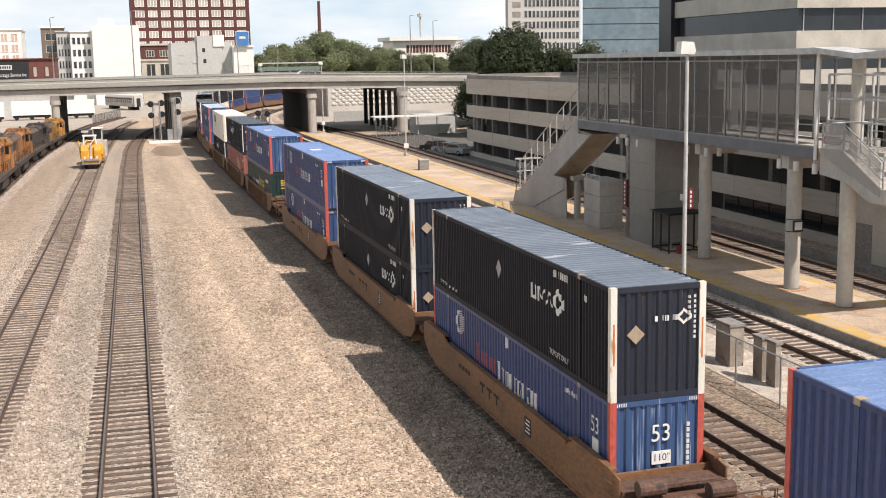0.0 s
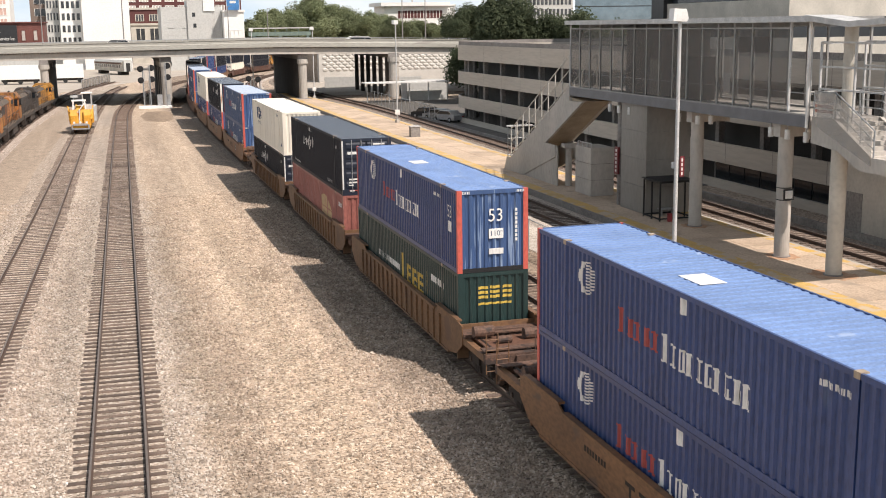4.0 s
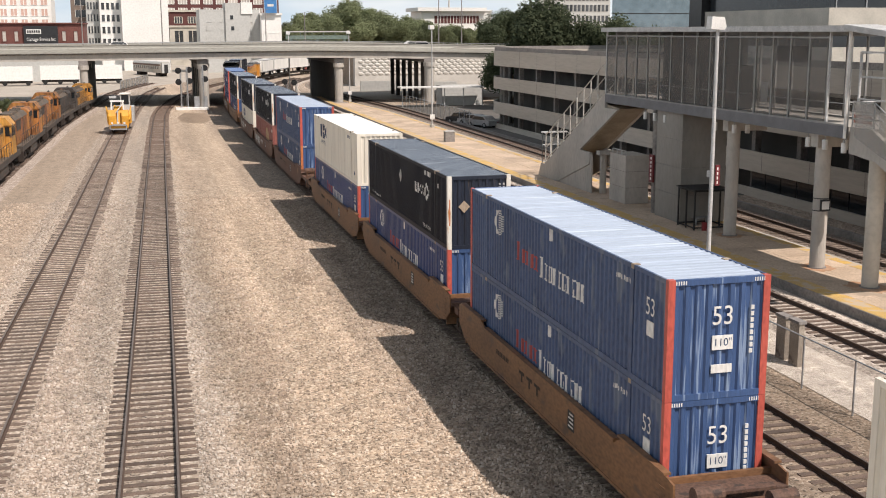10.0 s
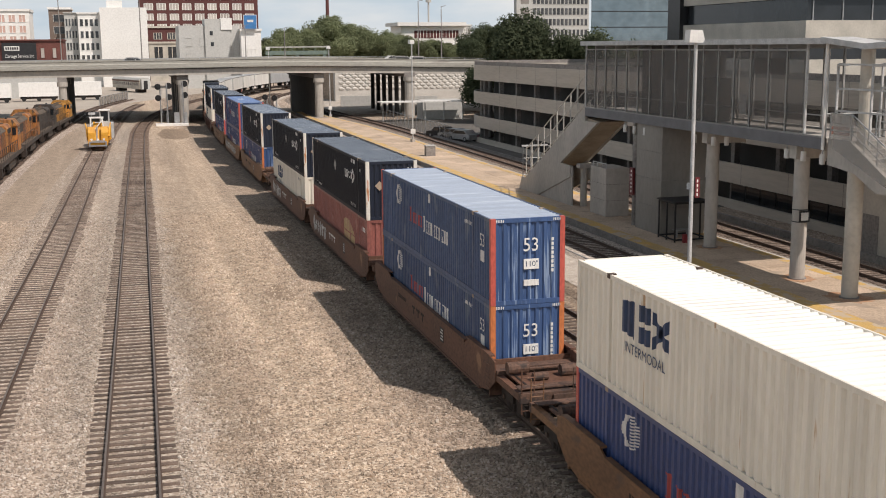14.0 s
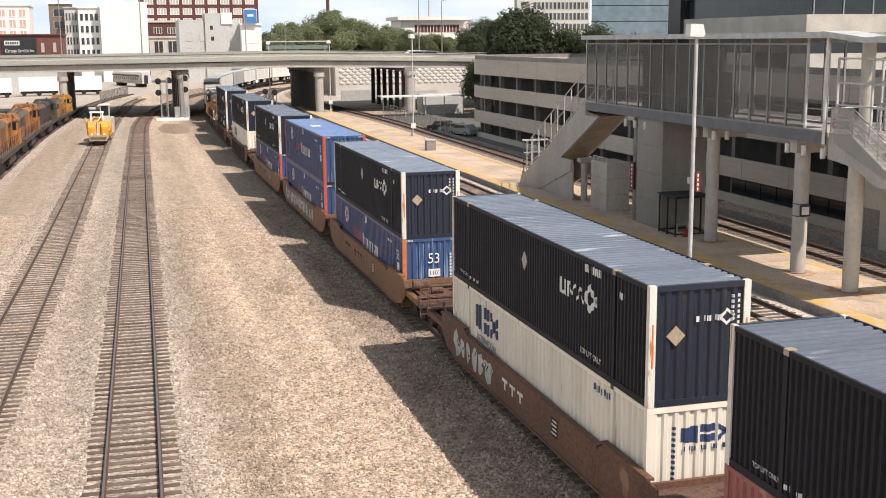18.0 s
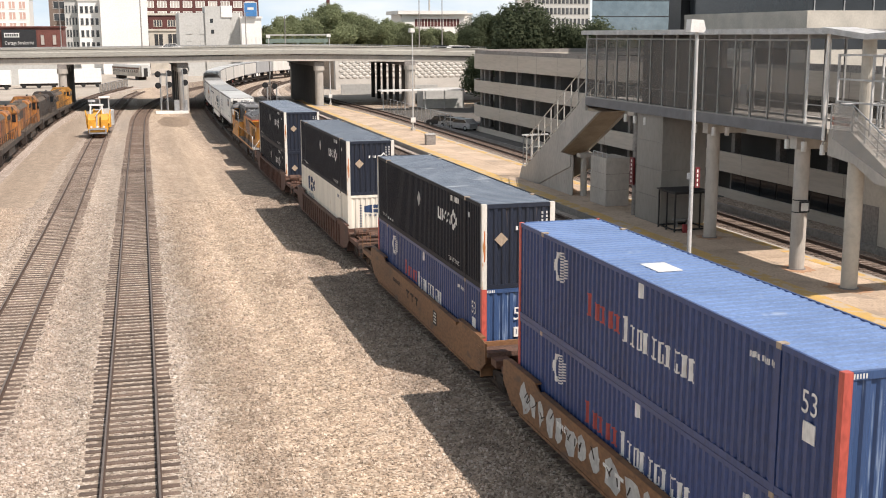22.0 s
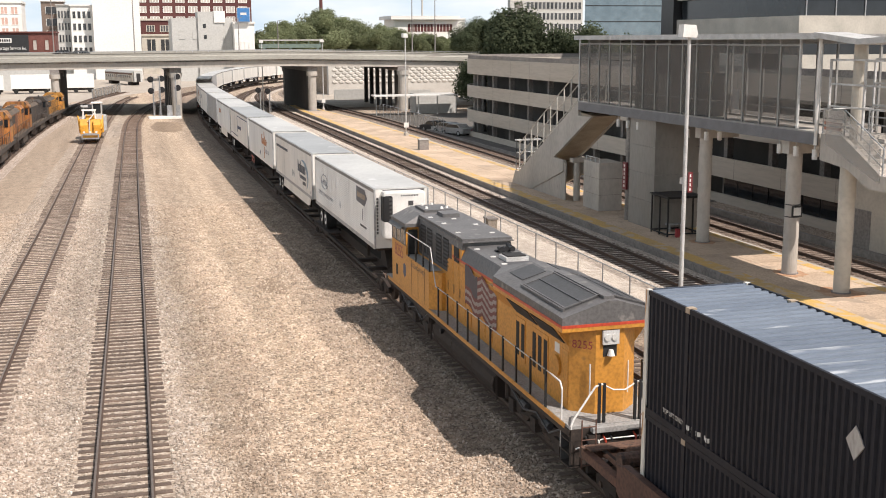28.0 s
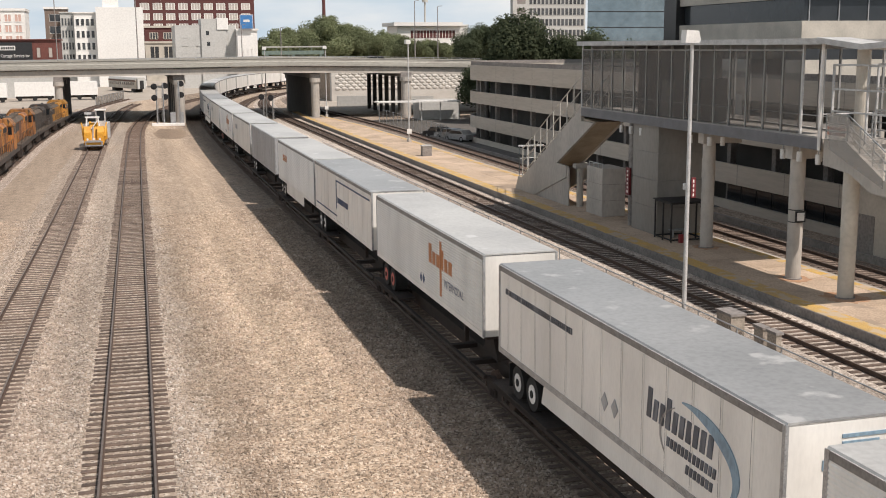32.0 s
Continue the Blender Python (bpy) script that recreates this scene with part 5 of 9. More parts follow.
    # pilot with hoses and coupler
    plate = part("pilot", B((-1.45, 1.45, -10.25, -10.12, 0.5, 1.5), (-1.0, 1.0, -10.35, -10.2, 0.28, 0.55)), M_LOCOGRIME, root, "grimy pilot plate")
    part("anticlimber", B((-0.9, 0.9, -10.45, -10.2, 1.42, 1.56)), M_DECK, root, "pale anticlimber ledge")
    for x in (-0.85, 0.85):
        part("ditch_light", B((x - 0.16, x + 0.16, -10.42, -10.25, 1.12, 1.36)), M_LOCOGRIME, plate)
    part("coupler", B((-0.14, 0.14, -11.0, -10.25, 0.72, 1.0), (-0.26, 0.26, -11.1, -10.8, 0.62, 1.06)), M_LOCOGRIME, root, "rusty knuckle coupler")
    rng = random.Random(12)
    for k, (x, m_) in enumerate(((-1.05, M_BLACK), (-0.75, M_SIGNW), (-0.55, M_LOCORED), (-0.35, M_BLACK), (0.35, M_LOCORED), (0.55, M_BLACK), (0.8, M_BLACK), (1.05, M_LOCORED))):
        d = rng.uniform(-0.1, 0.2)
        bm = bmesh.new()
        pipe(bm, [(x, -10.28, 1.3), (x + 0.02, -10.42, 1.2), (x + d, -10.5, 0.75), (x + d + 0.15, -10.46, 0.6), (x + d + 0.25, -10.42, 0.75)], 0.028)
        part("brake_hose", bm, m_, plate)
    bm = bmesh.new()
    pipe(bm, [(-1.35, -10.34, 1.0), (-0.6, -10.36, 1.2), (0.6, -10.36, 1.2), (1.35, -10.34, 1.0)], 0.02)
    part("uncoupling_lever", bm, M_SIGNW, plate, "white uncoupling lever")
    # trucks
    for yc in (-6.9, 6.9):
        bm = bmesh.new()
        for sx in (-1, 1):
            x0, x1 = sorted((sx * 1.0, sx * 1.18))
            prism(bm, [(yc - 2.7, 0.55), (yc - 2.7, 0.85), (yc - 2.1, 1.02), (yc - 1.2, 0.85), (yc - 0.6, 1.05), (yc + 0.6, 1.05), (yc + 1.2, 0.85), (yc + 2.1, 1.02), (yc + 2.7, 0.85), (yc + 2.7, 0.55), (yc + 2.2, 0.6), (yc + 1.6, 0.4), (yc + 0.3, 0.6), (yc - 0.3, 0.6), (yc - 1.6, 0.4), (yc - 2.2, 0.6)], "x", x0, x1)
        truck = part("truck", bm, M_LOCOGRIME, root, "grimy brown six-wheel truck")
        for sx in (-1, 1):
            for dy in (-2.35, -0.95, 0.95, 2.35):
                part("truck_spring", T(((sx * 1.22, yc + dy, 0.62), (sx * 1.22, yc + dy, 1.12), 0.1, 10)), M_LOCOGRIME, truck)
            for dy in (-1.4, 0.45):
                part("truck_brake", T(((sx * 1.26, yc + dy, 0.92), (sx * 1.26, yc + dy + 0.5, 0.92), 0.11, 10)), M_TANK, truck)
            bm = bmesh.new()
            pipe(bm, [(sx * 1.36, yc - 2.4, 1.2), (sx * 1.38, yc - 1.6, 0.82), (sx * 1.38, yc - 0.6, 1.1), (sx * 1.38, yc + 0.5, 0.85), (sx * 1.36, yc + 1.8, 1.2)], 0.03)
            part("air_line", bm, M_TANK, truck)
        for dy in (-1.9, 0, 1.9):
            for sx in (-1, 1):
                bm = bmesh.new()
                tube(bm, (sx * 0.68, yc + dy, 0.52), (sx * 0.82, yc + dy, 0.52), 0.52, 22)
                tube(bm, (sx * 0.3, yc + dy, 0.52), (sx * 1.16, yc + dy, 0.52), 0.13, 10)
                wl = part("wheel", bm, M_RAIL, truck)
                part("axle_box", B((*sorted((sx * 1.1, sx * 1.28)), yc + dy - 0.22, yc + dy + 0.22, 0.34, 0.74)), M_LOCOGRIME, truck)
    return root


MOVERS.append((road_locomotive(), 394.2, 0.0, 7.0))

# ---- trailers on spine cars ----
M_TWHITE = paint_mat("trailer_white", (0.78, 0.765, 0.725), 0.35, (0.6, 0.575, 0.53), 0.74, 0.06)
M_TROOF = mat("trailer_aluminium_roof", (0.54, 0.54, 0.52), 0.42, 0.1, (0.42, 0.42, 0.41), 0.4, 0.15, 7, 0.03, (0.58, 0.58, 0.57), 0.66)
M_SLATE = paint_mat("emblem_slate_blue", (0.07, 0.085, 0.11), 0.45, (0.12, 0.14, 0.17), 0.55)
M_TROOFD = mat("grimy_trailer_roof", (0.34, 0.345, 0.345), 0.36, 0.15, (0.26, 0.265, 0.265), 0.35, 0.2, 7, 0.02, (0.46, 0.46, 0.45), 0.62)
M_TRAIL = mat("dull_aluminium_rail", (0.3, 0.29, 0.28), 0.6, 0.3, (0.22, 0.21, 0.2), 1.5, 0.3, 12, 0.05)
M_TGREY = paint_mat("trailer_grey", (0.4, 0.41, 0.42), 0.45, None, 0.6, 0.25)
M_TBLUE = paint_mat("trailer_logo_blue", (0.24, 0.36, 0.46), 0.45)
M_TORANGE = paint_mat("trailer_logo_orange", (0.5, 0.17, 0.04), 0.45)
M_TYRE = mat("tyre_rubber", (0.02, 0.02, 0.02), 0.85, scale=4)
TZ0, TZ1 = 1.12, 3.9


def spine_car():
    root = thing("spine_car", Matrix(), "black steel spine car carrying a road trailer", "flat car", "spine cars")
    part("spine", B((-0.4, 0.4, -8.65, 8.65, 0.5, 1.0)), M_GRIME, root)
    for y in (-6.6, -4.4, 5.2, 6.8):
        part("cross_bearer", B((-1.35, 1.35, y - 0.15, y + 0.15, 0.8, 0.96)), M_GRIME, root)
    for sx in (-1, 1):
        part("wheel_platform", B((*sorted((sx * 0.6, sx * 1.4)), 3.6, 8.4, 0.86, 0.96)), M_LOCOGRIME, root, "grimy wheel platform")
        part("side_rail", B((*sorted((sx * 1.28, sx * 1.4)), -8.4, 8.5, 0.78, 0.9)), M_GRIME, root)
    part("hitch", P([(-7.2, 0.96), (-5.6, 0.96), (-6.1, 1.98), (-6.5, 1.98)], "x", -0.5, 0.5), M_GRIME, root, "raised trailer hitch")
    wheel_truck(root, -8.65)
    return root


def road_trailer(style):
    """A box trailer, its nose towards -y; z counts from the wheel platform."""
    words = {"reefer": "white refrigerated trailer with a cooling unit", "panel": "white box trailer with riveted panels and a blue swoosh", "ribbed": "white ribbed box trailer with an orange emblem",
             "boxed": "white box trailer with a dark outlined emblem", "plain": "plain white box trailer", "grey": "dull grey box trailer", "skirt": "white box trailer with side skirts"}[style]
    root = thing("road_trailer", Matrix(), words, "trailer", "trailers on the train")
    body_m = M_TGREY if style == "grey" else M_TWHITE
    body = part("body", B((-1.3, 1.3, -8.07, 8.07, TZ0, TZ1)), body_m, root)
    bm = bmesh.new()
    prism(bm, [(-1.3, TZ1 - 0.03), (1.3, TZ1 - 0.03), (1.25, TZ1 + 0.045), (-1.25, TZ1 + 0.045)], "y", -8.07, 8.07)
    part("roof", bm, M_TROOFD if style in ("panel", "boxed") else M_TROOF, root, "dull aluminium roof")
    for sx in (-1, 1):
        part("top_rail", B((*sorted((sx * 1.29, sx * 1.312)), -8.07, 8.07, TZ1 - 0.16, TZ1)), M_TRAIL if style != "grey" else body_m, root)
        part("bottom_rail", B((*sorted((sx * 1.29, sx * 1.315)), -8.07, 8.07, TZ0 - 0.04, TZ0 + 0.14)), M_STEEL if style in ("reefer", "panel") else body_m, root)
        part("corner_post", B((*sorted((sx * 1.24, sx * 1.316)), -8.085, -7.98, TZ0, TZ1)), M_STEEL, root, "bright aluminium corner post")
        part("rear_post", B((*sorted((sx * 1.2, sx * 1.316)), 7.95, 8.085, TZ0, TZ1)), M_STEEL, root)
    if style in ("panel", "boxed", "plain", "grey"):
        for k in range(13):
            y = -7.0 + k * 1.18
            part("panel_seam", B((-1.312, -1.3, y - 0.035, y + 0.035, TZ0 + 0.14, TZ1 - 0.16)), body_m, body)
            if style == "panel":
                part("seam_gap", B((-1.306, -1.3, y + 0.035, y + 0.06, TZ0 + 0.14, TZ1 - 0.16)), M_TANK, body)
    if style in ("reefer", "ribbed", "skirt"):
        bm = bmesh.new()
        for k in range(24):
            z = TZ0 + 0.2 + k * 0.1
            prism(bm, [(-1.3, z), (-1.316, z + 0.004), (-1.316, z + 0.05), (-1.3, z + 0.075)], "y", -7.95, 7.95)
        part("side_ribs", bm, body_m, body)
    bm_d, bm_c = bmesh.new(), bmesh.new()
    X0, X1 = -1.319, -1.3

    def bar(b, y0, y1, z0, z1):
        box(b, X0 - 0.003, X1, min(y0, y1), max(y0, y1), z0, z1)

    def swoosh(b, yc, zc, ry, rz, a0, a1, w0, w1, n=18):
        for k in range(n):
            qs = []
            for j in (k, k + 1):
                an = math.radians(a0 + (a1 - a0) * j / n)
                w = w0 + (w1 - w0) * math.sin(math.pi * j / n)
                qs.append(((yc - ry * math.cos(an), zc + rz * math.sin(an)), (yc - (ry - w) * math.cos(an), zc + (rz - w) * math.sin(an))))
            prism(b, [qs[0][0], qs[1][0], qs[1][1], qs[0][1]], "x", X0 - 0.003, X1)
    if style == "reefer":
        def rounded(x0, x1, y0, y1, z0, z1, r):
            b = bmesh.new()
            prism(b, [(x0, z0 + r), (x0 + 0.3 * r, z0 + 0.3 * r), (x0 + r, z0), (x1 - r, z0), (x1 - 0.3 * r, z0 + 0.3 * r), (x1, z0 + r), (x1, z1 - r), (x1 - 0.3 * r, z1 - 0.3 * r), (x1 - r, z1), (x0 + r, z1), (x0 + 0.3 * r, z1 - 0.3 * r), (x0, z1 - r)], "y", y0, y1)
            bmesh.ops.bevel(b, geom=[e for e in b.edges if all(abs(v.co.y - y0) < 1e-4 for v in e.verts)], offset=0.09, segments=3, profile=0.5, affect="EDGES")
            return b
        unit = part("cooling_unit", rounded(-1.0, 1.02, -8.66, -8.07, TZ0 + 0.5, TZ1 - 0.06, 0.14), M_WHITE, root, "rounded white cooling unit on the nose")
        gri = part("cooling_grille", rounded(-1.02, -0.52, -8.675, -8.2, TZ1 - 1.5, TZ1 - 0.2, 0.12), M_BLACK, unit, "black cooling grille")
        for k in range(6):
            part("grille_slot", B((-0.72, -0.58, -8.683, -8.67, TZ1 - 1.4 + k * 0.19, TZ1 - 1.3 + k * 0.19)), M_TANK, gri)
        part("unit_seam", B((-0.5, 1.0, -8.668, -8.655, TZ0 + 1.5, TZ0 + 1.52)), M_GREYPAINT, unit)
        part("unit_seam", B((0.26, 0.28, -8.668, -8.655, TZ0 + 0.56, TZ0 + 1.5)), M_GREYPAINT, unit)
        part("fuel_badge", B((0.18, 0.42, -8.67, -8.655, TZ1 - 0.72, TZ1 - 0.5)), M_TANK, unit)
        part("port", T(((0.45, -8.65, TZ0 + 0.82), (0.45, -8.67, TZ0 + 0.82), 0.07, 10)), M_BLACK, unit)
        bm = bmesh.new()
        for k in range(11):
            box(bm, -0.15 + k * 0.075, -0.1 + k * 0.075, -8.668, -8.655, TZ1 - 0.28, TZ1 - 0.21)
        part("unit_lettering", bm, M_TANK, unit, "small grey lettering bars")
        for k in range(11):
            part("post_mark", B((-1.2, -1.12, -8.09, -8.07, TZ1 - 0.5 - k * 0.16, TZ1 - 0.39 - k * 0.16)), M_TANK, root)
        part("nose_top", B((-0.9, 1.1, -8.1, -8.07, TZ1 - 0.1, TZ1 - 0.02)), M_TANK, root, "dark gap above the cooling unit")
        for k in range(12):
            part("panel_seam", B((-1.316, -1.3, -7.0 + k * 1.22, -6.97 + k * 1.22, TZ0 + 0.14, TZ1 - 0.16)), body_m, body)
        prism(bm_c, [(-4.05, TZ0 + 1.76), (-5.96, TZ0 + 1.7), (-6.54, TZ0 + 2.15), (-5.96, TZ0 + 2.5), (-4.05, TZ0 + 2.5)], "x", X0 - 0.003, X1)
        part("side_emblem", bm_c, M_SLATE, root, "dark blue arrow-shaped emblem")
        for k in range(13):
            box(bm_d, X0 - 0.007, X0 - 0.003, -4.35 - k * 0.15, -4.25 - k * 0.15, TZ0 + 2.0, TZ0 + 2.24)
        part("emblem_bars", bm_d, M_TAN, root)
        lettered("word_text", "interMODAL", 0.42, M_SIGNNAVY, root, X0 - 0.004, 5.0, TZ0 + 1.55, ON_LEFT, 0.95)
        lettered("word_text", "TEMPERATURE CONTROLLED DIVISION", 0.26, M_SIGNNAVY, root, X0 - 0.004, 4.6, TZ0 + 0.85, ON_LEFT, 1.0)
        bm = bmesh.new()
        swoosh(bm, 5.0, TZ0 + 1.6, 1.0, 0.42, 20, 340, 0.02, 0.05, 26)
        part("oval_emblem", bm, M_SIGNNAVY, root)
        part("diamond_mark", P([(0.3, TZ0 + 0.7), (0.46, TZ0 + 0.92), (0.3, TZ0 + 1.14), (0.14, TZ0 + 0.92)], "x", X0 - 0.003, X1), M_TGREY, root, "small outlined diamond")
        part("tail_mark", B((X0 - 0.003, X1, -5.5, -5.44, TZ0 + 0.95, TZ0 + 1.5), (X0 - 0.003, X1, -6.3, -4.9, TZ0 + 0.62, TZ0 + 0.72)), M_TANK, root, "small dark lettering bars")
    elif style == "panel":
        for k in range(34):
            bar(bm_d, 7.4 - k * 0.16, 7.3 - k * 0.16, TZ0 + 1.98, TZ0 + 2.15)
        # bold slanted bars of a name, two smaller lines below it
        for k in range(10):
            y = -2.5 - k * 0.31
            h = 0.72 if k in (0, 3) else 0.5
            one = bmesh.new()
            prism(one, [(y, TZ0 + 1.2), (y - 0.2, TZ0 + 1.2), (y - 0.28, TZ0 + 1.2 + h), (y - 0.08, TZ0 + 1.2 + h)], "x", X0 - 0.003, X1)
            part("name_stroke", one, M_SLATE, root, "dark slate slanted bar")
        for k in range(13):
            prism(bm_d, [(-3.5 - k * 0.17, TZ0 + 0.82), (-3.61 - k * 0.17, TZ0 + 0.82), (-3.65 - k * 0.17, TZ0 + 1.04), (-3.54 - k * 0.17, TZ0 + 1.04)], "x", X0 - 0.003, X1)
        for k in range(7):
            prism(bm_d, [(-4.4 - k * 0.17, TZ0 + 0.5), (-4.51 - k * 0.17, TZ0 + 0.5), (-4.55 - k * 0.17, TZ0 + 0.7), (-4.44 - k * 0.17, TZ0 + 0.7)], "x", X0 - 0.003, X1)
        part("side_lettering", bm_d, M_SLATE, root, "dark slate lettering bars")
        swoosh(bm_c, -4.75, TZ0 + 1.08, 1.85, 1.0, 108, -42, 0.03, 0.34, 26)
        part("swoosh", bm_c, M_TBLUE, root, "pale blue swoosh")
        one = bmesh.new()
        swoosh(one, -4.75, TZ0 + 1.1, 1.6, 0.85, 125, 215, 0.015, 0.08, 14)
        part("swoosh", one, M_MARKGREY, root, "thin grey arc")
        for y0 in (-0.15, -0.75):
            part("diamond_mark", P([(y0, TZ0 + 0.55), (y0 + 0.2, TZ0 + 0.8), (y0, TZ0 + 1.05), (y0 - 0.2, TZ0 + 0.8)], "x", X0 - 0.002, X1), M_TGREY, root, "pale outlined diamond")
        part("side_skirt", P([(4.3, 0.5), (4.1, TZ0), (-7.3, TZ0), (-6.9, 0.62), (-6.2, 0.5)], "x", -1.29, -1.25), body_m, root, "smooth white side skirt")
        lettered("number_text", "53", 0.3, M_SLATE, root, X0 - 0.004, -7.5, TZ0 + 0.35, ON_LEFT, 0.9)
        bm = B((-0.5, 0.4, -8.09, -8.07, TZ1 - 0.95, TZ1 - 0.75), (-0.1, 1.0, -8.09, -8.07, TZ1 - 0.35, TZ1 - 0.28), (-0.1, 0.7, -8.09, -8.07, TZ1 - 0.48, TZ1 - 0.42))
        part("nose_lettering", bm, M_TBLUE, root)
    elif style == "ribbed":
        for k in range(6):
            bar(bm_c, -1.6 - k * 0.55, -1.2 - k * 0.55, TZ0 + 1.35, TZ0 + (2.1 if k in (0, 3) else 1.85))
        bar(bm_c, -3.0, -2.75, TZ0 + 0.3, TZ0 + 2.4)
        part("emblem", bm_c, M_TORANGE, root, "orange block emblem with an upright bar")
        lettered("word_text", "INTERMODAL", 0.42, M_SIGNNAVY, root, X0 - 0.004, -4.6, TZ0 + 0.9, ON_LEFT, 0.95)
        for y in (0.0, -0.4):
            part("diamond_mark", P([(y, TZ0 + 0.3), (y + 0.17, TZ0 + 0.5), (y, TZ0 + 0.7), (y - 0.17, TZ0 + 0.5)], "x", X0 - 0.003, X1), M_SIGNNAVY, root)
    elif style == "boxed":
        for k in range(9):
            bar(bm_d, 0.5 - k * 0.33, 0.72 - k * 0.33, TZ0 + 1.15, TZ0 + 1.45)
        bar(bm_d, 1.0, -7.6, TZ0 + 2.3, TZ0 + 2.38)
        bar(bm_d, 1.0, 1.1, TZ0 + 0.8, TZ0 + 2.38)
        bar(bm_d, 1.0, 7.6, TZ0 + 0.35, TZ0 + 0.43)
        part("side_lettering", bm_d, M_SIGNNAVY, root, "dark outlined lettering strokes")
    elif style in ("skirt", "plain"):
        for k in range(5):
            bar(bm_c, 5.2 - k * 0.4, 5.45 - k * 0.4, TZ0 + 1.5, TZ0 + 1.95)
        part("side_lettering", bm_c, M_TORANGE if style == "skirt" else M_TGREY, root)
        if style == "skirt":
            part("side_skirt", B((-1.28, -1.24, -3.5, 4.2, 0.4, TZ0)), body_m, root)
    # running gear
    part("underframe", B((-1.1, 1.1, -7.8, 7.8, TZ0 - 0.16, TZ0 - 0.04)), M_GRIME, root)
    for y in (5.1, 6.35):
        part("axle", T(((-0.9, y, 0.52), (0.9, y, 0.52), 0.06, 8)), M_GRIME, root)
        for sx in (-1, 1):
            w = part("tyre", T(((sx * 0.72, y, 0.52), (sx * 1.27, y, 0.52), 0.515, 20)), M_TYRE, root)
            part("rim", T(((sx * 1.25, y, 0.52), (sx * 1.285, y, 0.52), 0.29, 14)), M_WHITE if style != "ribbed" else M_RED, w, "painted wheel rim")
            part("hub", T(((sx * 1.28, y, 0.52), (sx * 1.31, y, 0.52), 0.12, 10)), M_TYRE, w)
    part("axle_box", B((-0.95, 0.95, 4.2, 7.3, 0.82, 0.98)), M_GRIME, root)
    part("mud_flap", B((-1.25, -0.7, 7.2, 7.24, 0.15, 0.9)), M_TYRE, root)
    for sx in (-1, 1):
        part("landing_leg", B((*sorted((sx * 0.85, sx * 1.0)), -5.0, -4.84, 0.2, TZ0)), M_GRIME, root)
    return root


TRAILERS = [(408.2, "reefer"), (425.55, "panel"), (443.3, "ribbed"), (460.5, "boxed"), (477.0, "skirt"), (494.9, "grey"), (512.2, "plain"), (529.5, "ribbed"), (546.8, "plain"), (564.1, "panel"), (581.4, "grey"),
            (598.7, "plain"), (616, "skirt"), (633.3, "plain"), (650.6, "reefer"), (667.9, "boxed"), (685.2, "plain"), (702.5, "ribbed"), (719.8, "plain"), (737.1, "reefer"), (754.4, "plain"), (771.7, "plain"), (789, "grey")]
FIRST = {}
spine = None
for s0, style in TRAILERS:
    tr_ob = copy_thing(FIRST[style], Matrix()) if style in FIRST else road_trailer(style)
    FIRST.setdefault(style, tr_ob)
    spine = copy_thing(spine, Matrix()) if spine else spine_car()
    MOVERS.append((spine, s0 + 8.08, 0.0, 8.0))
    MOVERS.append((tr_ob, s0 + 8.08, 1.0, 8.0))

SPEED = 12.7626


def rolled(t):
    """How far the train has come; its pace wavers by less than a hundredth."""
    return SPEED * t + float(np.interp(t, (0, 3, 6, 7, 8, 10, 12, 13, 14, 17, 18), (0, -0.04, 0.06, 0.2, 0.34, 0.46, 0.46, 0.3, 0.1, -0.1, 0)))


def motions():
    """The freight train rolls towards the camera; cars cross the overpass."""
    for ob, s0, z, half in MOVERS:
        walk(ob, [(t, MAIN.at(s0 - rolled(t), z, half)) for t in range(33)])
    for ob, lane, places in ROAD_CARS:
        ts, xs = zip(*places)
        walk(ob, [(t, bridge_pose(float(np.interp(t, ts, xs)), lane)) for t in range(33)])


# ---- ground and tracks ----
def ground_sheet():
    bm = bmesh.new()
    xs = [-3000, -800, -200, -60, -20, 0, 20, 60, 200, 800, 3000]
    ys = [-600, -100, 0, 40, 80, 120, 160, 200, 260, 400, 800, 1600, 4000]
    grid = [[bm.verts.new((x, y, -0.3)) for x in xs] for y in ys]
    for r, q in zip(grid, grid[1:]):
        for k in range(len(xs) - 1):
            bm.faces.new((r[k], r[k + 1], q[k + 1], q[k]))
    return setting("ground", bm, M_GROUND, "tan and grey crushed gravel rail yard ground", "ground")


def sheet(name, pts, z, material, label, category):
    return setting(name, P(pts, "z", z - 0.1, z), material, label, category)


M_ASPHALT = mat("old_asphalt", (0.15, 0.14, 0.125), 0.9, 0, (0.115, 0.105, 0.095), 0.3, 0.4, 14, 0.3, (0.14, 0.13, 0.12), 0.62)
M_PALE = mat("pale_concrete_paving", (0.46, 0.41, 0.35), 0.9, 0, (0.38, 0.335, 0.28), 0.15, 0.3, 6, 0.1, (0.3, 0.265, 0.225), 0.62)
ground_sheet()
sheet("gravel_path", [(21.45, 12), (25.0, 12), (25.1, 100), (25.6, 150), (25.8, 185), (24.2, 185), (23.2, 150), (21.9, 100)], -0.285, M_PALEGRAVEL, "pale dusty gravel strip behind the fence", "gravel")
sheet("dirt_road", [(-12, 60), (-7, 60), (-6.2, 110), (-5.2, 140), (-4.6, 165), (-6.2, 178), (-9.4, 150), (-10.6, 128), (-11.4, 100)], -0.285, M_DIRT, "pale beaten dirt service road", "dirt road")
sheet("paved_yard", [(-60, 70), (-16.5, 70), (-14.6, 110), (-13.4, 160), (-12.4, 183), (-60, 183)], -0.28, M_DIRT, "pale concrete yard paving", "paving")
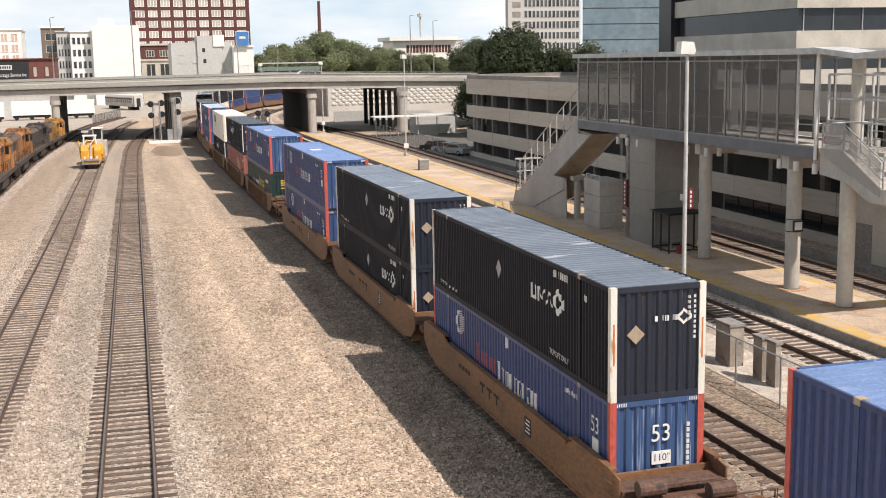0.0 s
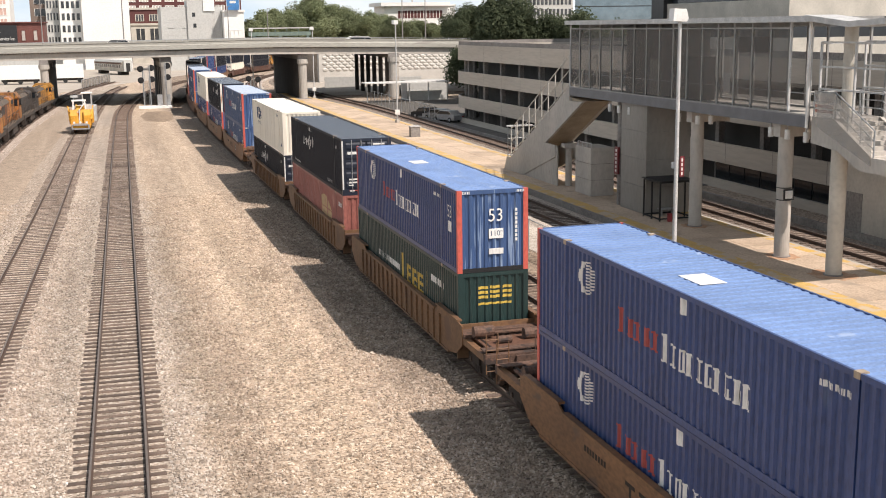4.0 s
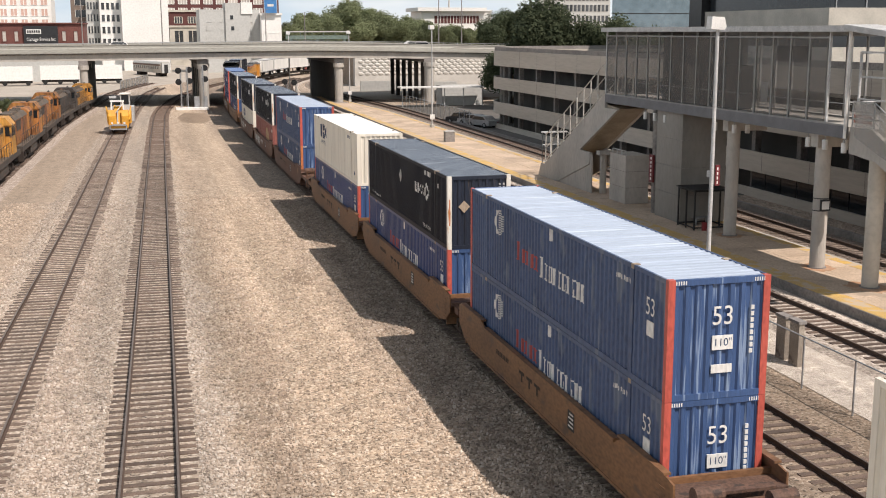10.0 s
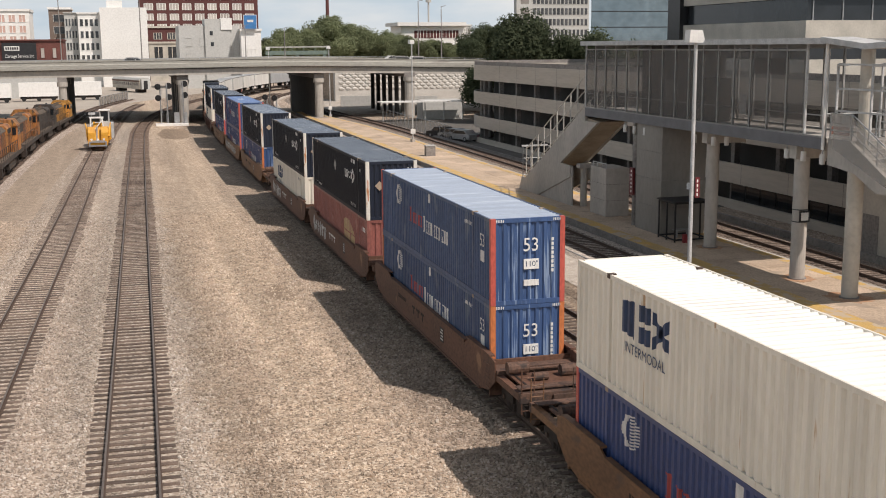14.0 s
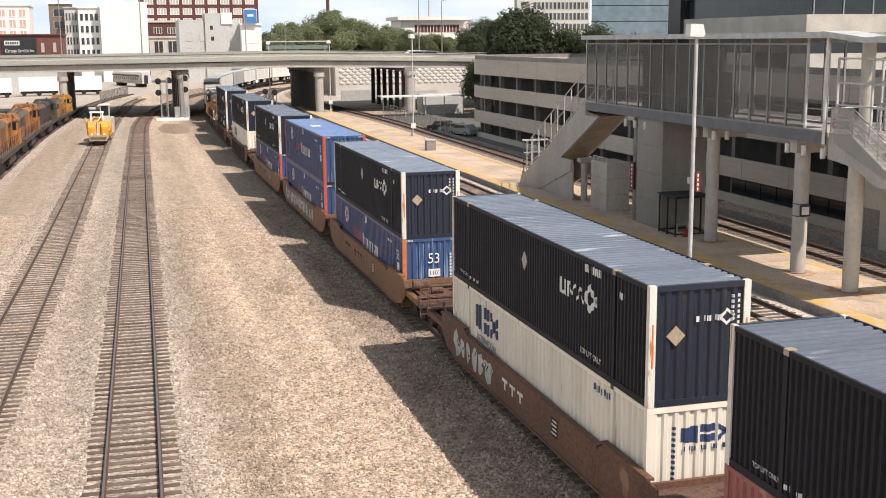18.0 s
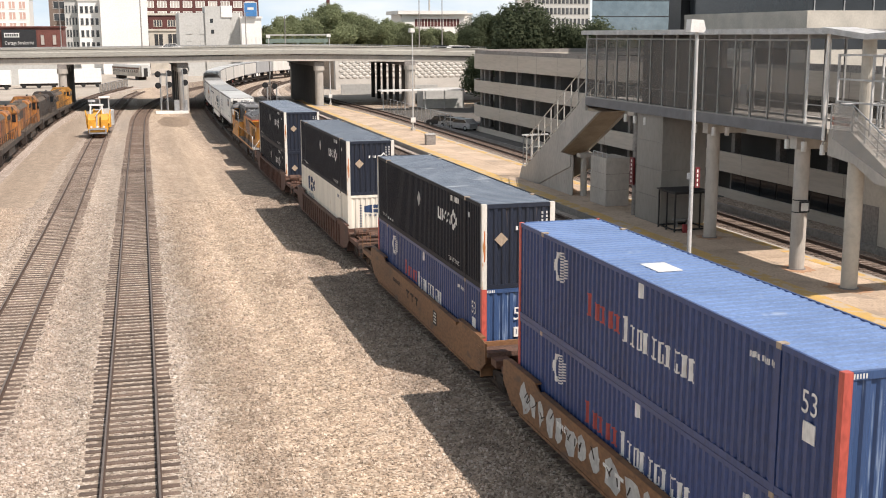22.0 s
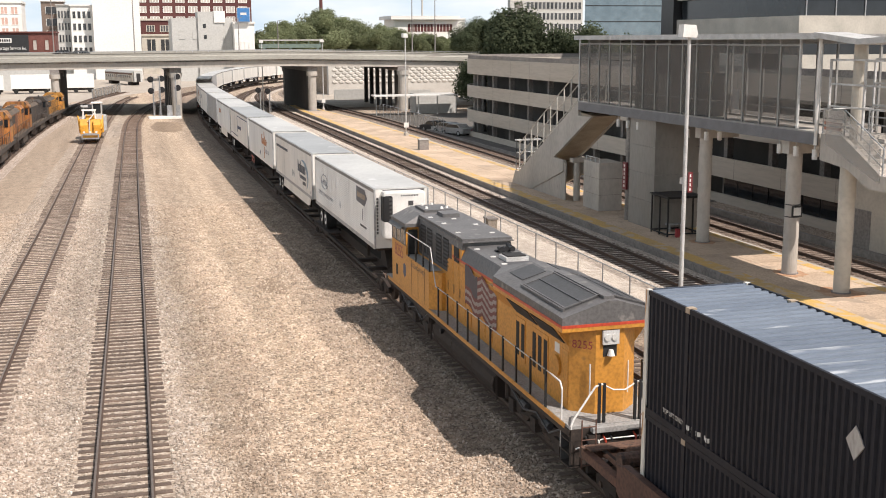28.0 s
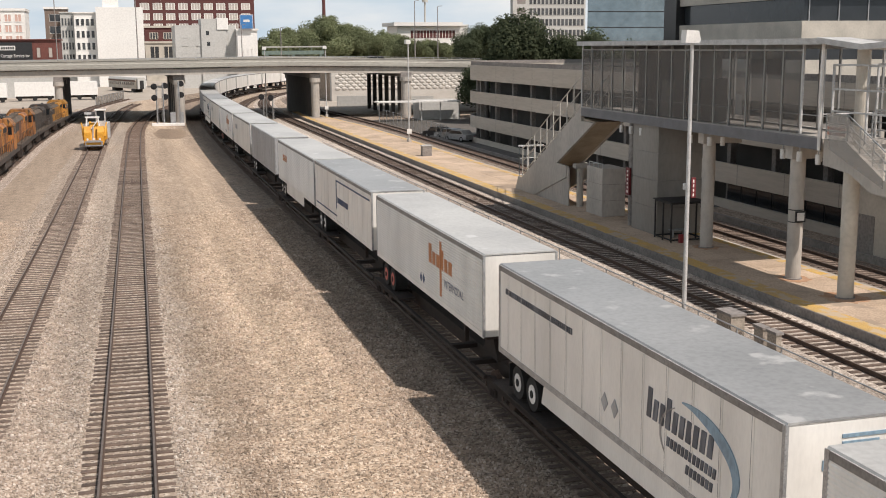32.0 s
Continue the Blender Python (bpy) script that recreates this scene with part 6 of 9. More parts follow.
sheet("paved_street", [(-70, 203), (-12, 203), (-8, 240), (6, 275), (24, 320), (40, 352), (40, 460), (-70, 460)], -0.27, M_PALE, "sunlit pale concrete street and truck lot", "street")
sheet("parking_lot", [(34, 202), (90, 202), (140, 300), (60, 300), (42, 260)], -0.27, M_PALE, "pale paved lot beyond the overpass", "parking lot")
sheet("side_lot", [(37.9, 75), (43, 75), (43, 135), (60, 150), (60, 184), (40.2, 184), (39.8, 150)], -0.26, M_ASPHALT, "asphalt lot between the tracks and the garage", "parking lot")
M_BROWNPATCH = gravel("brown_dirt_and_hollow_shade", ((0.2, 0.145, 0.1), (0.3, 0.225, 0.16), (0.36, 0.275, 0.2)), 24, 0.1)
sheet("dirt_patch", [(5.9, 176), (8.8, 175), (9.3, 168), (8.6, 158), (7.2, 155), (5.0, 158), (4.6, 166)], -0.288, M_BROWNPATCH, "brown packed dirt patch before the signals", "dirt")


def loose_stones():
    """Crushed stones lying on the gravel where it is seen from near, joined into one scatter."""
    gen = np.random.default_rng(31)
    n = 105000
    y = 23 + 62 * gen.random(n) ** 1.35
    x = gen.uniform(-9.8, 11.3, n)
    keep, z = np.ones(n, bool), np.full(n, -0.3)
    for line in (CENTRE, LEFT, MAIN):
        d = np.abs(x - np.interp(y, line.p[:, 1], line.p[:, 0]))
        keep &= d > 1.33
        z = np.maximum(z, np.interp(d, [1.5, 2.5], [-0.195, -0.32]))
    # fewer stones on the sandy strip
    keep &= gen.random(n) < np.interp(x, [3.6, 4.6, 7.4, 8.6], [1.0, 0.5, 0.5, 1.0])
    x, y, z = x[keep], y[keep], z[keep]
    n = len(x)
    size = gen.uniform(0.028, 0.062, n) * (1 + 0.5 * (gen.random(n) > 0.96))
    shape = np.array([(1, 0, 0), (-1, 0, 0), (0, 1, 0), (0, -1, 0), (0, 0, 1), (0, 0, -1)], float)
    axes = gen.normal(size=(n, 3, 3))
    axes, _ = np.linalg.qr(axes)
    stretch = gen.uniform(0.6, 1.35, (n, 1, 3))
    pts = np.einsum("kj,nji->nki", shape, axes) * stretch * size[:, None, None]
    pts += np.stack([x, y, z + size * 0.3], 1)[:, None, :]
    tri = np.array([(0, 2, 4), (2, 1, 4), (1, 3, 4), (3, 0, 4), (2, 0, 5), (1, 2, 5), (3, 1, 5), (0, 3, 5)])
    faces = (tri[None] + 6 * np.arange(n)[:, None, None]).reshape(-1, 3)
    me = bpy.data.meshes.new("loose_stones")
    me.from_pydata(pts.reshape(-1, 3).tolist(), [], faces.tolist())
    me.materials.append(M_STONE)
    return tagged(new("loose_stones", me), "loose tan and grey crushed stones lying on the gravel", "stones", "", "stuff")


M_STONE = gravel("loose_stone", ((0.24, 0.193, 0.153), (0.41, 0.33, 0.262), (0.495, 0.405, 0.325), (0.55, 0.46, 0.38), (0.69, 0.61, 0.53)), 13, 0.12, LANES, True)
loose_stones()
# Flat brown sheet; paints the shade of a shallow hollow that isn't modelled.
sheet("worn_patch", [(6.6, 53.6), (7.3, 53.2), (7.9, 54.3), (7.7, 55.9), (7.1, 57.2), (6.5, 56.2), (6.3, 54.8)], -0.289, M_BROWNPATCH, "small flat brown patch painted as the shade of a hollow", "dirt")
railway("main", MAIN, -20, 420, 30, 30, "wooden-tie railway track under the freight train")
railway("centre", CENTRE, 18, 330, 26, 115, "weathered wooden-tie railway track with rusty rails")
railway("siding", LEFT, 24, 255, 36, 108, "weathered little-used siding track")
railway("second", SECOND, 14, 300, 20, 48, "wooden-tie railway track beside the train")
railway("platform", EAST, 18, 330, 30, 92, "railway track beside the station platform")
railway("far_platform", FAR_EAST, 18, 300, 40, 75, "railway track behind the station platform")
railway("yard", YARD, 4, 240, 60, 60, "yard track with stored locomotives")

# ---- station platform ----
NEAR_EDGE = [(28.75, 10), (28.75, 60), (28.9, 100), (29.3, 150), (29.6, 186), (30.2, 205)]
FAR_EDGE = [(34.4, 10), (34.4, 60), (34.7, 100), (35.1, 135), (35.0, 165), (33.4, 192), (31.6, 205)]
platform = setting("platform", P(NEAR_EDGE + FAR_EDGE[::-1], "z", -0.45, 0.17), M_CONC_D, "concrete station platform with yellow edges", "platform")


def strip_between(line, a, b, z0, z1):
    bm = bmesh.new()
    sweep(bm, [(x, y, 0) for x, y in line], [(a, z0), (b, z0), (b, z1), (a, z1)])
    return bm


part("yellow_strip", strip_between(NEAR_EDGE, 0.02, 0.95, 0.168, 0.205), M_YELLOW, platform, "worn yellow tactile strip")
part("yellow_strip", strip_between(FAR_EDGE, -0.72, -0.14, 0.168, 0.205), M_YELLOW, platform, "worn yellow tactile strip")
part("edge_coping", strip_between(NEAR_EDGE, -0.05, 0.02, 0.0, 0.19), M_CONC_D, platform)
part("edge_coping", strip_between(FAR_EDGE, -0.14, 0.05, 0.0, 0.2), M_CONC, platform)
rng = random.Random(3)
y = 24.0
while y < 186:
    xa, xb = float(np.interp(y, [p[1] for p in NEAR_EDGE], [p[0] for p in NEAR_EDGE])) + 0.95, float(np.interp(y, [p[1] for p in FAR_EDGE][:5] + [192, 205], [p[0] for p in FAR_EDGE])) - 0.72
    for k in range(2):
        w = (xb - xa) / 2
        piece("slab", mesh_of("slab", B((xa + k * w + 0.01, xa + (k + 1) * w - 0.01, y + 0.01, y + 2.99, 0.1, 0.2 + rng.uniform(-0.004, 0.004))), M_PLAT), platform, Matrix())
    y += 3.0

# ---- elevated walkway of the station ----
M_MESH = bpy.data.materials.new("perforated_steel_screen")
M_MESH.use_nodes = True
nt = M_MESH.node_tree
nt.nodes["Principled BSDF"].inputs["Base Color"].default_value = (0.15, 0.135, 0.12, 1)
nt.nodes["Principled BSDF"].inputs["Metallic"].default_value = 0.3
nt.nodes["Principled BSDF"].inputs["Roughness"].default_value = 0.55
mx, tp = nt.nodes.new("ShaderNodeMixShader"), nt.nodes.new("ShaderNodeBsdfTransparent")
mx.inputs["Fac"].default_value = 0.6
nt.links.new(nt.nodes["Principled BSDF"].outputs["BSDF"], mx.inputs[1])
nt.links.new(tp.outputs["BSDF"], mx.inputs[2])
nt.links.new(mx.outputs["Shader"], nt.nodes["Material Output"].inputs["Surface"])
M_BARRIER = mat("faded_barrier_paint", (0.5, 0.16, 0.1), 0.6, 0, (0.6, 0.5, 0.45), 3.0, 0.3, 12, 0.0)
# Stained concrete, its base tone lowered for the shade on the tower.
M_TOWERCONC = mat("shade_toned_stained_concrete", (0.285, 0.266, 0.24), 0.88, 0, (0.225, 0.208, 0.188), 0.4, 0.12, 5, 0.05, (0.22, 0.195, 0.17), 0.66, 0, (1, 1, 0.4))
M_PALEMESH = M_MESH.copy()
M_PALEMESH.name = "pale_perforated_screen"
M_PALEMESH.node_tree.nodes["Principled BSDF"].inputs["Base Color"].default_value = (0.5, 0.47, 0.43, 1)
M_BEAM = mat("grey_painted_steel", (0.17, 0.172, 0.185), 0.5, 0.1, scale=1.5, bump=0.04)
M_POSTSTEEL = mat("dull_grey_post_paint", (0.34, 0.335, 0.32), 0.5, 0.1, scale=2, bump=0.04)
M_SIGNBLACK = mat("dark_display", (0.03, 0.03, 0.032), 0.35, scale=2, bump=0)
# Tan tint paints the sun's bounce onto the stair's underside.
M_SOFFIT = mat("bounce_lit_soffit", (0.45, 0.37, 0.27), 0.85, scale=1)

M_LIFT = mat("dark_lift_cladding", (0.1, 0.092, 0.085), 0.7, 0, (0.075, 0.07, 0.065), 0.6, 0.25, 6, 0.03)
SX0, SX1, SY0, SY1, SZ0, SZ1, SZR = 31.0, 34.3, 45.35, 73.4, 6.87, 7.42, 11.72
skywalk = thing("skywalk", pose(0, 0, 0), "enclosed elevated station walkway with grey perforated screens and a flat roof", "walkway")
part("floor_slab", B((SX0 + 0.1, SX1 - 0.1, SY0, SY1, SZ0 + 0.1, SZ1 - 0.02)), M_CONC, skywalk, "concrete floor slab")
# Added out of sight; keeps the sun off the tower and part of the platform.
part("shade_deck", B((SX1, SX1 + 2.9, 48.9, SY1, SZ0 + 0.1, SZ1 - 0.02)), M_CONC, skywalk, "unseen deck added behind the walkway to shade tower and platform")
for x in (SX0, SX1 - 0.14):
    part("edge_beam", B((x, x + 0.14, SY0, SY1, SZ0, SZ1)), M_BEAM, skywalk, "grey steel edge beam")
for x in (SX0 - 0.02, SX1 - 0.1):
    part("edge_flange", B((x, x + 0.12, SY0, SY1, SZ1, SZ1 + 0.07)), M_POSTSTEEL, skywalk)
part("roof", B((SX0 - 0.35, SX1 + 0.35, SY0 - 0.3, SY1 + 0.02, SZR, SZR + 0.2)), M_POSTSTEEL, skywalk, "flat grey metal roof")
part("roof_fascia", B((SX0 - 0.38, SX0 - 0.32, SY0 - 0.33, SY1 + 0.05, SZR - 0.04, SZR + 0.24)), M_GREYPAINT, skywalk, "pale roof edge")
n_bay = 17
for k in range(n_bay + 1):
    y = SY0 + (SY1 - SY0) * k / n_bay
    for x in (SX0 + 0.02, SX1 - 0.12):
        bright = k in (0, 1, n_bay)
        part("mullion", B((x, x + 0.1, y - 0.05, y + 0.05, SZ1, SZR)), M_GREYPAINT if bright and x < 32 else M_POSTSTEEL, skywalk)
    if k < n_bay:
        y1 = SY0 + (SY1 - SY0) * (k + 1) / n_bay
        if k > 0:
            part("screen", B((SX0 + 0.05, SX0 + 0.07, y + 0.05, y1 - 0.05, SZ1 + 0.1, SZR - 0.35)), M_MESH, skywalk, "perforated grey steel screen")
            part("transom", B((SX0 + 0.03, SX0 + 0.1, y, y1, SZR - 0.35, SZR - 0.27)), M_POSTSTEEL, skywalk)
        part("screen", B((SX1 - 0.07, SX1 - 0.05, y + 0.05, y1 - 0.05, SZ1 + 0.1, SZ1 + 1.15)), M_MESH, skywalk, "perforated grey steel screen")
        part("handrail", T(((SX0 + 0.25, y, SZ1 + 1.0), (SX0 + 0.25, y1, SZ1 + 1.0), 0.025, 6)), M_STEEL, skywalk)
    if k % 2 == 0:
        part("roof_beam", B((SX0, SX1, y - 0.06, y + 0.06, SZR - 0.25, SZR)), M_POSTSTEEL, skywalk)
part("lift_shaft", B((SX0 + 0.9, SX1 - 0.2, 59.8, 66.3, SZ1, SZR)), M_LIFT, skywalk, "dark lift housing inside the walkway")
part("lift_door", B((SX0 + 0.87, SX0 + 0.9, 61.4, 63.0, SZ1, SZ1 + 2.2)), M_TOWERCONC, skywalk, "pale lift door")
part("machine_cabinet", B((SX0 + 1.2, SX0 + 2.0, 57.2, 59.0, SZ1, SZ1 + 2.4)), M_LIFT, skywalk, "dark cabinet beside the lift")
part("display_board", B((32.2, 32.4, 50.67, 53.53, 10.17, 10.97)), M_SIGNBLACK, skywalk, "dark hanging display board")
part("notice", B((31.12, 31.15, 52.44, 53.09, 8.10, 9.13)), M_WHITE, skywalk, "white notice panel")
part("end_post", T(((SX0 - 0.05, SY0 - 0.05, SZ0), (SX0 - 0.05, SY0 - 0.05, SZR + 0.05), 0.075, 10)), M_WHITE, skywalk, "white corner post")
bm = bmesh.new()
for x in (SX0, SX0 + 1.1, SX0 + 2.2, SX1 - 0.1):
    tube(bm, (x, SY0 - 0.02, SZ1), (x, SY0 - 0.02, SZ1 + 1.1), 0.03, 6)
tube(bm, (SX0, SY0 - 0.02, SZ1 + 1.1), (SX1, SY0 - 0.02, SZ1 + 1.1), 0.03, 6)
part("end_railing", bm, M_GREYPAINT, skywalk, "pale grey railing")
# canopy and upper stair hall beyond the walkway's near end
part("canopy", P([(45.2, 11.75), (42.0, 11.45), (36.0, 11.75), (36.0, 12.0), (42.0, 11.7), (45.2, 12.0)], "x", SX0 - 0.5, SX0 + 1.2), M_GREYPAINT, skywalk, "folded pale canopy roof")
for y in (43.9, 41.6, 39.2):
    part("canopy_post", B((34.0, 34.12, y - 0.06, y + 0.06, 7.3, 11.6)), M_POSTSTEEL, skywalk)


def railing(parent, a, b, h, n, material, rails=(1.0, 0.62, 0.3), r=0.03):
    """A sloped or level railing with n bays, each post a part."""
    a, b = Vector(a), Vector(b)
    for k in range(n + 1):
        p = a.lerp(b, k / n)
        part("railing_post", T((p, p + Vector((0, 0, h)), r * 1.3, 6)), material, parent)
    for f in rails:
        part("rail", T((a + Vector((0, 0, h * f)), b + Vector((0, 0, h * f)), r, 6)), material, parent)


M_RAILCREAM = mat("pale_railing_paint", (0.6, 0.57, 0.51), 0.5, 0.1, scale=2, bump=0.03)
stair = thing("staircase", pose(0, 0, 0), "concrete staircase with tall grey steel railings up to the walkway", "staircase")
for x in (31.0, 33.05):
    part("stringer", P([(86.9, 0.2), (86.3, 1.25), (85.5, 1.25), (73.4, 7.42), (73.4, 6.5), (71.2, 6.5), (77.9, 3.15), (76.0, 3.1), (76.0, 2.3), (82.6, 0.2)], "x", x, x + 0.2), M_CONC, stair, "board-marked concrete stringer")
part("soffit", P([(79.3, 2.75), (77.9, 3.2), (71.2, 6.55), (73.4, 6.7)], "x", 31.2, 33.05), M_SOFFIT, stair)
rise = (7.3 - 1.0) / 36
for k in range(36):
    y0 = 85.5 - k * (85.5 - 73.4) / 36
    part("tread", B((31.2, 33.05, y0 - 0.36, y0, 1.0 + k * rise, 1.0 + (k + 1) * rise)), M_CONC, stair)
part("landing", B((31.2, 33.05, 85.5, 86.3, 0.2, 1.2)), M_CONC, stair)
part("base_wall", P([(85.5, 0.2), (85.5, 1.0), (80.4, 3.3), (80.4, 0.2)], "x", 31.2, 33.05), M_CONC, stair)
part("spandrel_wall", P([(82.4, 0.2), (75.8, 0.2), (75.8, 2.95), (79.7, 2.95)], "x", 31.08, 31.19), M_CONC, stair, "paler recessed wall below the stringer")
part("support_column", T(((31.85, 75.45, 0.2), (31.85, 75.45, 3.0), 0.24, 14)), M_CONC, stair)
part("column_cap", B((31.4, 33.1, 75.1, 75.75, 3.0, 3.3)), M_CONC, stair)
for x in (31.1, 33.15):
    railing(stair, (x, 85.5, 1.25), (x, 73.6, 7.35), 2.3, 9, M_RAILCREAM, (1.0, 0.55, 0.12), 0.04)
    railing(stair, (x, 86.3, 1.25), (x, 85.5, 1.25), 2.45, 1, M_GREYPAINT, (1.0, 0.6, 0.05))
railing(stair, (31.1, 86.3, 1.25), (33.15, 86.3, 1.25), 2.45, 3, M_GREYPAINT, (1.0, 0.6, 0.05))
part("end_plate", B((31.0, 33.2, 86.2, 86.4, 3.66, 3.78)), M_GREYPAINT, stair)

stair2 = thing("staircase", pose(0, 0, 0), "short grey concrete stair flight at the walkway's open end", "staircase")
for x in (31.15, 33.6):
    part("stringer", P([(45.2, 7.42), (43.6, 7.42), (40.8, 5.95), (39.6, 5.95), (39.6, 5.3), (41.6, 5.3), (43.2, 6.0), (45.2, 6.2)], "x", x, x + 0.2), M_CONC, stair2, "grey painted stringer")
for k in range(8):
    y0 = 43.6 - k * 0.345
    part("tread", B((31.35, 33.6, y0 - 0.345, y0, 7.1 - (k + 1) * 0.182, 7.25 - k * 0.182)), M_CONC, stair2)
part("landing", B((31.35, 33.6, 43.6, 45.3, 7.1, 7.4)), M_CONC, stair2)
part("lower_landing", B((31.35, 40.4, 39.6, 40.85, 5.55, 5.8)), M_CONC, stair2, "landing bridging to the garage block")
# pale steel frame of the upper stair enclosure
for y in (44.9, 42.4, 40.0):
    for x in (31.25, 33.6):
        part("enclosure_post", B((x, x + 0.09, y - 0.045, y + 0.045, 7.3, 10.8)), M_GREYPAINT, stair2, "pale grey steel post")
for z in (8.65, 9.65, 10.74):
    for x in (31.25, 33.6):
        part("enclosure_rail", B((x + 0.01, x + 0.08, 40.05, 44.85, z, z + 0.08)), M_GREYPAINT, stair2)
for y in (44.9, 42.4):
    part("enclosure_tie", B((31.35, 33.59, y - 0.04, y + 0.04, 10.7, 10.78)), M_GREYPAINT, stair2)
part("stair_panel", P([(44.8, 7.0), (44.8, 8.5), (43.5, 8.5), (40.8, 7.1), (40.8, 5.6)], "x", 31.1, 31.13), M_PALEMESH, stair2, "pale perforated stair side panel")
for x in (31.25, 33.7):
    railing(stair2, (x, 43.6, 7.42), (x, 40.8, 5.95), 1.15, 3, M_STEEL)
    railing(stair2, (x, 45.2, 7.42), (x, 43.6, 7.42), 1.15, 1, M_STEEL)
part("screen", B((31.22, 31.24, 43.6, 45.2, 7.42, 8.6)), M_PALEMESH, stair2)
for z in (7.62, 7.86):
    part("barrier_board", B((31.17, 31.2, 43.7, 45.0, z, z + 0.13)), M_BARRIER, stair2, "faded red and white barrier board")


def lit_column(x, y, r, z1, label, bright):
    col = thing("column", pose(x, y, 0.2), label, "column", "walkway columns")
    # bright swaps in a paler material for the shaft that stands in sun.
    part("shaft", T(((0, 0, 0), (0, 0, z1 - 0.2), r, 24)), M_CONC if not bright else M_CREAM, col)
    part("base_ring", T(((0, 0, 0), (0, 0, 0.06), r + 0.08, 24)), M_CONC_D, col)
    return col


c1 = lit_column(31.87, 48.25, 0.37, 6.3, "round concrete column with a small sign", False)
part("column_sign", B((-0.3, 0.26, -0.46, -0.4, 2.9, 3.45)), M_SIGNBLACK, c1)
part("sign_face", B((-0.22, 0.18, -0.475, -0.46, 2.98, 3.37)), M_WHITE, c1, "white sign face")
for z in (2.86, 3.46):
    part("sign_strap", T(((0, 0, z), (0, 0, z + 0.05), 0.385, 24)), M_SIGNBLACK, c1, "black strap round the column")
c2 = lit_column(31.68, 43.72, 0.37, 6.7, "tall round concrete column toned pale for the sun on it", True)
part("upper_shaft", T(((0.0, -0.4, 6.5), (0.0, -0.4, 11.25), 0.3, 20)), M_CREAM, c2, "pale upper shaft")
c3 = lit_column(32.16, 57.5, 0.36, 6.3, "round grey concrete walkway column", False)
M_RUSTSTAIN = mat("rust_stain_on_concrete", (0.4, 0.22, 0.12), 0.9, 0, (0.5, 0.34, 0.23), 1.8, 0.3, 12, 0.05)
for cx, cy, r in ((31.87, 48.25, 0.85), (31.68, 43.72, 1.05), (32.16, 57.5, 0.75)):
    srng = random.Random(int(cy))
    ring = [(cx + math.cos(a * 0.3142) * r * srng.uniform(0.75, 1.15), cy + math.sin(a * 0.3142) * r * srng.uniform(0.8, 1.3)) for a in range(20)]
    part("rust_stain", P(ring, "z", 0.196, 0.209), M_RUSTSTAIN, platform, "rust stain round a column foot")
for c, y in ((c1, 0), (c3, 0)):
    part("cap_beam", B((-0.55, 1.9, -0.3, 0.3, 6.0, 6.75)), M_CONC, c)
for x, y in ((31.4, 48.9), (31.35, 47.4), (32.2, 47.0), (31.5, 58.5), (31.6, 56.5), (32.3, 56.3), (31.3, 64.5), (31.3, 66.0), (31.3, 67.4), (31.3, 45.8)):
    lf = thing("hanging_light", pose(x, y, 6.3), "small white cylindrical downlight under the walkway", "lamp", "walkway downlights")
    part("stem", T(((0, 0, 0.3), (0, 0, 0.7), 0.03, 6)), M_STEEL, lf)
    part("shade", T(((0, 0, -0.15), (0, 0, 0.32), 0.13, 12)), M_WHITE, lf)

M_DARKRED = mat("dark_red_sign_paint", (0.16, 0.02, 0.025), 0.5, 0, (0.12, 0.018, 0.02), 1, 0.2, 10, 0.0)
tower = thing("lift_tower", pose(0, 0, 0.2), "board-marked concrete lift tower under the walkway", "tower")
for k in range(4):
    part("concrete_lift", B((31.25, 34.2, 62.0, 65.5, k * 1.68 + 0.02, k * 1.68 + 1.66)), M_TOWERCONC, tower)
part("core", B((31.28, 34.17, 62.03, 65.47, 0, 6.68)), M_CONC_D, tower)
part("side_pilaster", T(((31.62, 66.3, 0), (31.62, 66.3, 6.68), 0.24, 16)), M_CONC_D, tower, "slim dark round column")
sg = thing("vertical_sign", pose(31.38, 66.3, 2.2), "dark red vertical sign board with white marks", "sign")
part("board", B((-0.1, 0.03, -0.26, 0.26, 0, 1.75)), M_DARKRED, sg)
for k in range(6):
    part("mark", B((-0.112, -0.1, -0.08, 0.08, 0.15 + k * 0.26, 0.3 + k * 0.26)), M_SIGNW, sg)
blk = thing("equipment_block", pose(0, 0, 0.2), "concrete equipment enclosure with open top", "enclosure")
for k in range(3):
    part("concrete_lift", B((31.2, 32.9, 70.05, 72.7, k * 1.1 + 0.015, k * 1.1 + 1.085)), M_CONC, blk)
part("core", B((31.23, 32.87, 70.08, 72.67, 0, 3.28)), M_CONC_D, blk)
railing(blk, (31.3, 70.2, 3.28), (31.3, 72.5, 3.28), 0.3, 3, M_GREYPAINT, (1.0,))
sh = thing("shelter_frame", pose(30.95, 59.5, 0.2), "black steel framed shelter with glass panels", "shelter")
for x in (0, 2.2):
    for y in (0, 1.05, 2.1):
        part("post", B((x - 0.04, x + 0.04, y - 0.04, y + 0.04, 0, 2.3)), M_BLACK, sh)
for z in (0.1, 2.26):
    for x in (0, 2.2):
        part("rail", B((x - 0.04, x + 0.04, 0.04, 2.06, z, z + 0.08)), M_BLACK, sh)
    for y in (0, 2.1):
        part("rail", B((0.04, 2.16, y - 0.04, y + 0.04, z, z + 0.08)), M_BLACK, sh)
part("roof", B((-0.12, 2.32, -0.12, 2.22, 2.34, 2.4)), M_BLACK, sh)
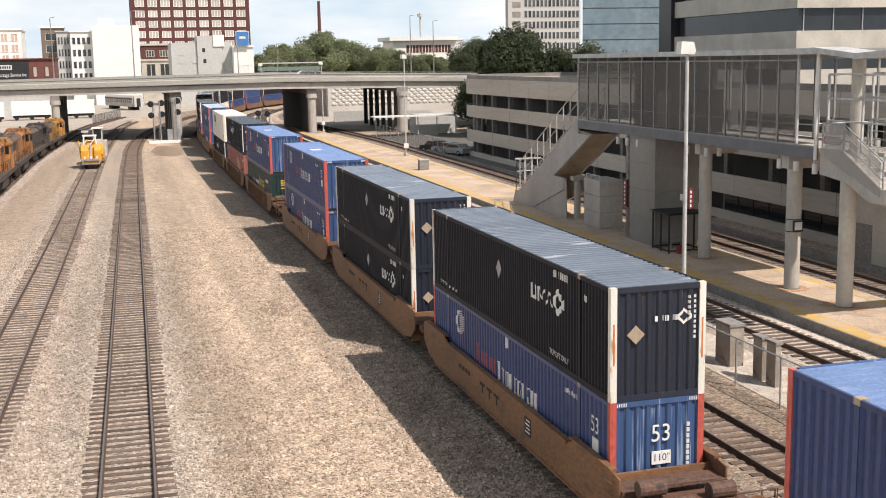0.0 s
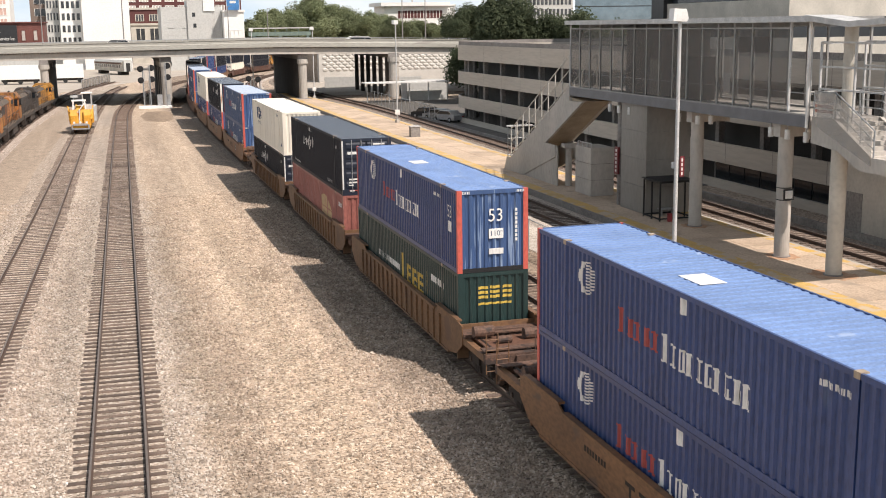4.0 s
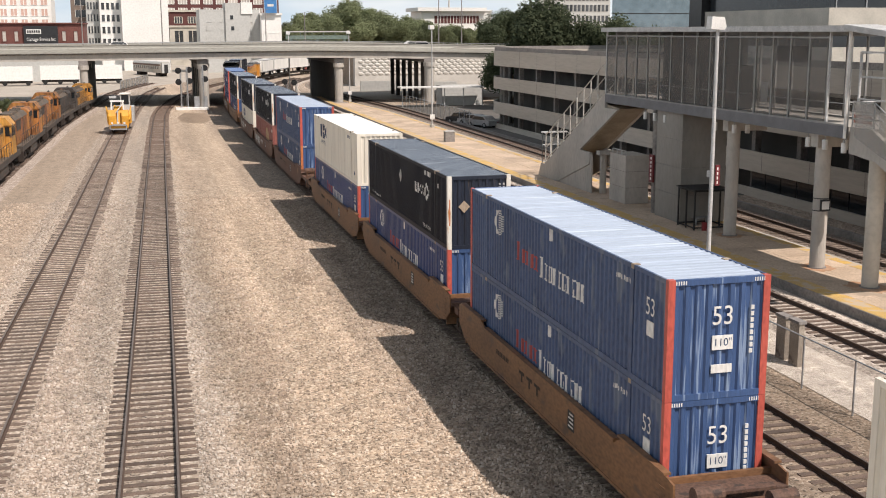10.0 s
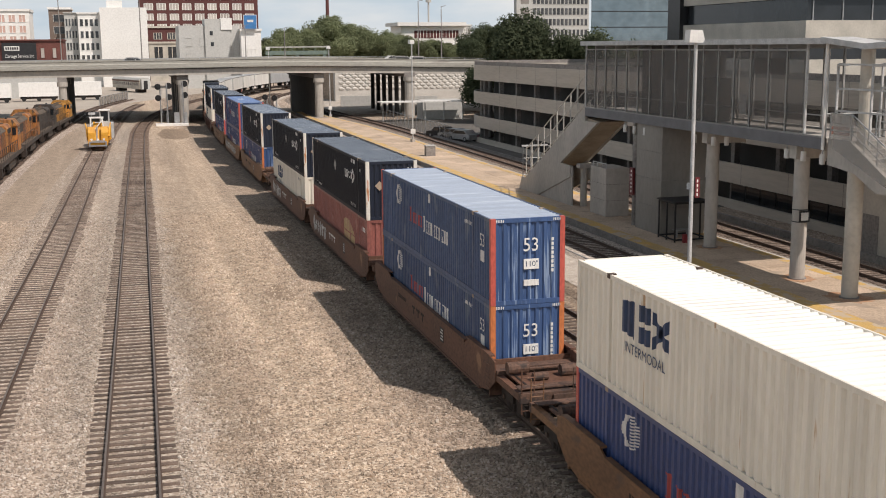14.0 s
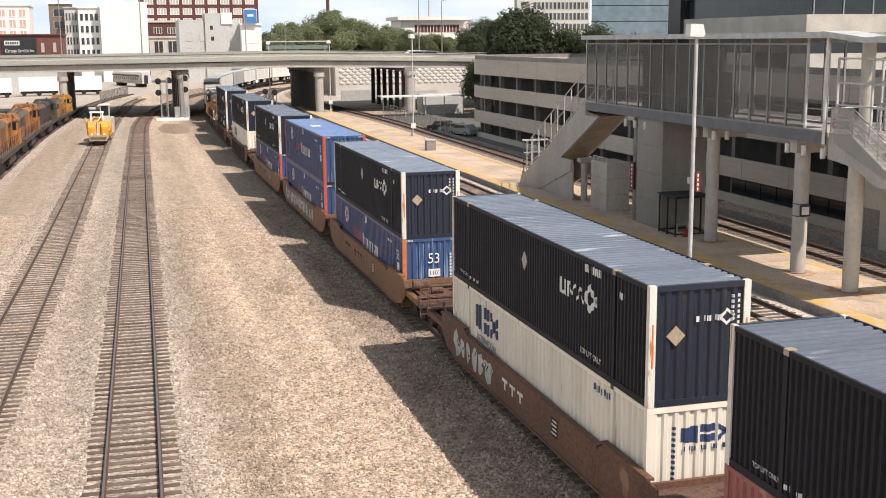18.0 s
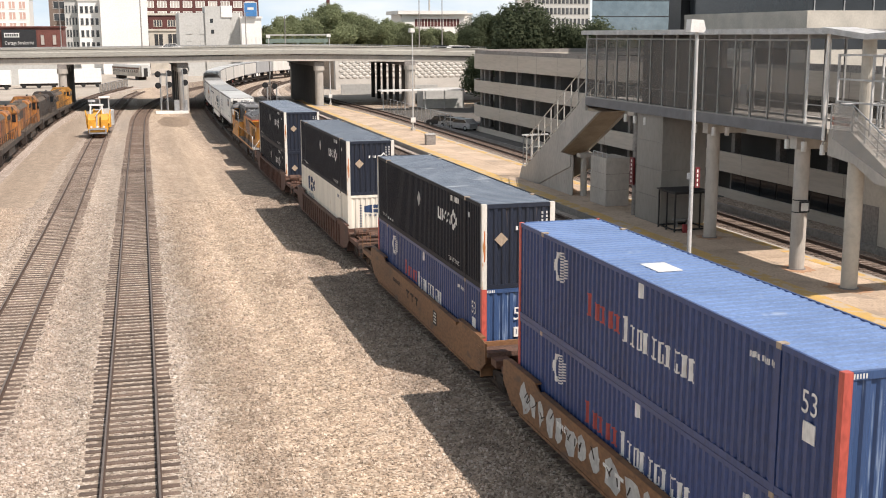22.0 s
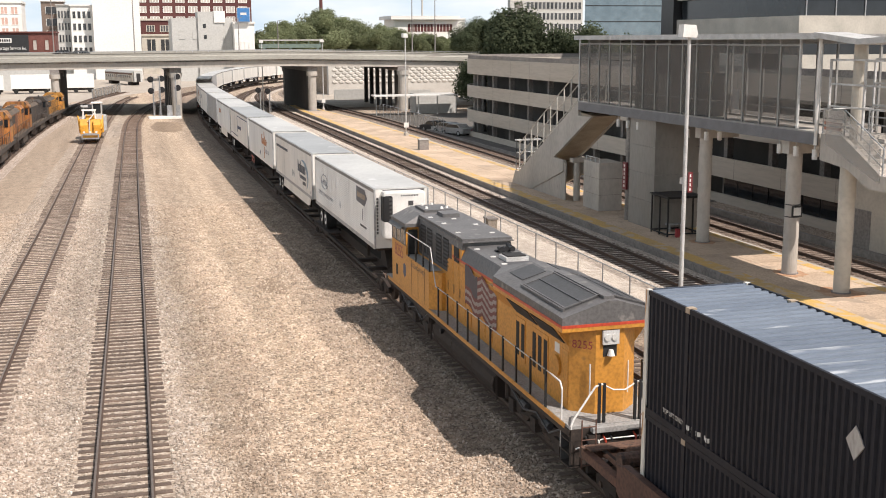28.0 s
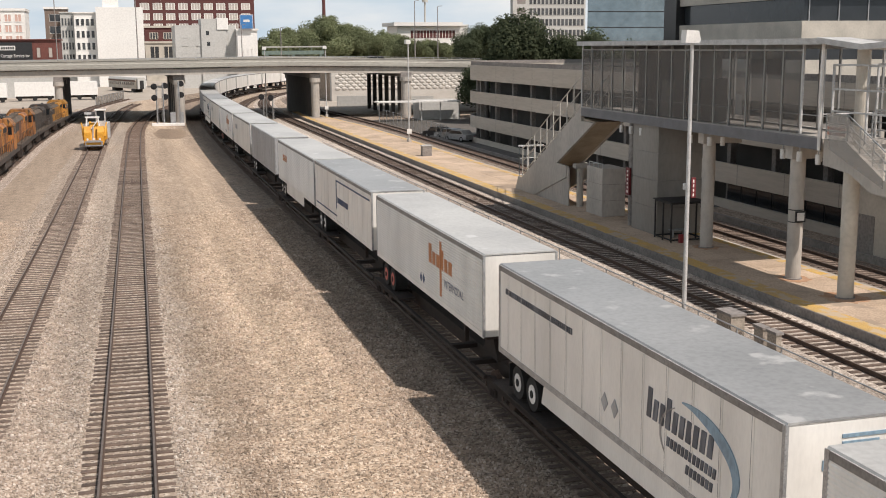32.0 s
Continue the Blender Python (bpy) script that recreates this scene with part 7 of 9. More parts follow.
part("bench", B((0.8, 1.9, 1.5, 1.9, 0.42, 0.48), (0.9, 1.0, 1.55, 1.85, 0, 0.42), (1.7, 1.8, 1.55, 1.85, 0, 0.42)), M_STEEL, sh)
ex = thing("extinguisher_box", pose(31.5, 59.3, 0.2), "small red box on the platform", "box")
part("body", B((-0.12, 0.12, -0.1, 0.1, 0, 0.5)), M_SIGNRED, ex)
bx = thing("litter_bin", pose(31.35, 116.2, 0.2), "grey slatted platform bin", "bin")
part("body", B((-0.5, 0.5, -0.4, 0.4, 0, 1.05)), M_CONC_D, bx)
part("lid", B((-0.55, 0.55, -0.45, 0.45, 1.05, 1.15)), M_GREYPAINT, bx)


def lamp_post(x, y, z, h, label, turn=0):
    lp = thing("lamp_post", pose(x, y, z, 0, 0, turn), label, "street lamp", "lamp posts")
    part("base", B((-0.22, 0.22, -0.22, 0.22, -0.1, 0.35)), M_CONC, lp)
    part("pole", T(((0, 0, 0.3), (0, 0, h), 0.1, 12, 0.07)), M_GREYPAINT, lp, "pale grey tapered pole")
    hd = part("lamp_head", P([(-0.36, 0.0), (0.24, -0.03), (0.32, 0.1), (0.22, 0.47), (-0.32, 0.5)], "y", -0.22, 0.22), M_WHITE, lp, "white box lamp head")
    hd.matrix_basis = pose(-0.05, 0, h)
    return lp


lp = lamp_post(22.5, 41.9, -0.2, 12.0, "tall pale steel lamp post with a white box head")
part("banner", B((0.16, 0.36, -0.03, 0.03, 5.65, 6.5)), M_DARKRED, lp, "small red sign on the pole")
for k in range(4):
    part("banner_mark", B((0.22, 0.28, -0.036, -0.03, 5.72 + k * 0.19, 5.84 + k * 0.19)), M_WHITE, lp)
part("camera_dome", T(((0, 0.15, 6.0), (0, 0.15, 6.25), 0.13, 10)), M_GREYPAINT, lp)
lamp_post(34.1, 134.4, 0.2, 11.8, "pale steel platform lamp post with a box head", 20)
lamp_post(33.6, 188.4, 0.2, 11.2, "pale steel platform lamp post with a box head")
lamp_post(24.1, 192.5, -0.2, 11.5, "pale steel lamp post near the signals")
for x, y, z in ((34.05, 134.2, 1.2), (33.55, 188.2, 1.4)):
    wb = thing("notice_board", pose(x, y, z), "white notice board on the lamp post", "sign", "notice boards")
    part("panel", B((-0.3, 0.3, -0.2, -0.16, 0, 0.6)), M_WHITE, wb)
    part("bracket", B((-0.02, 0.1, -0.16, 0.2, 0.32, 0.38)), M_STEEL, wb)

# ---- fence beside the train and yard clutter ----
M_VAULT = mat("weathered_vault_concrete", (0.42, 0.37, 0.31), 0.9, 0, (0.24, 0.2, 0.16), 1.2, 0.4, 14, 0.2, (0.14, 0.11, 0.09), 0.6)
fence = thing("pipe_fence", pose(0, 0, 0), "grey galvanized pipe fence with wire netting", "fence")
M_NET = M_MESH.copy()
M_NET.name = "wire_netting"
M_NET.node_tree.nodes["Mix Shader"].inputs["Fac"].default_value = 0.86
for k in range(34):
    y0 = 24 + k * 2.9
    part("post", T(((21.3, y0, -0.35), (21.3, y0, 1.54), 0.035, 6)), M_STEEL, fence)
    part("top_rail", T(((21.3, y0, 1.52), (21.3, y0 + 2.9, 1.52), 0.026, 6)), M_STEEL, fence)
    part("netting", B((21.295, 21.305, y0 + 0.04, y0 + 2.86, -0.2, 1.49)), M_NET, fence)
for x0, x1, y0, y1, h, w in ((22.4, 23.0, 37.9, 39.0, 1.62, "weathered brown concrete utility vault"), (22.5, 22.72, 35.8, 36.4, 1.6, "slim weathered grey relay box"), (22.5, 22.72, 34.9, 35.5, 1.62, "slim weathered grey relay box"), (22.3, 22.9, 67.0, 67.9, 0.8, "small grey concrete utility box")):
    vb = thing("utility_box", pose(x0, y0, -0.3), w, "utility box", "utility boxes")
    part("body", B((0, x1 - x0, 0, y1 - y0, 0, h)), M_VAULT, vb)
    part("lid", B((-0.05, x1 - x0 + 0.05, -0.05, y1 - y0 + 0.05, h, h + 0.1)), M_CONC_D, vb)

# ---- parking garage ----
M_PARAPET = mat("garage_precast", (0.5, 0.455, 0.395), 0.82, 0, (0.45, 0.405, 0.345), 0.3, 0.12, 3, 0.03, (0.4, 0.36, 0.305), 0.68, 0, (0.6, 0.2, 2.2))
# Near-black concrete: shade inside the decks and below the overpass is in its colour.
M_GARIN = mat("shade_dark_concrete", (0.085, 0.08, 0.074), 0.9, 0, (0.06, 0.057, 0.053), 0.6, 0.3, 10, 0.1)
garage = thing("parking_garage", pose(0, 0, 0), "cream concrete parking garage with long open decks", "garage")


def garage_line(inset):
    r = 9.0
    pts = [(43 + inset, 26, 0), (43 + inset, 136.5, 0)]
    for k in range(1, 9):
        a = math.radians(90 * k / 8)
        pts.append((43 + r - (r - inset) * math.cos(a), 136.5 + (r - inset) * math.sin(a), 0))
    pts.append((95, 136.5 + r - inset, 0))
    return pts


for z0, z1 in ((7.5, 9.35), (4.65, 6.1), (1.6, 3.05), (-0.4, 0.35)):
    bm = bmesh.new()
    sweep(bm, garage_line(0), [(0, z0), (0, z1), (0.25, z1), (0.25, z0)])
    band = part("parapet", bm, M_PARAPET, garage, "cream precast parapet band")
    if z0 > 0:
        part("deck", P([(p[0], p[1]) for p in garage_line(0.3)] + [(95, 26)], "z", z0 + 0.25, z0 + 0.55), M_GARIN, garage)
        for k in range(17):
            part("panel_joint", B((42.992, 43.0, 30 + k * 6.1, 30.04 + k * 6.1, z0, z1)), M_CONC_D, band)
# Dark concrete puts the deck shade into the columns too.
for k in range(18):
    y = 33 + k * 6.1
    part("column", B((44.0, 44.5, y - 0.25, y + 0.25, -0.3, 9.0)), M_CONC_D, garage)
for a in (20, 48, 76):
    ca, sa = math.cos(math.radians(a)), math.sin(math.radians(a))
    part("column", T(((52 - 7.9 * ca, 136.5 + 7.9 * sa, -0.3), (52 - 7.9 * ca, 136.5 + 7.9 * sa, 9.0), 0.3, 12)), M_CONC_D, garage)
for k in range(22):
    part("glazing", B((43.3, 43.36, 30 + k * 2.03, 31.9 + k * 2.03, 0.35, 1.6)), M_GLASS, garage, "dark ground floor glazing")
part("inner_wall", strip_between([(p[0], p[1]) for p in garage_line(2.6)], 0, 0.3, -0.3, 8.9), M_GARIN, garage, "inner wall toned near-black for the shade behind the open decks")
part("service_block", B((40.2, 43.0, 24, 55.5, -0.3, 4.65)), M_CREAM, garage, "cream service block")
part("service_door", B((40.17, 40.2, 53.2, 54.6, -0.3, 2.2)), M_CONC_D, garage, "grey steel door")
part("roof_railing", strip_between([(p[0], p[1]) for p in garage_line(0.1)], 0, 0.05, 9.35, 9.8), M_CONC_D, garage, "dark roof railing")
setting("platform_wall", B((39.6, 39.85, 20, 76, -0.4, 0.12), (39.6, 39.85, 76, 150, -0.4, 0.1)), M_CONC_D, "low concrete wall behind the far track", "wall")

# ---- office block ----
M_GLASSB = mat("dark_office_glass", (0.03, 0.035, 0.04), 0.15, 0.0, scale=0.5, bump=0.0, amount=0.2)
office = thing("office_building", pose(0, 0, 0), "cream office block with dark ribbon windows", "office building")
OX, OY = 69.0, 105.0
part("core", B((OX + 0.5, 130, OY + 0.5, 131.6, 0, 34)), M_GLASSB, office, "dark ribbon glazing")
for z in (9.6, 12.1, 16.4, 20.6, 24.8):
    part("spandrel", B((OX, 130.4, OY, 132.0, z - (0 if z > 10 else 2), z + (1.95 if z > 10 else 0.4))), M_CREAM, office, "cream spandrel band")
for k in range(16):
    x = OX + 1 + k * 3.6
    for z in (14.05, 18.35):
        part("mullion", B((x, x + 0.12, OY + 0.38, OY + 0.5, z, z + 2.4)), M_STEEL, office)
part("dark_stair_tower", B((68.5, 70.5, 132.0, 135.3, 0, 36)), M_SIGNBLACK, office, "black corner tower")

# ---- overpass ----
M_BRIDGE = mat("overpass_concrete", (0.385, 0.375, 0.335), 0.85, 0, (0.31, 0.3, 0.268), 0.25, 0.25, 6, 0.06, (0.27, 0.255, 0.23), 0.63, 0, (0.25, 1, 2.5))
DECK = [(-420, 200, 8.9), (-190, 192, 9.3), (-60, 190, 9.6), (-16.5, 189, 9.72), (9, 188, 9.88), (27, 188, 10.0), (42, 188.5, 9.75), (58, 189.5, 9.36), (80, 192, 8.8), (190, 210, 6.5), (420, 262, 4.5)]
overpass = setting("overpass", bmesh.new(), None, "long concrete road overpass on piers", "bridge")
for nm, mt, prof in (("parapet", M_BRIDGE, [(0.0, -0.95), (0.42, -0.95), (0.42, -0.62), (0.3, -0.5), (0.28, -0.14), (0.36, -0.1), (0.36, 0.0), (0.1, 0.0)]), ("deck_edge", M_BRIDGE, [(-0.55, -1.3), (0.62, -1.3), (0.62, -0.95), (-0.55, -0.95)]),
                     ("girder", M_CONC, [(-0.45, -2.45), (0.1, -2.45), (0.1, -1.25), (-0.45, -1.25)]), ("deck_slab", M_CONC_D, [(-33.5, -1.5), (0.1, -1.5), (0.1, -1.0), (-33.5, -1.0)]),
                     ("girder", M_CONC, [(-5, -2.45), (-4.6, -2.45), (-4.6, -1.4), (-5, -1.4)]), ("girder", M_CONC, [(-10, -2.45), (-9.6, -2.45), (-9.6, -1.4), (-10, -1.4)]), ("girder", M_CONC, [(-18, -2.45), (-17.6, -2.45), (-17.6, -1.4), (-18, -1.4)]), ("girder", M_CONC, [(-30, -2.45), (-29.6, -2.45), (-29.6, -1.4), (-30, -1.4)]),
                     ("parapet", M_BRIDGE, [(-33.8, -1.1), (-33.4, -1.1), (-33.4, 0.0), (-33.8, 0.0)]), ("steel_rail", M_STEEL, [(-0.1, 0.22), (-0.02, 0.22), (-0.02, 0.3), (-0.1, 0.3)])):
    bm = bmesh.new()
    sweep(bm, DECK, prof)
    part(nm, bm, mt, overpass)
for k in range(60):
    x = -60 + k * 2.5
    y, z = float(np.interp(x, [p[0] for p in DECK], [p[1] for p in DECK])), float(np.interp(x, [p[0] for p in DECK], [p[2] for p in DECK]))
    part("rail_post", B((x - 0.06, x + 0.06, y - 0.02, y + 0.1, z, z + 0.28)), M_STEEL, overpass)


def pier(x0, x1, ys, label, wallp=None):
    p = thing("bridge_pier", pose(0, 0, 0), label, "bridge pier", "bridge piers")
    part("cap", B((x0 - 0.1, x1 + 0.1, 188.6, 221, 6.6, 7.35)), M_CONC_D, p)
    if wallp:
        # Wall colour carries the shade below the deck.
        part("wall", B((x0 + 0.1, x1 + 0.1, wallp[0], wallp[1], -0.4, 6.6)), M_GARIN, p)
    for y in ys:
        part("shaft", T((((x0 + x1) / 2, y, -0.4), ((x0 + x1) / 2, y, 6.6), (x1 - x0) / 2, 16)), M_CONC, p)
        part("capital", T((((x0 + x1) / 2, y, 5.9), ((x0 + x1) / 2, y, 6.6), (x1 - x0) / 2 + 0.22, 16)), M_CONC, p)
    return p


pier(-9.4, -8.2, (189.2, 202, 218), "concrete bridge pier with round shafts", (190.4, 218))
pier(8.9, 10.5, (189.2, 195.5, 201.8), "concrete bridge pier with round shafts beside the signals", (193, 216))
pier(31.2, 32.6, (189.2, 218), "broad concrete wall pier", (190.4, 217))
dp = pier(46.6, 48.3, (188.8,), "concrete bridge pier with a row of slim dark columns")
for k in range(6):
    # Darkened in colour for the bridge shade, not a darker concrete.
    part("slim_column", B((47.1, 47.75, 193.0 + k * 5.0, 193.6 + k * 5.0, -0.4, 6.6)), M_GARIN, dp, "square column toned for the shade under the deck")
pier(-34, -32.3, (189.5, 197, 202), "plain grey concrete bridge pier", (190, 202))
pier(70, 71.7, (190.5, 197, 202), "plain grey concrete bridge pier")


def passenger_car(paintm, words, group, long=1.0):
    car = thing("car", Matrix(), words, "car", group)
    k = 2.2 * long
    part("body", P([(-k, 0.28), (k, 0.28), (k + 0.06, 0.5), (k, 0.8), (k - 0.85, 0.93), (-k + 0.55, 0.98), (-k, 0.9), (-k - 0.05, 0.5)], "y", -0.88, 0.88), paintm, car)
    roof = part("roof", P([(-k + 0.5, 0.96), (k - 0.9, 0.92), (k - 1.5, 1.42), (-k + 1.1, 1.46)], "y", -0.78, 0.78), paintm, car)
    part("window", P([(-k + 0.72, 1.0), (k - 1.08, 0.97), (k - 1.55, 1.36), (-k + 1.18, 1.38)], "y", -0.8, 0.8), M_GLASS, roof, "dark side glass")
    for sx in (-1, 1):
        part("lamp", B((*sorted((sx * k, sx * (k + 0.03))), -0.8, -0.5, 0.62, 0.76)), M_LENS if sx > 0 else M_SIGNRED, car)
        for sy in (-1, 1):
            wh = part("wheel", T(((sx * (k - 0.85), sy * 0.7, 0.32), (sx * (k - 0.85), sy * 0.9, 0.32), 0.32, 14)), M_TYRE, car)
            part("rim", T(((sx * (k - 0.85), sy * 0.9, 0.32), (sx * (k - 0.85), sy * 0.915, 0.32), 0.19, 10)), M_STEEL, wh)
    return car


# road cars: place at a time and metres a second along the bridge; far lane runs the other way
ROAD_CARS = [
    (passenger_car(M_WHITE, "long white van crossing slowly on the overpass", "cars on the overpass", 1.3), 5.0, [(0, 32.6), (3, 41.6), (7, 46.5), (14, 46.8), (17, 48.5), (23, 60.0), (32, 80.0)]),
    (passenger_car(M_WHITE, "white pickup-sized car crossing on the overpass", "cars on the overpass", 1.15), 5.0, [(0, -46.8), (32, 351)]),
    (passenger_car(M_WHITE, "white sedan crossing on the overpass", "cars on the overpass"), 5.0, [(0, -136.8), (32, 291)]),
    (passenger_car(M_STEEL, "silver sedan crossing on the overpass", "cars on the overpass"), 5.0, [(0, -174), (32, 229)]),
    (passenger_car(M_BLACK, "dark sedan crossing on the overpass", "cars on the overpass"), 5.0, [(0, -341), (32, 43.5)]),
    (passenger_car(M_WHITE, "white sedan crossing the other way on the overpass", "cars on the overpass"), 15.0, [(0, 249), (32, -101)]),
    (passenger_car(M_BLACK, "dark car crossing the other way on the overpass", "cars on the overpass"), 15.0, [(0, 295.7), (32, -51.6)]),
]


def bridge_pose(x, lane):
    """A place on the deck: so far along it, and so far in from the near edge."""
    px_, py_, pz_ = zip(*DECK)
    at = [float(np.interp(q, px_, py_)) for q in (x - 3, x + 3)]
    z = [float(np.interp(q, px_, pz_)) for q in (x - 3, x + 3)]
    m = pose(x, (at[0] + at[1]) / 2 + lane, (z[0] + z[1]) / 2 - 0.995, 0, -math.degrees(math.atan2(z[1] - z[0], 6)), math.degrees(math.atan2(at[1] - at[0], 6)))
    return m @ pose(0, 0, 0, 0, 0, 180) if lane > 10 else m


for x, y, h in ((-24.5, 203, 9), (-9.3, 203, 12.5), (3.8, 203, 13.5), (23.5, 222, 8.5), (31.0, 222, 8), (53.6, 206, 12.5), (58.0, 206, 11.5)):
    ps = thing("light_pole", pose(x, y, 7.4), "slim dark pole standing along the overpass", "pole", "overpass poles")
    part("pole", T(((0, 0, 0), (0, 0, h), 0.12, 8, 0.07)), M_CONC_D, ps)
    part("arm", T(((0, 0, h), (0.8, -0.2, h + 0.15), 0.05, 6)), M_CONC_D, ps)


# ---- far buildings ----
M_BRICKRED = mat("dark_red_brick", (0.12, 0.042, 0.038), 0.85, 0, (0.095, 0.035, 0.033), 0.3, 0.3, 5, 0.1)
M_BRICK = mat("orange_red_brick", (0.17, 0.062, 0.05), 0.85, 0, (0.13, 0.05, 0.042), 0.3, 0.3, 5, 0.1)
M_WHITEWALL = mat("whitewashed_wall", (0.8, 0.79, 0.76), 0.8, 0, (0.74, 0.73, 0.7), 0.1, 0.12, 2, 0.05)
M_GREYWALL = mat("pale_grey_render", (0.5, 0.5, 0.48), 0.85, 0, (0.45, 0.45, 0.43), 0.1, 0.15, 2, 0.05)
M_PINKWALL = mat("pale_pink_brick", (0.62, 0.42, 0.36), 0.85, 0, (0.55, 0.36, 0.3), 0.3, 0.2, 3, 0.05)
M_TOWERTAN = mat("brown_tower_panels", (0.2, 0.15, 0.12), 0.7, 0, (0.16, 0.12, 0.1), 0.3, 0.2, 3, 0.05)
M_PANE = mat("window_pane", (0.05, 0.055, 0.06), 0.12, 0, (0.11, 0.11, 0.11), 0.4, 0.2, 2, 0.0, None, 0.6, 0.5)
M_BLIND = mat("pale_window_blind", (0.5, 0.46, 0.42), 0.7, 0, (0.42, 0.38, 0.34), 0.4, 0.2, 2, 0.0, None, 0.6, 0.2)
M_BILL = mat("billboard_blue", (0.06, 0.22, 0.5), 0.5, 0, (0.05, 0.18, 0.42), 0.4, 0.2, 2, 0.0)


def window_meshes(w, h, bars, frame_m, pane_m):
    bm = bmesh.new()
    t = 0.12 if bars > 1 else 0.05
    box(bm, -w / 2 - t, w / 2 + t, -0.12, 0.05, -t, 0)
    box(bm, -w / 2 - t, w / 2 + t, -0.12, 0.05, h, h + t)
    for k in range(bars + 1):
        x = -w / 2 + w * k / bars
        box(bm, x - t, x + t, -0.1, 0.05, 0, h)
    return mesh_of("window_frame", bm, frame_m), mesh_of("pane", B((-w / 2, w / 2, -0.03, 0.02, 0, h)), pane_m)


def house(label, x0, x1, y0, depth, z1, wall_m, rows, cols, frame_m, pane_m, z_first, storey, ww, wh, bars=1, margin=1.0, cornice=None, name="building", flat_cols=None):
    """A block with windows in its front wall, each a part with its own pane."""
    b = thing(name, pose(x0, y0, 0), label, "building", "buildings beyond the overpass")
    w = x1 - x0
    front = part("wall", B((0, w, 0.06, depth, -0.3, z1)), wall_m, b)
    if cornice:
        part("cornice", B((-0.3, w + 0.3, -0.35, depth + 0.3, z1, z1 + cornice)), wall_m if frame_m is None else frame_m, b)
    if rows:
        fm, pm = window_meshes(ww, wh, bars, frame_m, pane_m)
        for r in range(rows):
            for c in range(cols):
                x = margin + (w - 2 * margin) * (c + 0.5) / cols
                win = piece("window", fm, b, pose(x, 0.03, z_first + r * storey))
                piece("pane", pm, win, Matrix())
    return b


house("tall dark red brick warehouse with white-framed windows", 8.3, 51.7, 440, 25, 37, M_BRICKRED, 8, 9, M_WHITEWALL, M_BLIND, 7.0, 3.75, 3.1, 2.2, 3, 0.9)
house("pale stone base storeys of the brick warehouse with tall dark windows", 10.8, 22.4, 434, 5, 13.4, M_CREAM, 1, 2, M_CREAM, M_PANE, 6.6, 4.6, 3.2, 5.6, 2, 0.9, 0.7)
house("red brick upper base storey with small paired windows", 10.8, 22.4, 434.6, 5, 19.0, M_BRICKRED, 1, 2, M_CREAM, M_PANE, 15.0, 4.6, 2.8, 2.2, 3, 0.9, 0.7)
house("white painted warehouse with rows of dark windows", -11.8, -5.2, 380, 20, 22.6, M_WHITEWALL, 5, 4, M_WHITEWALL, M_PANE, 3.9, 3.72, 1.0, 2.1, 1, 0.3, 0.4)
house("grey-white warehouse wing with narrow dark windows", -16.0, -11.9, 383, 18, 22.8, M_GREYWALL, 5, 4, M_GREYWALL, M_PANE, 3.9, 3.75, 0.6, 2.2, 1, 0.2, 0.3)
blank = house("tall blank white warehouse wall", -5.1, 9.2, 376, 22, 24.4, M_WHITEWALL, 0, 0, M_WHITEWALL, M_PANE, 0, 0, 0, 0)
part("roof_house", B((2.2, 7.0, 2, 10, 24.4, 26.6)), M_WHITEWALL, blank)
house("pale factory building with pinkish windows", -60, -29.0, 420, 20, 24.6, M_WHITEWALL, 6, 9, M_WHITEWALL, M_PINKWALL, 3.0, 3.6, 2.2, 2.3, 2, 0.6, 0.8)
house("brown panelled tower with white floor bands", -21.6, -14.6, 402, 14, 24.6, M_TOWERTAN, 5, 1, M_WHITEWALL, M_PANE, 5.0, 3.9, 4.2, 2.3, 1, 1.0, 0.7)
low = house("low red brick workshop with a dark painted wall sign", -48, -13.3, 300, 18, 13.8, M_BRICK, 1, 12, M_BRICK, M_BLIND, 9.6, 4.4, 0.9, 2.4, 1, 0.6, 0.3)
# Added pale panel; covers brick where white trailers would be seen.
part("trailer_stand_in", B((0.0, 34.7, -0.05, 0.06, -0.3, 6.4)), M_GREYWALL, low, "pale panel added over the brick in place of white trailers")
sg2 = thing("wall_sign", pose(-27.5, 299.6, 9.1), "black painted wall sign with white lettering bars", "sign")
part("panel", B((0, 8.0, -0.1, 0.25, 0, 4.2)), M_SIGNBLACK, sg2)
part("white_panel", B((0.6, 4.1, -0.16, -0.1, 2.3, 3.4)), M_WHITE, sg2)
lettered("word_text", "Cartage Service Inc", 1.15, M_WHITE, sg2, 4.0, -0.12, 0.95, ON_FRONT, 0.75)
for k in range(6):
    part("letter_bar", B((0.85 + k * 0.52, 1.2 + k * 0.52, -0.2, -0.16, 2.55, 3.15)), M_SIGNBLACK, sg2)
gr = house("pale grey rendered industrial building", 17.5, 35.2, 350, 20, 18.3, M_GREYWALL, 2, 4, M_GREYWALL, M_GREYWALL, 7.6, 4.6, 1.6, 2.4, 1, 0.8)
part("raised_bay", B((7.6, 15.0, -0.6, 10, 0, 20.2)), M_GREYWALL, gr)
part("roof_box", B((12.3, 15.6, -0.9, 3, 17.0, 20.4)), M_WHITEWALL, gr)
for x, z in ((9.0, 15.4), (9.2, 12.2)):
    part("small_window", B((x, x + 0.9, -0.66, -0.6, z, z + 1.2)), M_PANE, gr)
house("white stone pavilion-like building front", 35.3, 41.2, 345, 15, 16.6, M_WHITEWALL, 1, 4, M_WHITEWALL, M_WHITEWALL, 8.3, 4, 1.0, 3.0, 1, 0.5, 0.6)
bb = thing("billboard", pose(36.2, 344, 17.2), "blue billboard on the roof", "billboard")
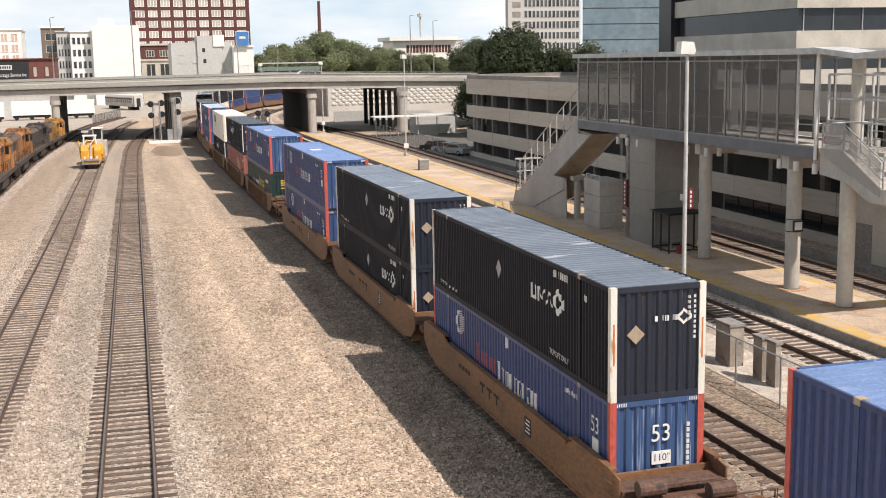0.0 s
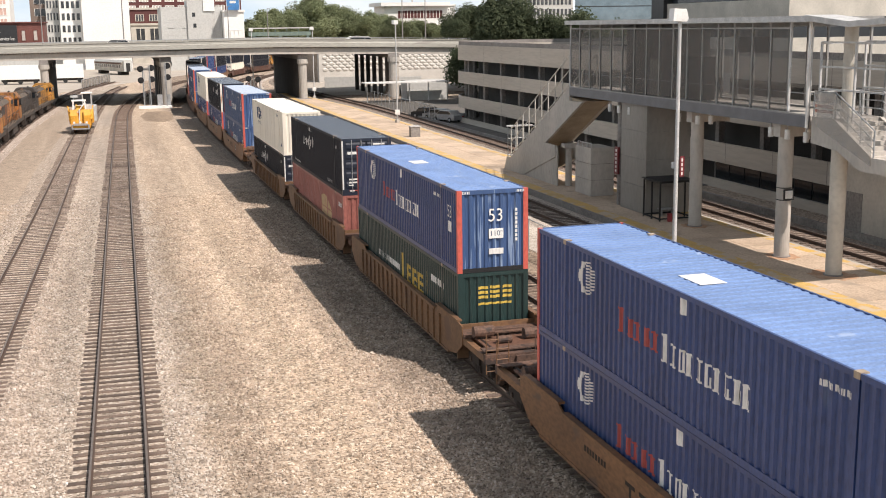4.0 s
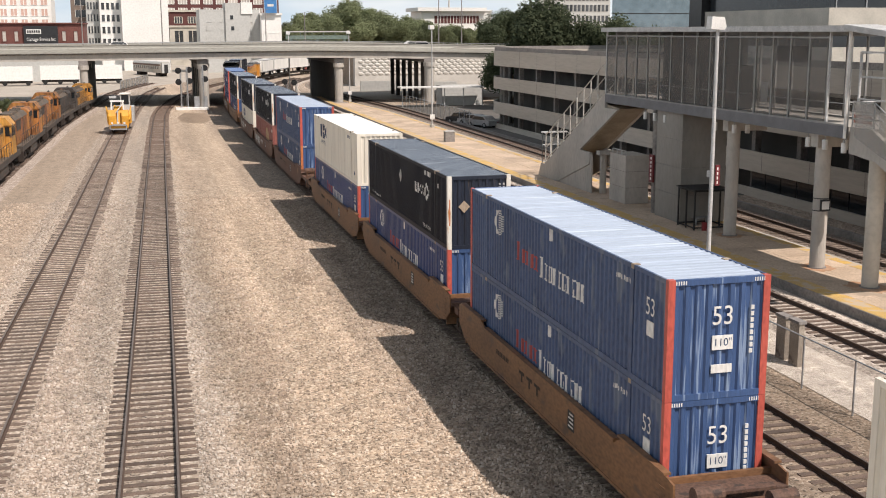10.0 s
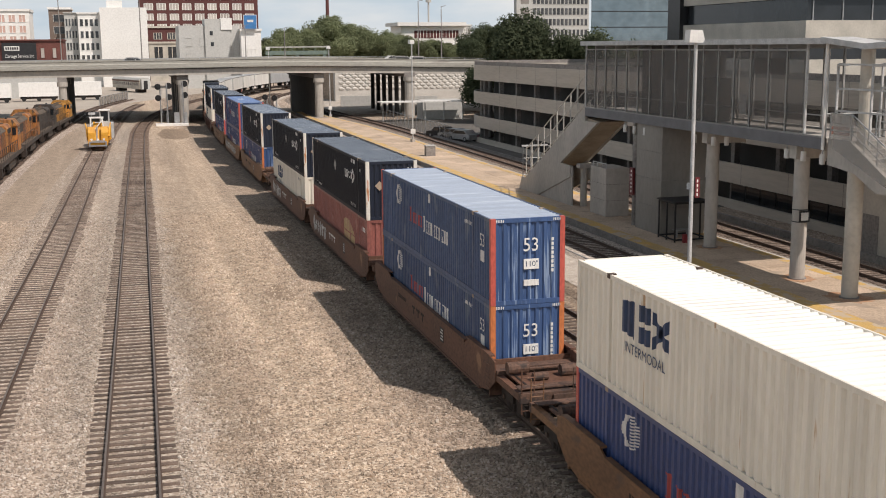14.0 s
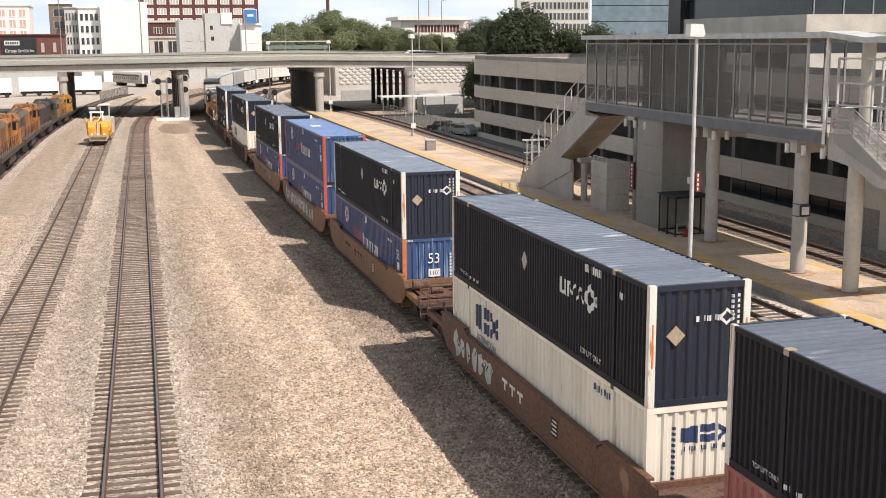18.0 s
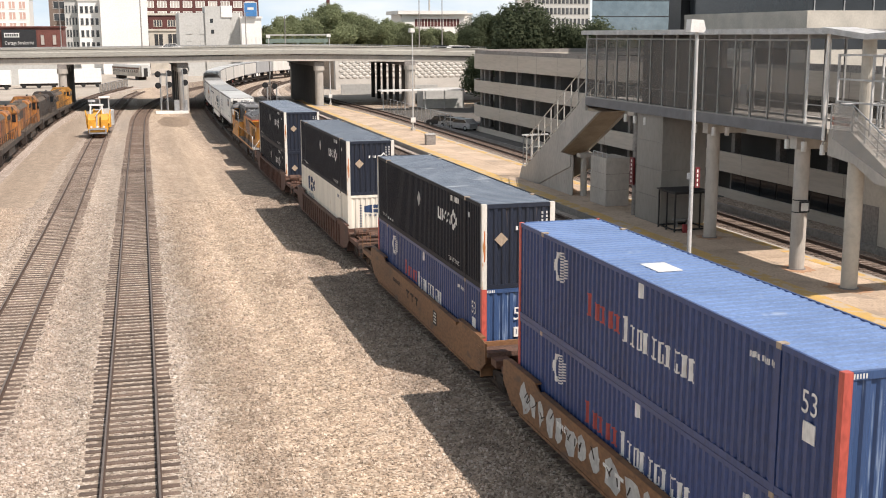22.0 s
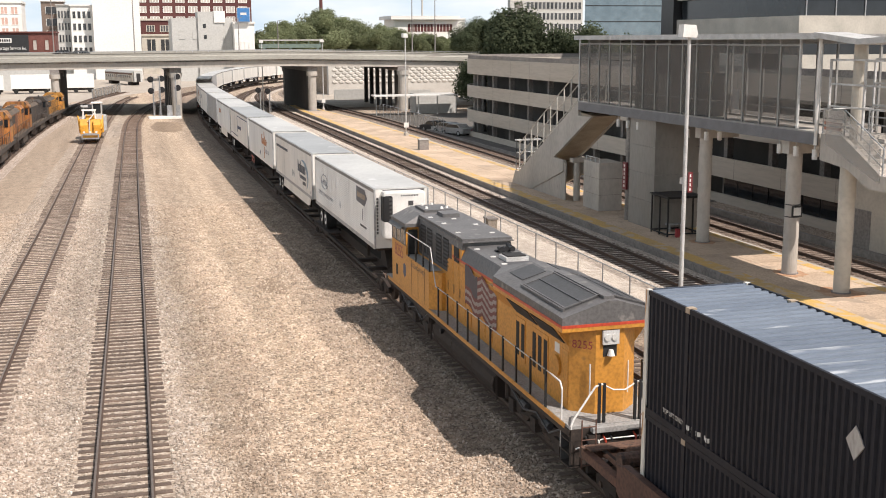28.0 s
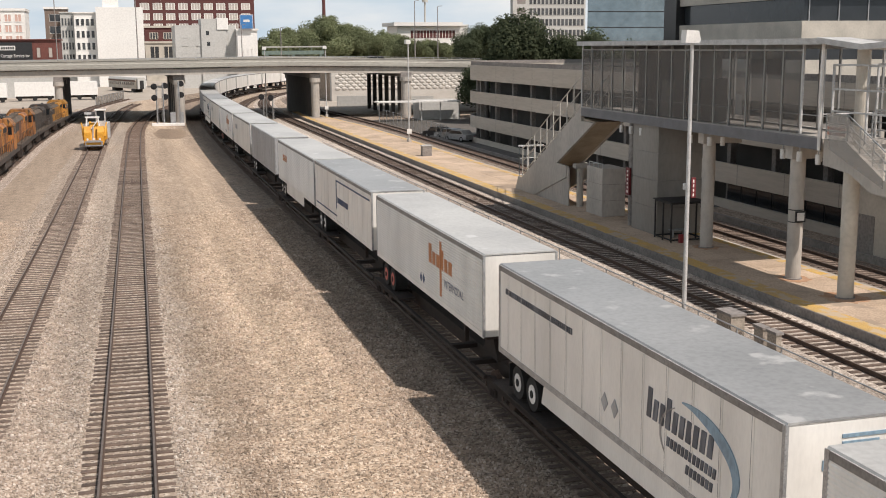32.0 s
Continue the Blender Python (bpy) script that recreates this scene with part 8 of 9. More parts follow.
part("panel", B((0, 3.6, -0.2, 0.1, 0, 3.9)), M_BILL, bb)
part("frame", B((-0.15, 3.75, -0.1, 0.05, -0.15, 4.05)), M_WHITE, bb)
part("white_patch", B((0.9, 2.7, -0.23, -0.2, 1.9, 2.6)), M_WHITE, bb)
hr = house("pale high-rise office slab with rows of dark windows", 154.4, 178.6, 420, 20, 60, M_GREYWALL, 12, 14, M_GREYWALL, M_PANE, 11.0, 4.1, 1.25, 2.5, 1, 0.5)
part("blank_wing", B((-6.1, -0.05, -0.4, 0.6, -0.3, 60)), M_GREYWALL, hr, "plain pale side wing")
for k in range(9):
    part("blind_window", B((-4.4, -1.0, -0.47, -0.4, 12.6 + k * 3.7, 14.8 + k * 3.7)), M_CONC_D, hr, "grey blind window")
M_MIRROR = mat("mirror_glass", (0.3, 0.34, 0.35), 0.05, 0.85, (0.24, 0.28, 0.29), 0.15, 0.2, 0.5, 0.5)
gb = thing("glass_building", pose(0, 0, 0), "mirror-glass office tower reflecting the sky", "office building")
part("curtain_wall", P([(128.2, 300), (158, 300), (176, 334), (143, 334)], "z", 0, 60), M_MIRROR, gb, "reflecting blue-grey glass")
for k in range(9):
    part("glazing_bar", B((128.3, 158, 299.9, 300, 12 + k * 4.4, 12.25 + k * 4.4)), M_BLACK, gb)
lw = house("low white civic building behind the trees", 122, 155, 500, 20, 20.6, M_WHITEWALL, 1, 14, M_WHITEWALL, M_BRICKRED, 15.2, 4, 1.4, 3.4, 1, 6, 0.6)
part("roof_slab", B((-2, 30, -2, 22, 20.6, 22.2)), M_WHITEWALL, lw)
ch = thing("chimney", pose(106.8, 600, 0), "tall brown brick chimney", "chimney")
part("stack", T(((0, 0, 0), (0, 0, 43.5), 1.3, 14, 0.75)), M_BRICKRED, ch)
wt2 = thing("water_mast", pose(205, 760, 0), "slim distant mast with a small head", "mast")
part("mast", T(((0, 0, 0), (0, 0, 44), 0.6, 8)), M_GREYWALL, wt2)
part("head", T(((0, 0, 41), (0, 0, 43), 2.0, 10)), M_GREYWALL, wt2)

# ---- beyond the overpass ----
M_BLOCKW = mat("pale_block_concrete", (0.6, 0.575, 0.53), 0.85, 0, (0.52, 0.49, 0.45), 0.4, 0.3, 8, 0.15, None, 0.6, 0.1)
rw = setting("retaining_wall", B((46, 130, 251, 253, -0.3, 6.0)), M_BLOCKW, "cream retaining wall of quilted concrete blocks", "wall")
bm = bmesh.new()
rim = [bm.verts.new((x, 0.06, z)) for x, z in ((-0.74, 0.0), (-0.66, 0.26), (0.0, 0.43), (0.66, 0.26), (0.74, 0.0), (0.66, -0.26), (0.0, -0.43), (-0.66, -0.26))]
crown = [bm.verts.new((v.co.x * 0.55, -0.2, v.co.z * 0.5)) for v in rim]
bm.faces.new(crown)
for k in range(8):
    bm.faces.new((rim[k], rim[(k + 1) % 8], crown[(k + 1) % 8], crown[k]))
bmesh.ops.recalc_face_normals(bm, faces=bm.faces)
STONE = mesh_of("block", bm, M_BLOCKW)
for r in range(6):
    for c in range(25):
        piece("block", STONE, rw, pose(47.4 + c * 1.5 + (r % 2) * 0.75, 251, 2.5 + r * 0.66))
setting("embankment", B((46, 130, 253, 292, -0.3, 5.95)), M_DIRT, "earth bank held by the retaining wall", "ground")
setting("lot_wall", B((43.1, 50.9, 229, 229.4, -0.3, 1.8), (51, 64, 231, 231.4, -0.3, 1.4)), M_GREYWALL, "grey concrete lot wall", "wall")
cp = thing("bus_canopy", pose(39.8, 177, 0), "thin white flat canopy on slim posts", "canopy")
part("roof", B((0, 14.6, 0, 3, 2.8, 3.0)), M_WHITE, cp)
for x in (0.6, 4.2, 7.6, 10.8, 14.0):
    part("post", T(((x, 1.5, -0.3), (x, 1.5, 2.8), 0.09, 8)), M_GREYPAINT, cp)
fe = thing("wire_fence", pose(0, 0, 0), "grey wire fence along the lot", "fence")
for k in range(16):
    part("post", T(((39.9 + k * 0.05, 138 + k * 2.6, -0.3), (39.9 + k * 0.05, 138 + k * 2.6, 1.8), 0.04, 6)), M_STEEL, fe)
part("rail", T(((39.9, 138, 1.75), (40.65, 177, 1.75), 0.03, 6)), M_STEEL, fe)
part("netting", B((40.0, 40.01, 138, 177, -0.2, 1.75)), M_NET, fe)
house("low white plastered service building near the overpass", 47.7, 54.5, 181, 4, 2.95, M_GREYWALL, 0, 0, M_WHITEWALL, M_PANE, 0, 0, 0, 0)
for x, y, c, words in ((40.7, 144.6, M_BLACK, "black sedan parked beside the garage"), (41.4, 141.4, M_STEEL, "silver sedan parked beside the garage"), (41.7, 138.4, M_STEEL, "silver hatchback parked beside the garage")):
    passenger_car(c, words, "parked cars").matrix_basis = pose(x, y, -0.26, 0, 0, 115)
for x, y, w, a, words in ((-18.4, 280, 8.6, 0, "white semi-trailer parked beyond the overpass"), (-8.6, 282, 8.4, 0, "white box trailer parked beyond the overpass"), (-30, 275, 12, 0, "white semi-trailer standing in the lot"), (-45, 278, 13, 0, "long white semi-trailer standing in the lot")):
    tr2 = thing("parked_trailer", pose(x, y, -0.2, 0, 0, a), words, "trailer", "parked trailers")
    part("body", B((-w / 2, w / 2, 0, 2.5, 1.1, 4.3)), M_WHITEWALL, tr2)
    part("underframe", B((-w / 2 + 0.2, w / 2 - 0.2, 0.3, 2.2, 0.55, 1.1)), M_GRIME, tr2)
    for k in range(3):
        part("wheel", T(((-w / 2 + 1 + k * (w - 2) / 2, 0.05, 0.5), (-w / 2 + 1 + k * (w - 2) / 2, 0.4, 0.5), 0.5, 12)), M_TYRE, tr2)
pc = thing("passenger_car", pose(5.0, 322, -0.3, 0, 0, -72.5), "old tan railway passenger car standing on a spur", "railway car")
part("body", P([(0, 1.0), (2.9, 1.0), (2.9, 3.4), (2.5, 3.9), (0.4, 3.9), (0, 3.4)], "x", -24, 0), M_CREAM, pc)
part("roof", P([(-0.05, 3.42), (0.38, 3.93), (2.52, 3.93), (2.95, 3.42), (2.95, 3.5), (2.5, 4.05), (0.4, 4.05), (-0.05, 3.5)], "x", -24.05, 0.05), M_GREYWALL, pc, "dull grey roof")
part("letter_board", B((-24, 0, -0.03, 0, 2.95, 3.3)), M_BROWN, pc)
for k in range(12):
    part("window", B((-23.0 + k * 1.85, -21.9 + k * 1.85, -0.03, 0, 2.0, 2.75)), M_PANE, pc)
part("vestibule", B((0, 0.8, 0.3, 2.6, 1.0, 3.8)), M_GREYWALL, pc, "pale grey end vestibule")
part("end_door", B((0.8, 0.83, 0.9, 2.0, 1.0, 3.3)), M_DARK, pc, "dark end doorway")
for x in (-20.5, -3.5):
    part("truck", B((x - 1.3, x + 1.3, 0.3, 2.6, 0.1, 1.0)), M_GRIME, pc)
lf2 = thing("lot_fence", pose(0, 0, 0), "grey mesh fence along the truck lot", "fence")
for k in range(11):
    f = k / 10
    fx, fy = -4.4 + 5.9 * f, 249 + 33 * f
    part("post", T(((fx, fy, -0.3), (fx, fy, 1.75), 0.06, 6)), M_STEEL, lf2)
part("netting", P([(-4.4, 249), (1.5, 282), (1.53, 282), (-4.37, 249)], "z", -0.2, 1.7), M_MESH, lf2)
part("rail", T(((-4.4, 249, 1.72), (1.5, 282, 1.72), 0.04, 6)), M_STEEL, lf2)
M_GREENSTEEL = mat("green_steel", (0.17, 0.23, 0.2), 0.6, scale=1)
gs = thing("steel_overpass", pose(0, 415, 0), "distant green steel road bridge", "bridge")
part("girder", B((51, 73.6, 0, 1, 9.0, 10.4)), M_GREENSTEEL, gs)
part("parapet", B((51, 73.6, -0.2, 0, 11.55, 11.95)), M_GREYWALL, gs)
for k in range(6):
    part("rail_post", B((52 + k * 4.2, 52.25 + k * 4.2, -0.1, 0.1, 10.4, 11.55)), M_GREENSTEEL, gs)
for x in (52.5, 62.0, 72.0):
    part("bent", B((x, x + 0.9, 0.1, 0.9, -0.3, 9.0)), M_GREENSTEEL, gs)

# ---- signals ----
def signal_mast(x, y, z, h, heads, turn=0):
    sgm = thing("railway_signal", pose(x, y, z, 0, 0, turn), "black round railway signal heads on a silver mast", "signal", "railway signals")
    part("mast", T(((0, 0, 0), (0, 0, h), 0.09, 8)), M_STEEL, sgm)
    for k in range(heads):
        zz = h - 0.4 - k * 1.75
        hd = part("target", T(((-0.35, -0.25, zz), (-0.35, -0.16, zz), 0.48, 18)), M_BLACK, sgm, "black round target")
        part("hood", T(((-0.35, -0.55, zz), (-0.35, -0.25, zz), 0.2, 10)), M_BLACK, hd)
    part("ladder", T(((0.22, 0.12, 0), (0.22, 0.12, h), 0.02, 6), ((-0.1, 0.12, 0), (-0.1, 0.12, h), 0.02, 6)), M_STEEL, sgm)
    return sgm


setting("signal_slab", B((5.0, 10.0, 182.4, 184.6, -0.35, 0.05)), M_WHITEWALL, "white concrete signal foundation", "slab")
signal_mast(5.9, 183.6, 0, 6.2, 2)
signal_mast(6.9, 183.9, 0, 6.3, 2, 180)
signal_mast(9.3, 183.2, 0, 6.6, 2, 180)
signal_mast(23.3, 190, -0.2, 4.2, 1)
signal_mast(24.9, 190.5, -0.2, 4.0, 1)
for x, w in ((8.3, 0.8), (9.7, 0.45)):
    rc = thing("relay_cabinet", pose(x, 184.1, 0.05), "small silver steel relay cabinet", "cabinet", "relay cabinets")
    part("body", B((-w / 2, w / 2, -0.3, 0.3, 0, 1.7)), M_STEEL, rc)
    part("door", B((-w / 2 + 0.05, w / 2 - 0.05, -0.33, -0.3, 0.1, 1.6)), M_STEEL, rc)

# ---- stored locomotives ----
M_OLDYEL = mat("weathered_yellow_paint", (0.56, 0.28, 0.05), 0.6, 0, (0.4, 0.19, 0.045), 0.8, 0.45, 5, 0.1, (0.09, 0.055, 0.04), 0.59, 0.25, (1, 1, 0.4))
M_OLDRED = mat("rust_streaked_paint", (0.5, 0.225, 0.045), 0.65, 0, (0.27, 0.09, 0.04), 0.7, 0.5, 5, 0.1, (0.07, 0.045, 0.035), 0.55, 0.3, (1, 1, 0.35))
M_SOOT = mat("sooty_brown_roof", (0.1, 0.08, 0.064), 0.85, 0, (0.15, 0.115, 0.085), 0.7, 0.5, 6, 0.15, (0.3, 0.15, 0.06), 0.64)
M_OLDGREY = mat("weathered_dark_grey_paint", (0.045, 0.038, 0.034), 0.75, 0, (0.075, 0.058, 0.048), 0.6, 0.5, 8, 0.1, (0.13, 0.07, 0.045), 0.6)


def stored_loco(body_m, words):
    lo = thing("stored_locomotive", Matrix(), words, "locomotive", "stored locomotives")
    part("frame", B((-1.45, 1.45, -8.8, 8.8, 1.1, 1.5)), M_OLDGREY, lo)
    part("fuel_tank", B((-1.3, 1.3, -2.4, 2.4, 0.35, 1.1)), M_OLDGREY, lo)
    bm = bmesh.new()
    prism(bm, [(-0.88, 1.5), (0.88, 1.5), (0.88, 3.6), (0.55, 3.9), (-0.55, 3.9), (-0.88, 3.6)], "y", -8.2, 4.4)
    hood = part("hood", bm, body_m, lo, "weathered engine hood")
    for k in range(11):
        y = -8.0 + k * 1.1
        part("hood_door", B((0.88, 0.905, y, y + 0.98, 1.65, 3.4)), body_m, hood)
        part("door_gap", B((0.905, 0.912, y + 0.46, y + 0.5, 1.7, 3.35)), M_OLDGREY, hood)
    for k in range(3):
        part("radiator_fan", T(((0, -7.2 + k * 1.5, 3.9), (0, -7.2 + k * 1.5, 4.12), 0.55, 14)), M_SOOT, hood)
    for y in (-2.4, -0.6, 2.2):
        part("exhaust_pipe", B((-0.35, 0.35, y, y + 0.7, 3.9, 4.15)), M_SOOT, hood)
    part("hood_roof", P([(-0.9, 3.58), (0.9, 3.58), (0.57, 3.93), (-0.57, 3.93)], "y", -8.25, 4.38), M_SOOT, hood, "sooty brown roof")
    part("dynamic_brake", P([(-0.98, 3.2), (0.98, 3.2), (0.98, 3.75), (0.7, 4.05), (-0.7, 4.05), (-0.98, 3.75)], "y", 0.2, 3.6), body_m, hood)
    for y in (0.6, 1.9):
        part("brake_grid", B((0.98, 1.0, y, y + 1.1, 3.28, 3.7)), M_DARK, hood, "dark grid opening")
    part("intake_grille", B((0.912, 0.93, -8.0, -5.2, 2.7, 3.5)), M_OLDGREY, hood)
    part("side_walkway", B((0.9, 1.45, -8.6, 4.4, 1.5, 1.56)), M_SOOT, lo)
    part("air_tank", T(((1.1, -2.0, 0.9), (1.1, 2.0, 0.9), 0.24, 10)), M_SOOT, lo)
    part("battery_box", B((0.95, 1.4, 2.0, 4.2, 1.56, 2.15)), body_m, lo)
    part("end_number_board", B((-0.4, 0.4, -8.24, -8.2, 3.1, 3.35)), M_SIGNBLACK, lo)
    part("headlight", T(((0, -8.2, 3.5), (0, -8.3, 3.5), 0.16, 10)), M_LENS, lo)
    part("horn", T(((0.3, 5.2, 4.4), (0.3, 5.8, 4.4), 0.06, 8, 0.12)), M_BLACK, lo)
    bm = bmesh.new()
    prism(bm, [(-1.45, 1.5), (1.45, 1.5), (1.45, 3.7), (1.0, 4.25), (-1.0, 4.25), (-1.45, 3.7)], "y", 4.4, 6.6)
    cb = part("cab", bm, body_m, lo, "weathered cab")
    part("cab_roof", P([(-1.5, 3.72), (1.5, 3.72), (1.02, 4.32), (-1.02, 4.32)], "y", 4.3, 6.7), body_m, cb)
    for sx in (-1, 1):
        for y in (4.6, 5.6):
            part("cab_window", B((*sorted((sx * 1.45, sx * 1.47)), y, y + 0.8, 2.9, 3.6)), M_GLASS, cb)
    for x in (-1.3, 0.95):
        part("rear_window", B((x, x + 0.35, 4.37, 4.4, 2.9, 3.6)), M_GLASS, cb)
    part("short_hood", B((-0.9, 0.9, 6.6, 8.2, 1.5, 2.9)), body_m, lo)
    for sx in (-1, 1):
        for k in range(10):
            part("stanchion", T(((sx * 1.4, -8.5 + k * 1.4, 1.5), (sx * 1.4, -8.5 + k * 1.4, 2.5), 0.025, 6)), M_OLDGREY, lo)
        part("handrail", T(((sx * 1.4, -8.5, 2.5), (sx * 1.4, 4.2, 2.5), 0.025, 6)), M_OLDGREY, lo)
        part("step", B((*sorted((sx * 1.0, sx * 1.45)), -8.8, -8.3, 0.3, 1.1)), M_GRIME, lo)
    part("coupler", B((-0.2, 0.2, -9.4, -8.8, 0.7, 1.0), (-0.2, 0.2, 8.8, 9.4, 0.7, 1.0)), M_GRIME, lo)
    for yc in (-5.4, 5.4):
        wheel_truck(lo, yc)
    return lo


lo1 = stored_loco(M_OLDYEL, "weathered yellow and grey stored diesel locomotive")
lo1.matrix_basis = YARD.at(140.8, 0, 6)
lo1.scale = (1.0, 1.09, 0.9)
lo2 = stored_loco(M_OLDGREY, "grimy dark grey stored diesel locomotive")
lo2.matrix_basis = YARD.at(120.0, 0, 6)
lo2.scale = (1.0, 1.09, 0.98)
lo3 = stored_loco(M_OLDRED, "rust-stained yellow and red stored diesel locomotive")
lo3.matrix_basis = YARD.at(98.6, 0, 6)
lo3.scale = (1.03, 1.09, 1.08)
for s, src in ((77.4, lo3), (56.2, lo1), (35.4, lo3)):
    copy_thing(src, YARD.at(s, 0, 6)).scale = (1.03, 1.09, 1.1)

# ---- tie machine on the siding ----
M_MOWYEL = mat("machine_yellow", (0.7, 0.36, 0.03), 0.5, 0, (0.6, 0.28, 0.03), 0.8, 0.3, 8, 0.05, (0.2, 0.12, 0.06), 0.66)
mw = thing("track_machine", LEFT.at(142.5, 0, 2), "yellow track maintenance machine with white frames and a small cab", "track machine")
part("frame", B((-1.1, 1.1, -3.2, 3.4, 0.55, 0.85)), M_MOWYEL, mw)
part("deck", B((-1.25, 1.25, -0.8, 3.4, 0.85, 1.0)), M_MOWYEL, mw)
part("engine_cover", B((-0.75, 0.95, 0.4, 2.0, 1.0, 2.2)), M_MOWYEL, mw)
cabm = part("cab", B((0.15, 1.25, 1.9, 3.3, 1.0, 3.0), (0.15, 0.25, 1.9, 2.0, 3.0, 4.3), (1.15, 1.25, 1.9, 2.0, 3.0, 4.3), (0.15, 0.25, 3.2, 3.3, 3.0, 4.3), (1.15, 1.25, 3.2, 3.3, 3.0, 4.3)), M_GREYPAINT, mw, "grey cab with open windows")
part("cab_window", B((0.27, 1.13, 1.93, 1.97, 3.05, 4.25)), M_GLASS, cabm)
part("cab_roof", B((0.05, 1.35, 1.8, 3.4, 4.3, 4.42)), M_WHITEWALL, cabm)
for x0, x1 in ((-1.0, -0.75), (0.75, 0.5)):
    part("mast", T(((x0, -1.0, 1.2), (x1, -0.9, 3.7), 0.1, 8)), M_WHITEWALL, mw, "white upright of the work head")
part("mast_beam", B((-0.95, 0.7, -1.0, -0.8, 3.55, 3.75)), M_WHITEWALL, mw)
part("lamp_bar", B((-1.0, -0.2, -1.1, -0.7, 4.0, 4.25)), M_GREYPAINT, mw)
part("lamp_stay", B((-0.7, -0.62, -0.95, -0.87, 3.7, 4.0)), M_GREYPAINT, mw)
part("mast_brace", T(((-0.86, -0.95, 1.6), (0.5, -0.92, 3.3), 0.06, 8)), M_WHITEWALL, mw)
part("winch", T(((-1.3, 0.1, 1.9), (-0.5, 0.1, 1.9), 0.38, 12)), M_MOWYEL, mw)
part("winch", T(((0.6, 0.1, 1.7), (1.35, 0.1, 1.7), 0.34, 12)), M_MOWYEL, mw)
for sx in (-1, 1):
    part("boom", T(((sx * 0.6, -1.3, 1.2), (sx * 0.5, 0.8, 3.0), 0.12, 8)), M_MOWYEL, mw)
    part("side_frame", B((*sorted((sx * 1.05, sx * 1.3)), -1.4, -0.6, 1.0, 2.1)), M_MOWYEL, mw)
    part("work_arm", T(((sx * 1.2, -1.2, 2.0), (sx * 1.45, -0.4, 3.0), 0.08, 8)), M_MOWYEL, mw)
for k in range(6):
    x = -1.0 + 0.4 * k
    part("hydraulic_cylinder", T(((x, -1.5, 0.8), (x + 0.1, -1.0, 2.0 + 0.3 * (k % 3)), 0.09, 8)), M_MOWYEL if k % 2 else M_STEEL, mw)
part("tool_box", B((-1.35, -0.95, -0.4, 1.2, 0.9, 1.6)), M_MOWYEL, mw)
part("front_guard", B((-1.0, 1.0, -3.4, -3.25, 0.4, 0.55), (-1.0, 1.0, -3.4, -3.25, 0.85, 1.0), (-1.0, -0.85, -3.4, -3.25, 0.55, 0.85), (0.85, 1.0, -3.4, -3.25, 0.55, 0.85)), M_STEEL, mw, "silver front guard frame")
part("front_deck", B((-0.75, 0.75, -3.1, -1.9, 0.85, 1.0)), M_STEEL, mw)
for sx in (-1, 1):
    part("work_head", P([(-1.75, 0.7), (-0.9, 0.7), (-0.75, 2.3), (-1.2, 2.6), (-1.7, 1.9)], "x", *sorted((sx * 0.35, sx * 1.15))), M_MOWYEL, mw, "orange-yellow work head")
    part("side_tank", B((*sorted((sx * 0.85, sx * 1.4)), 0.3, 2.2, 0.9, 2.3)), M_MOWYEL, mw)
    part("hose_guard", T(((sx * 1.2, -1.6, 1.4), (sx * 1.35, -0.2, 2.5), 0.13, 8)), M_MOWYEL, mw)
part("centre_housing", P([(-1.5, 1.0), (0.6, 1.0), (0.6, 2.9), (-0.3, 3.0), (-0.9, 2.2)], "x", -0.5, 0.45), M_MOWYEL, mw, "orange-yellow centre housing")
for x in (-0.7, 0.0, 0.7):
    part("front_lamp", T(((x, -3.1, 1.2), (x, -3.2, 1.2), 0.13, 10)), M_WHITE, mw)
for y in (-2.3, 2.4):
    for sx in (-1, 1):
        part("wheel", T(((sx * 0.69, y, 0.38), (sx * 0.82, y, 0.38), 0.38, 16)), M_RAIL, mw)
trl = thing("work_trailer", LEFT.at(148.5, 0, 2), "pale grey trailer coupled to the track machine", "trailer")
part("body", B((-1.0, 1.6, -1.6, 1.6, 0.8, 2.6)), M_GREYPAINT, trl)
part("wheel", T(((-0.82, 0, 0.38), (0.82, 0, 0.38), 0.38, 16)), M_RAIL, trl)

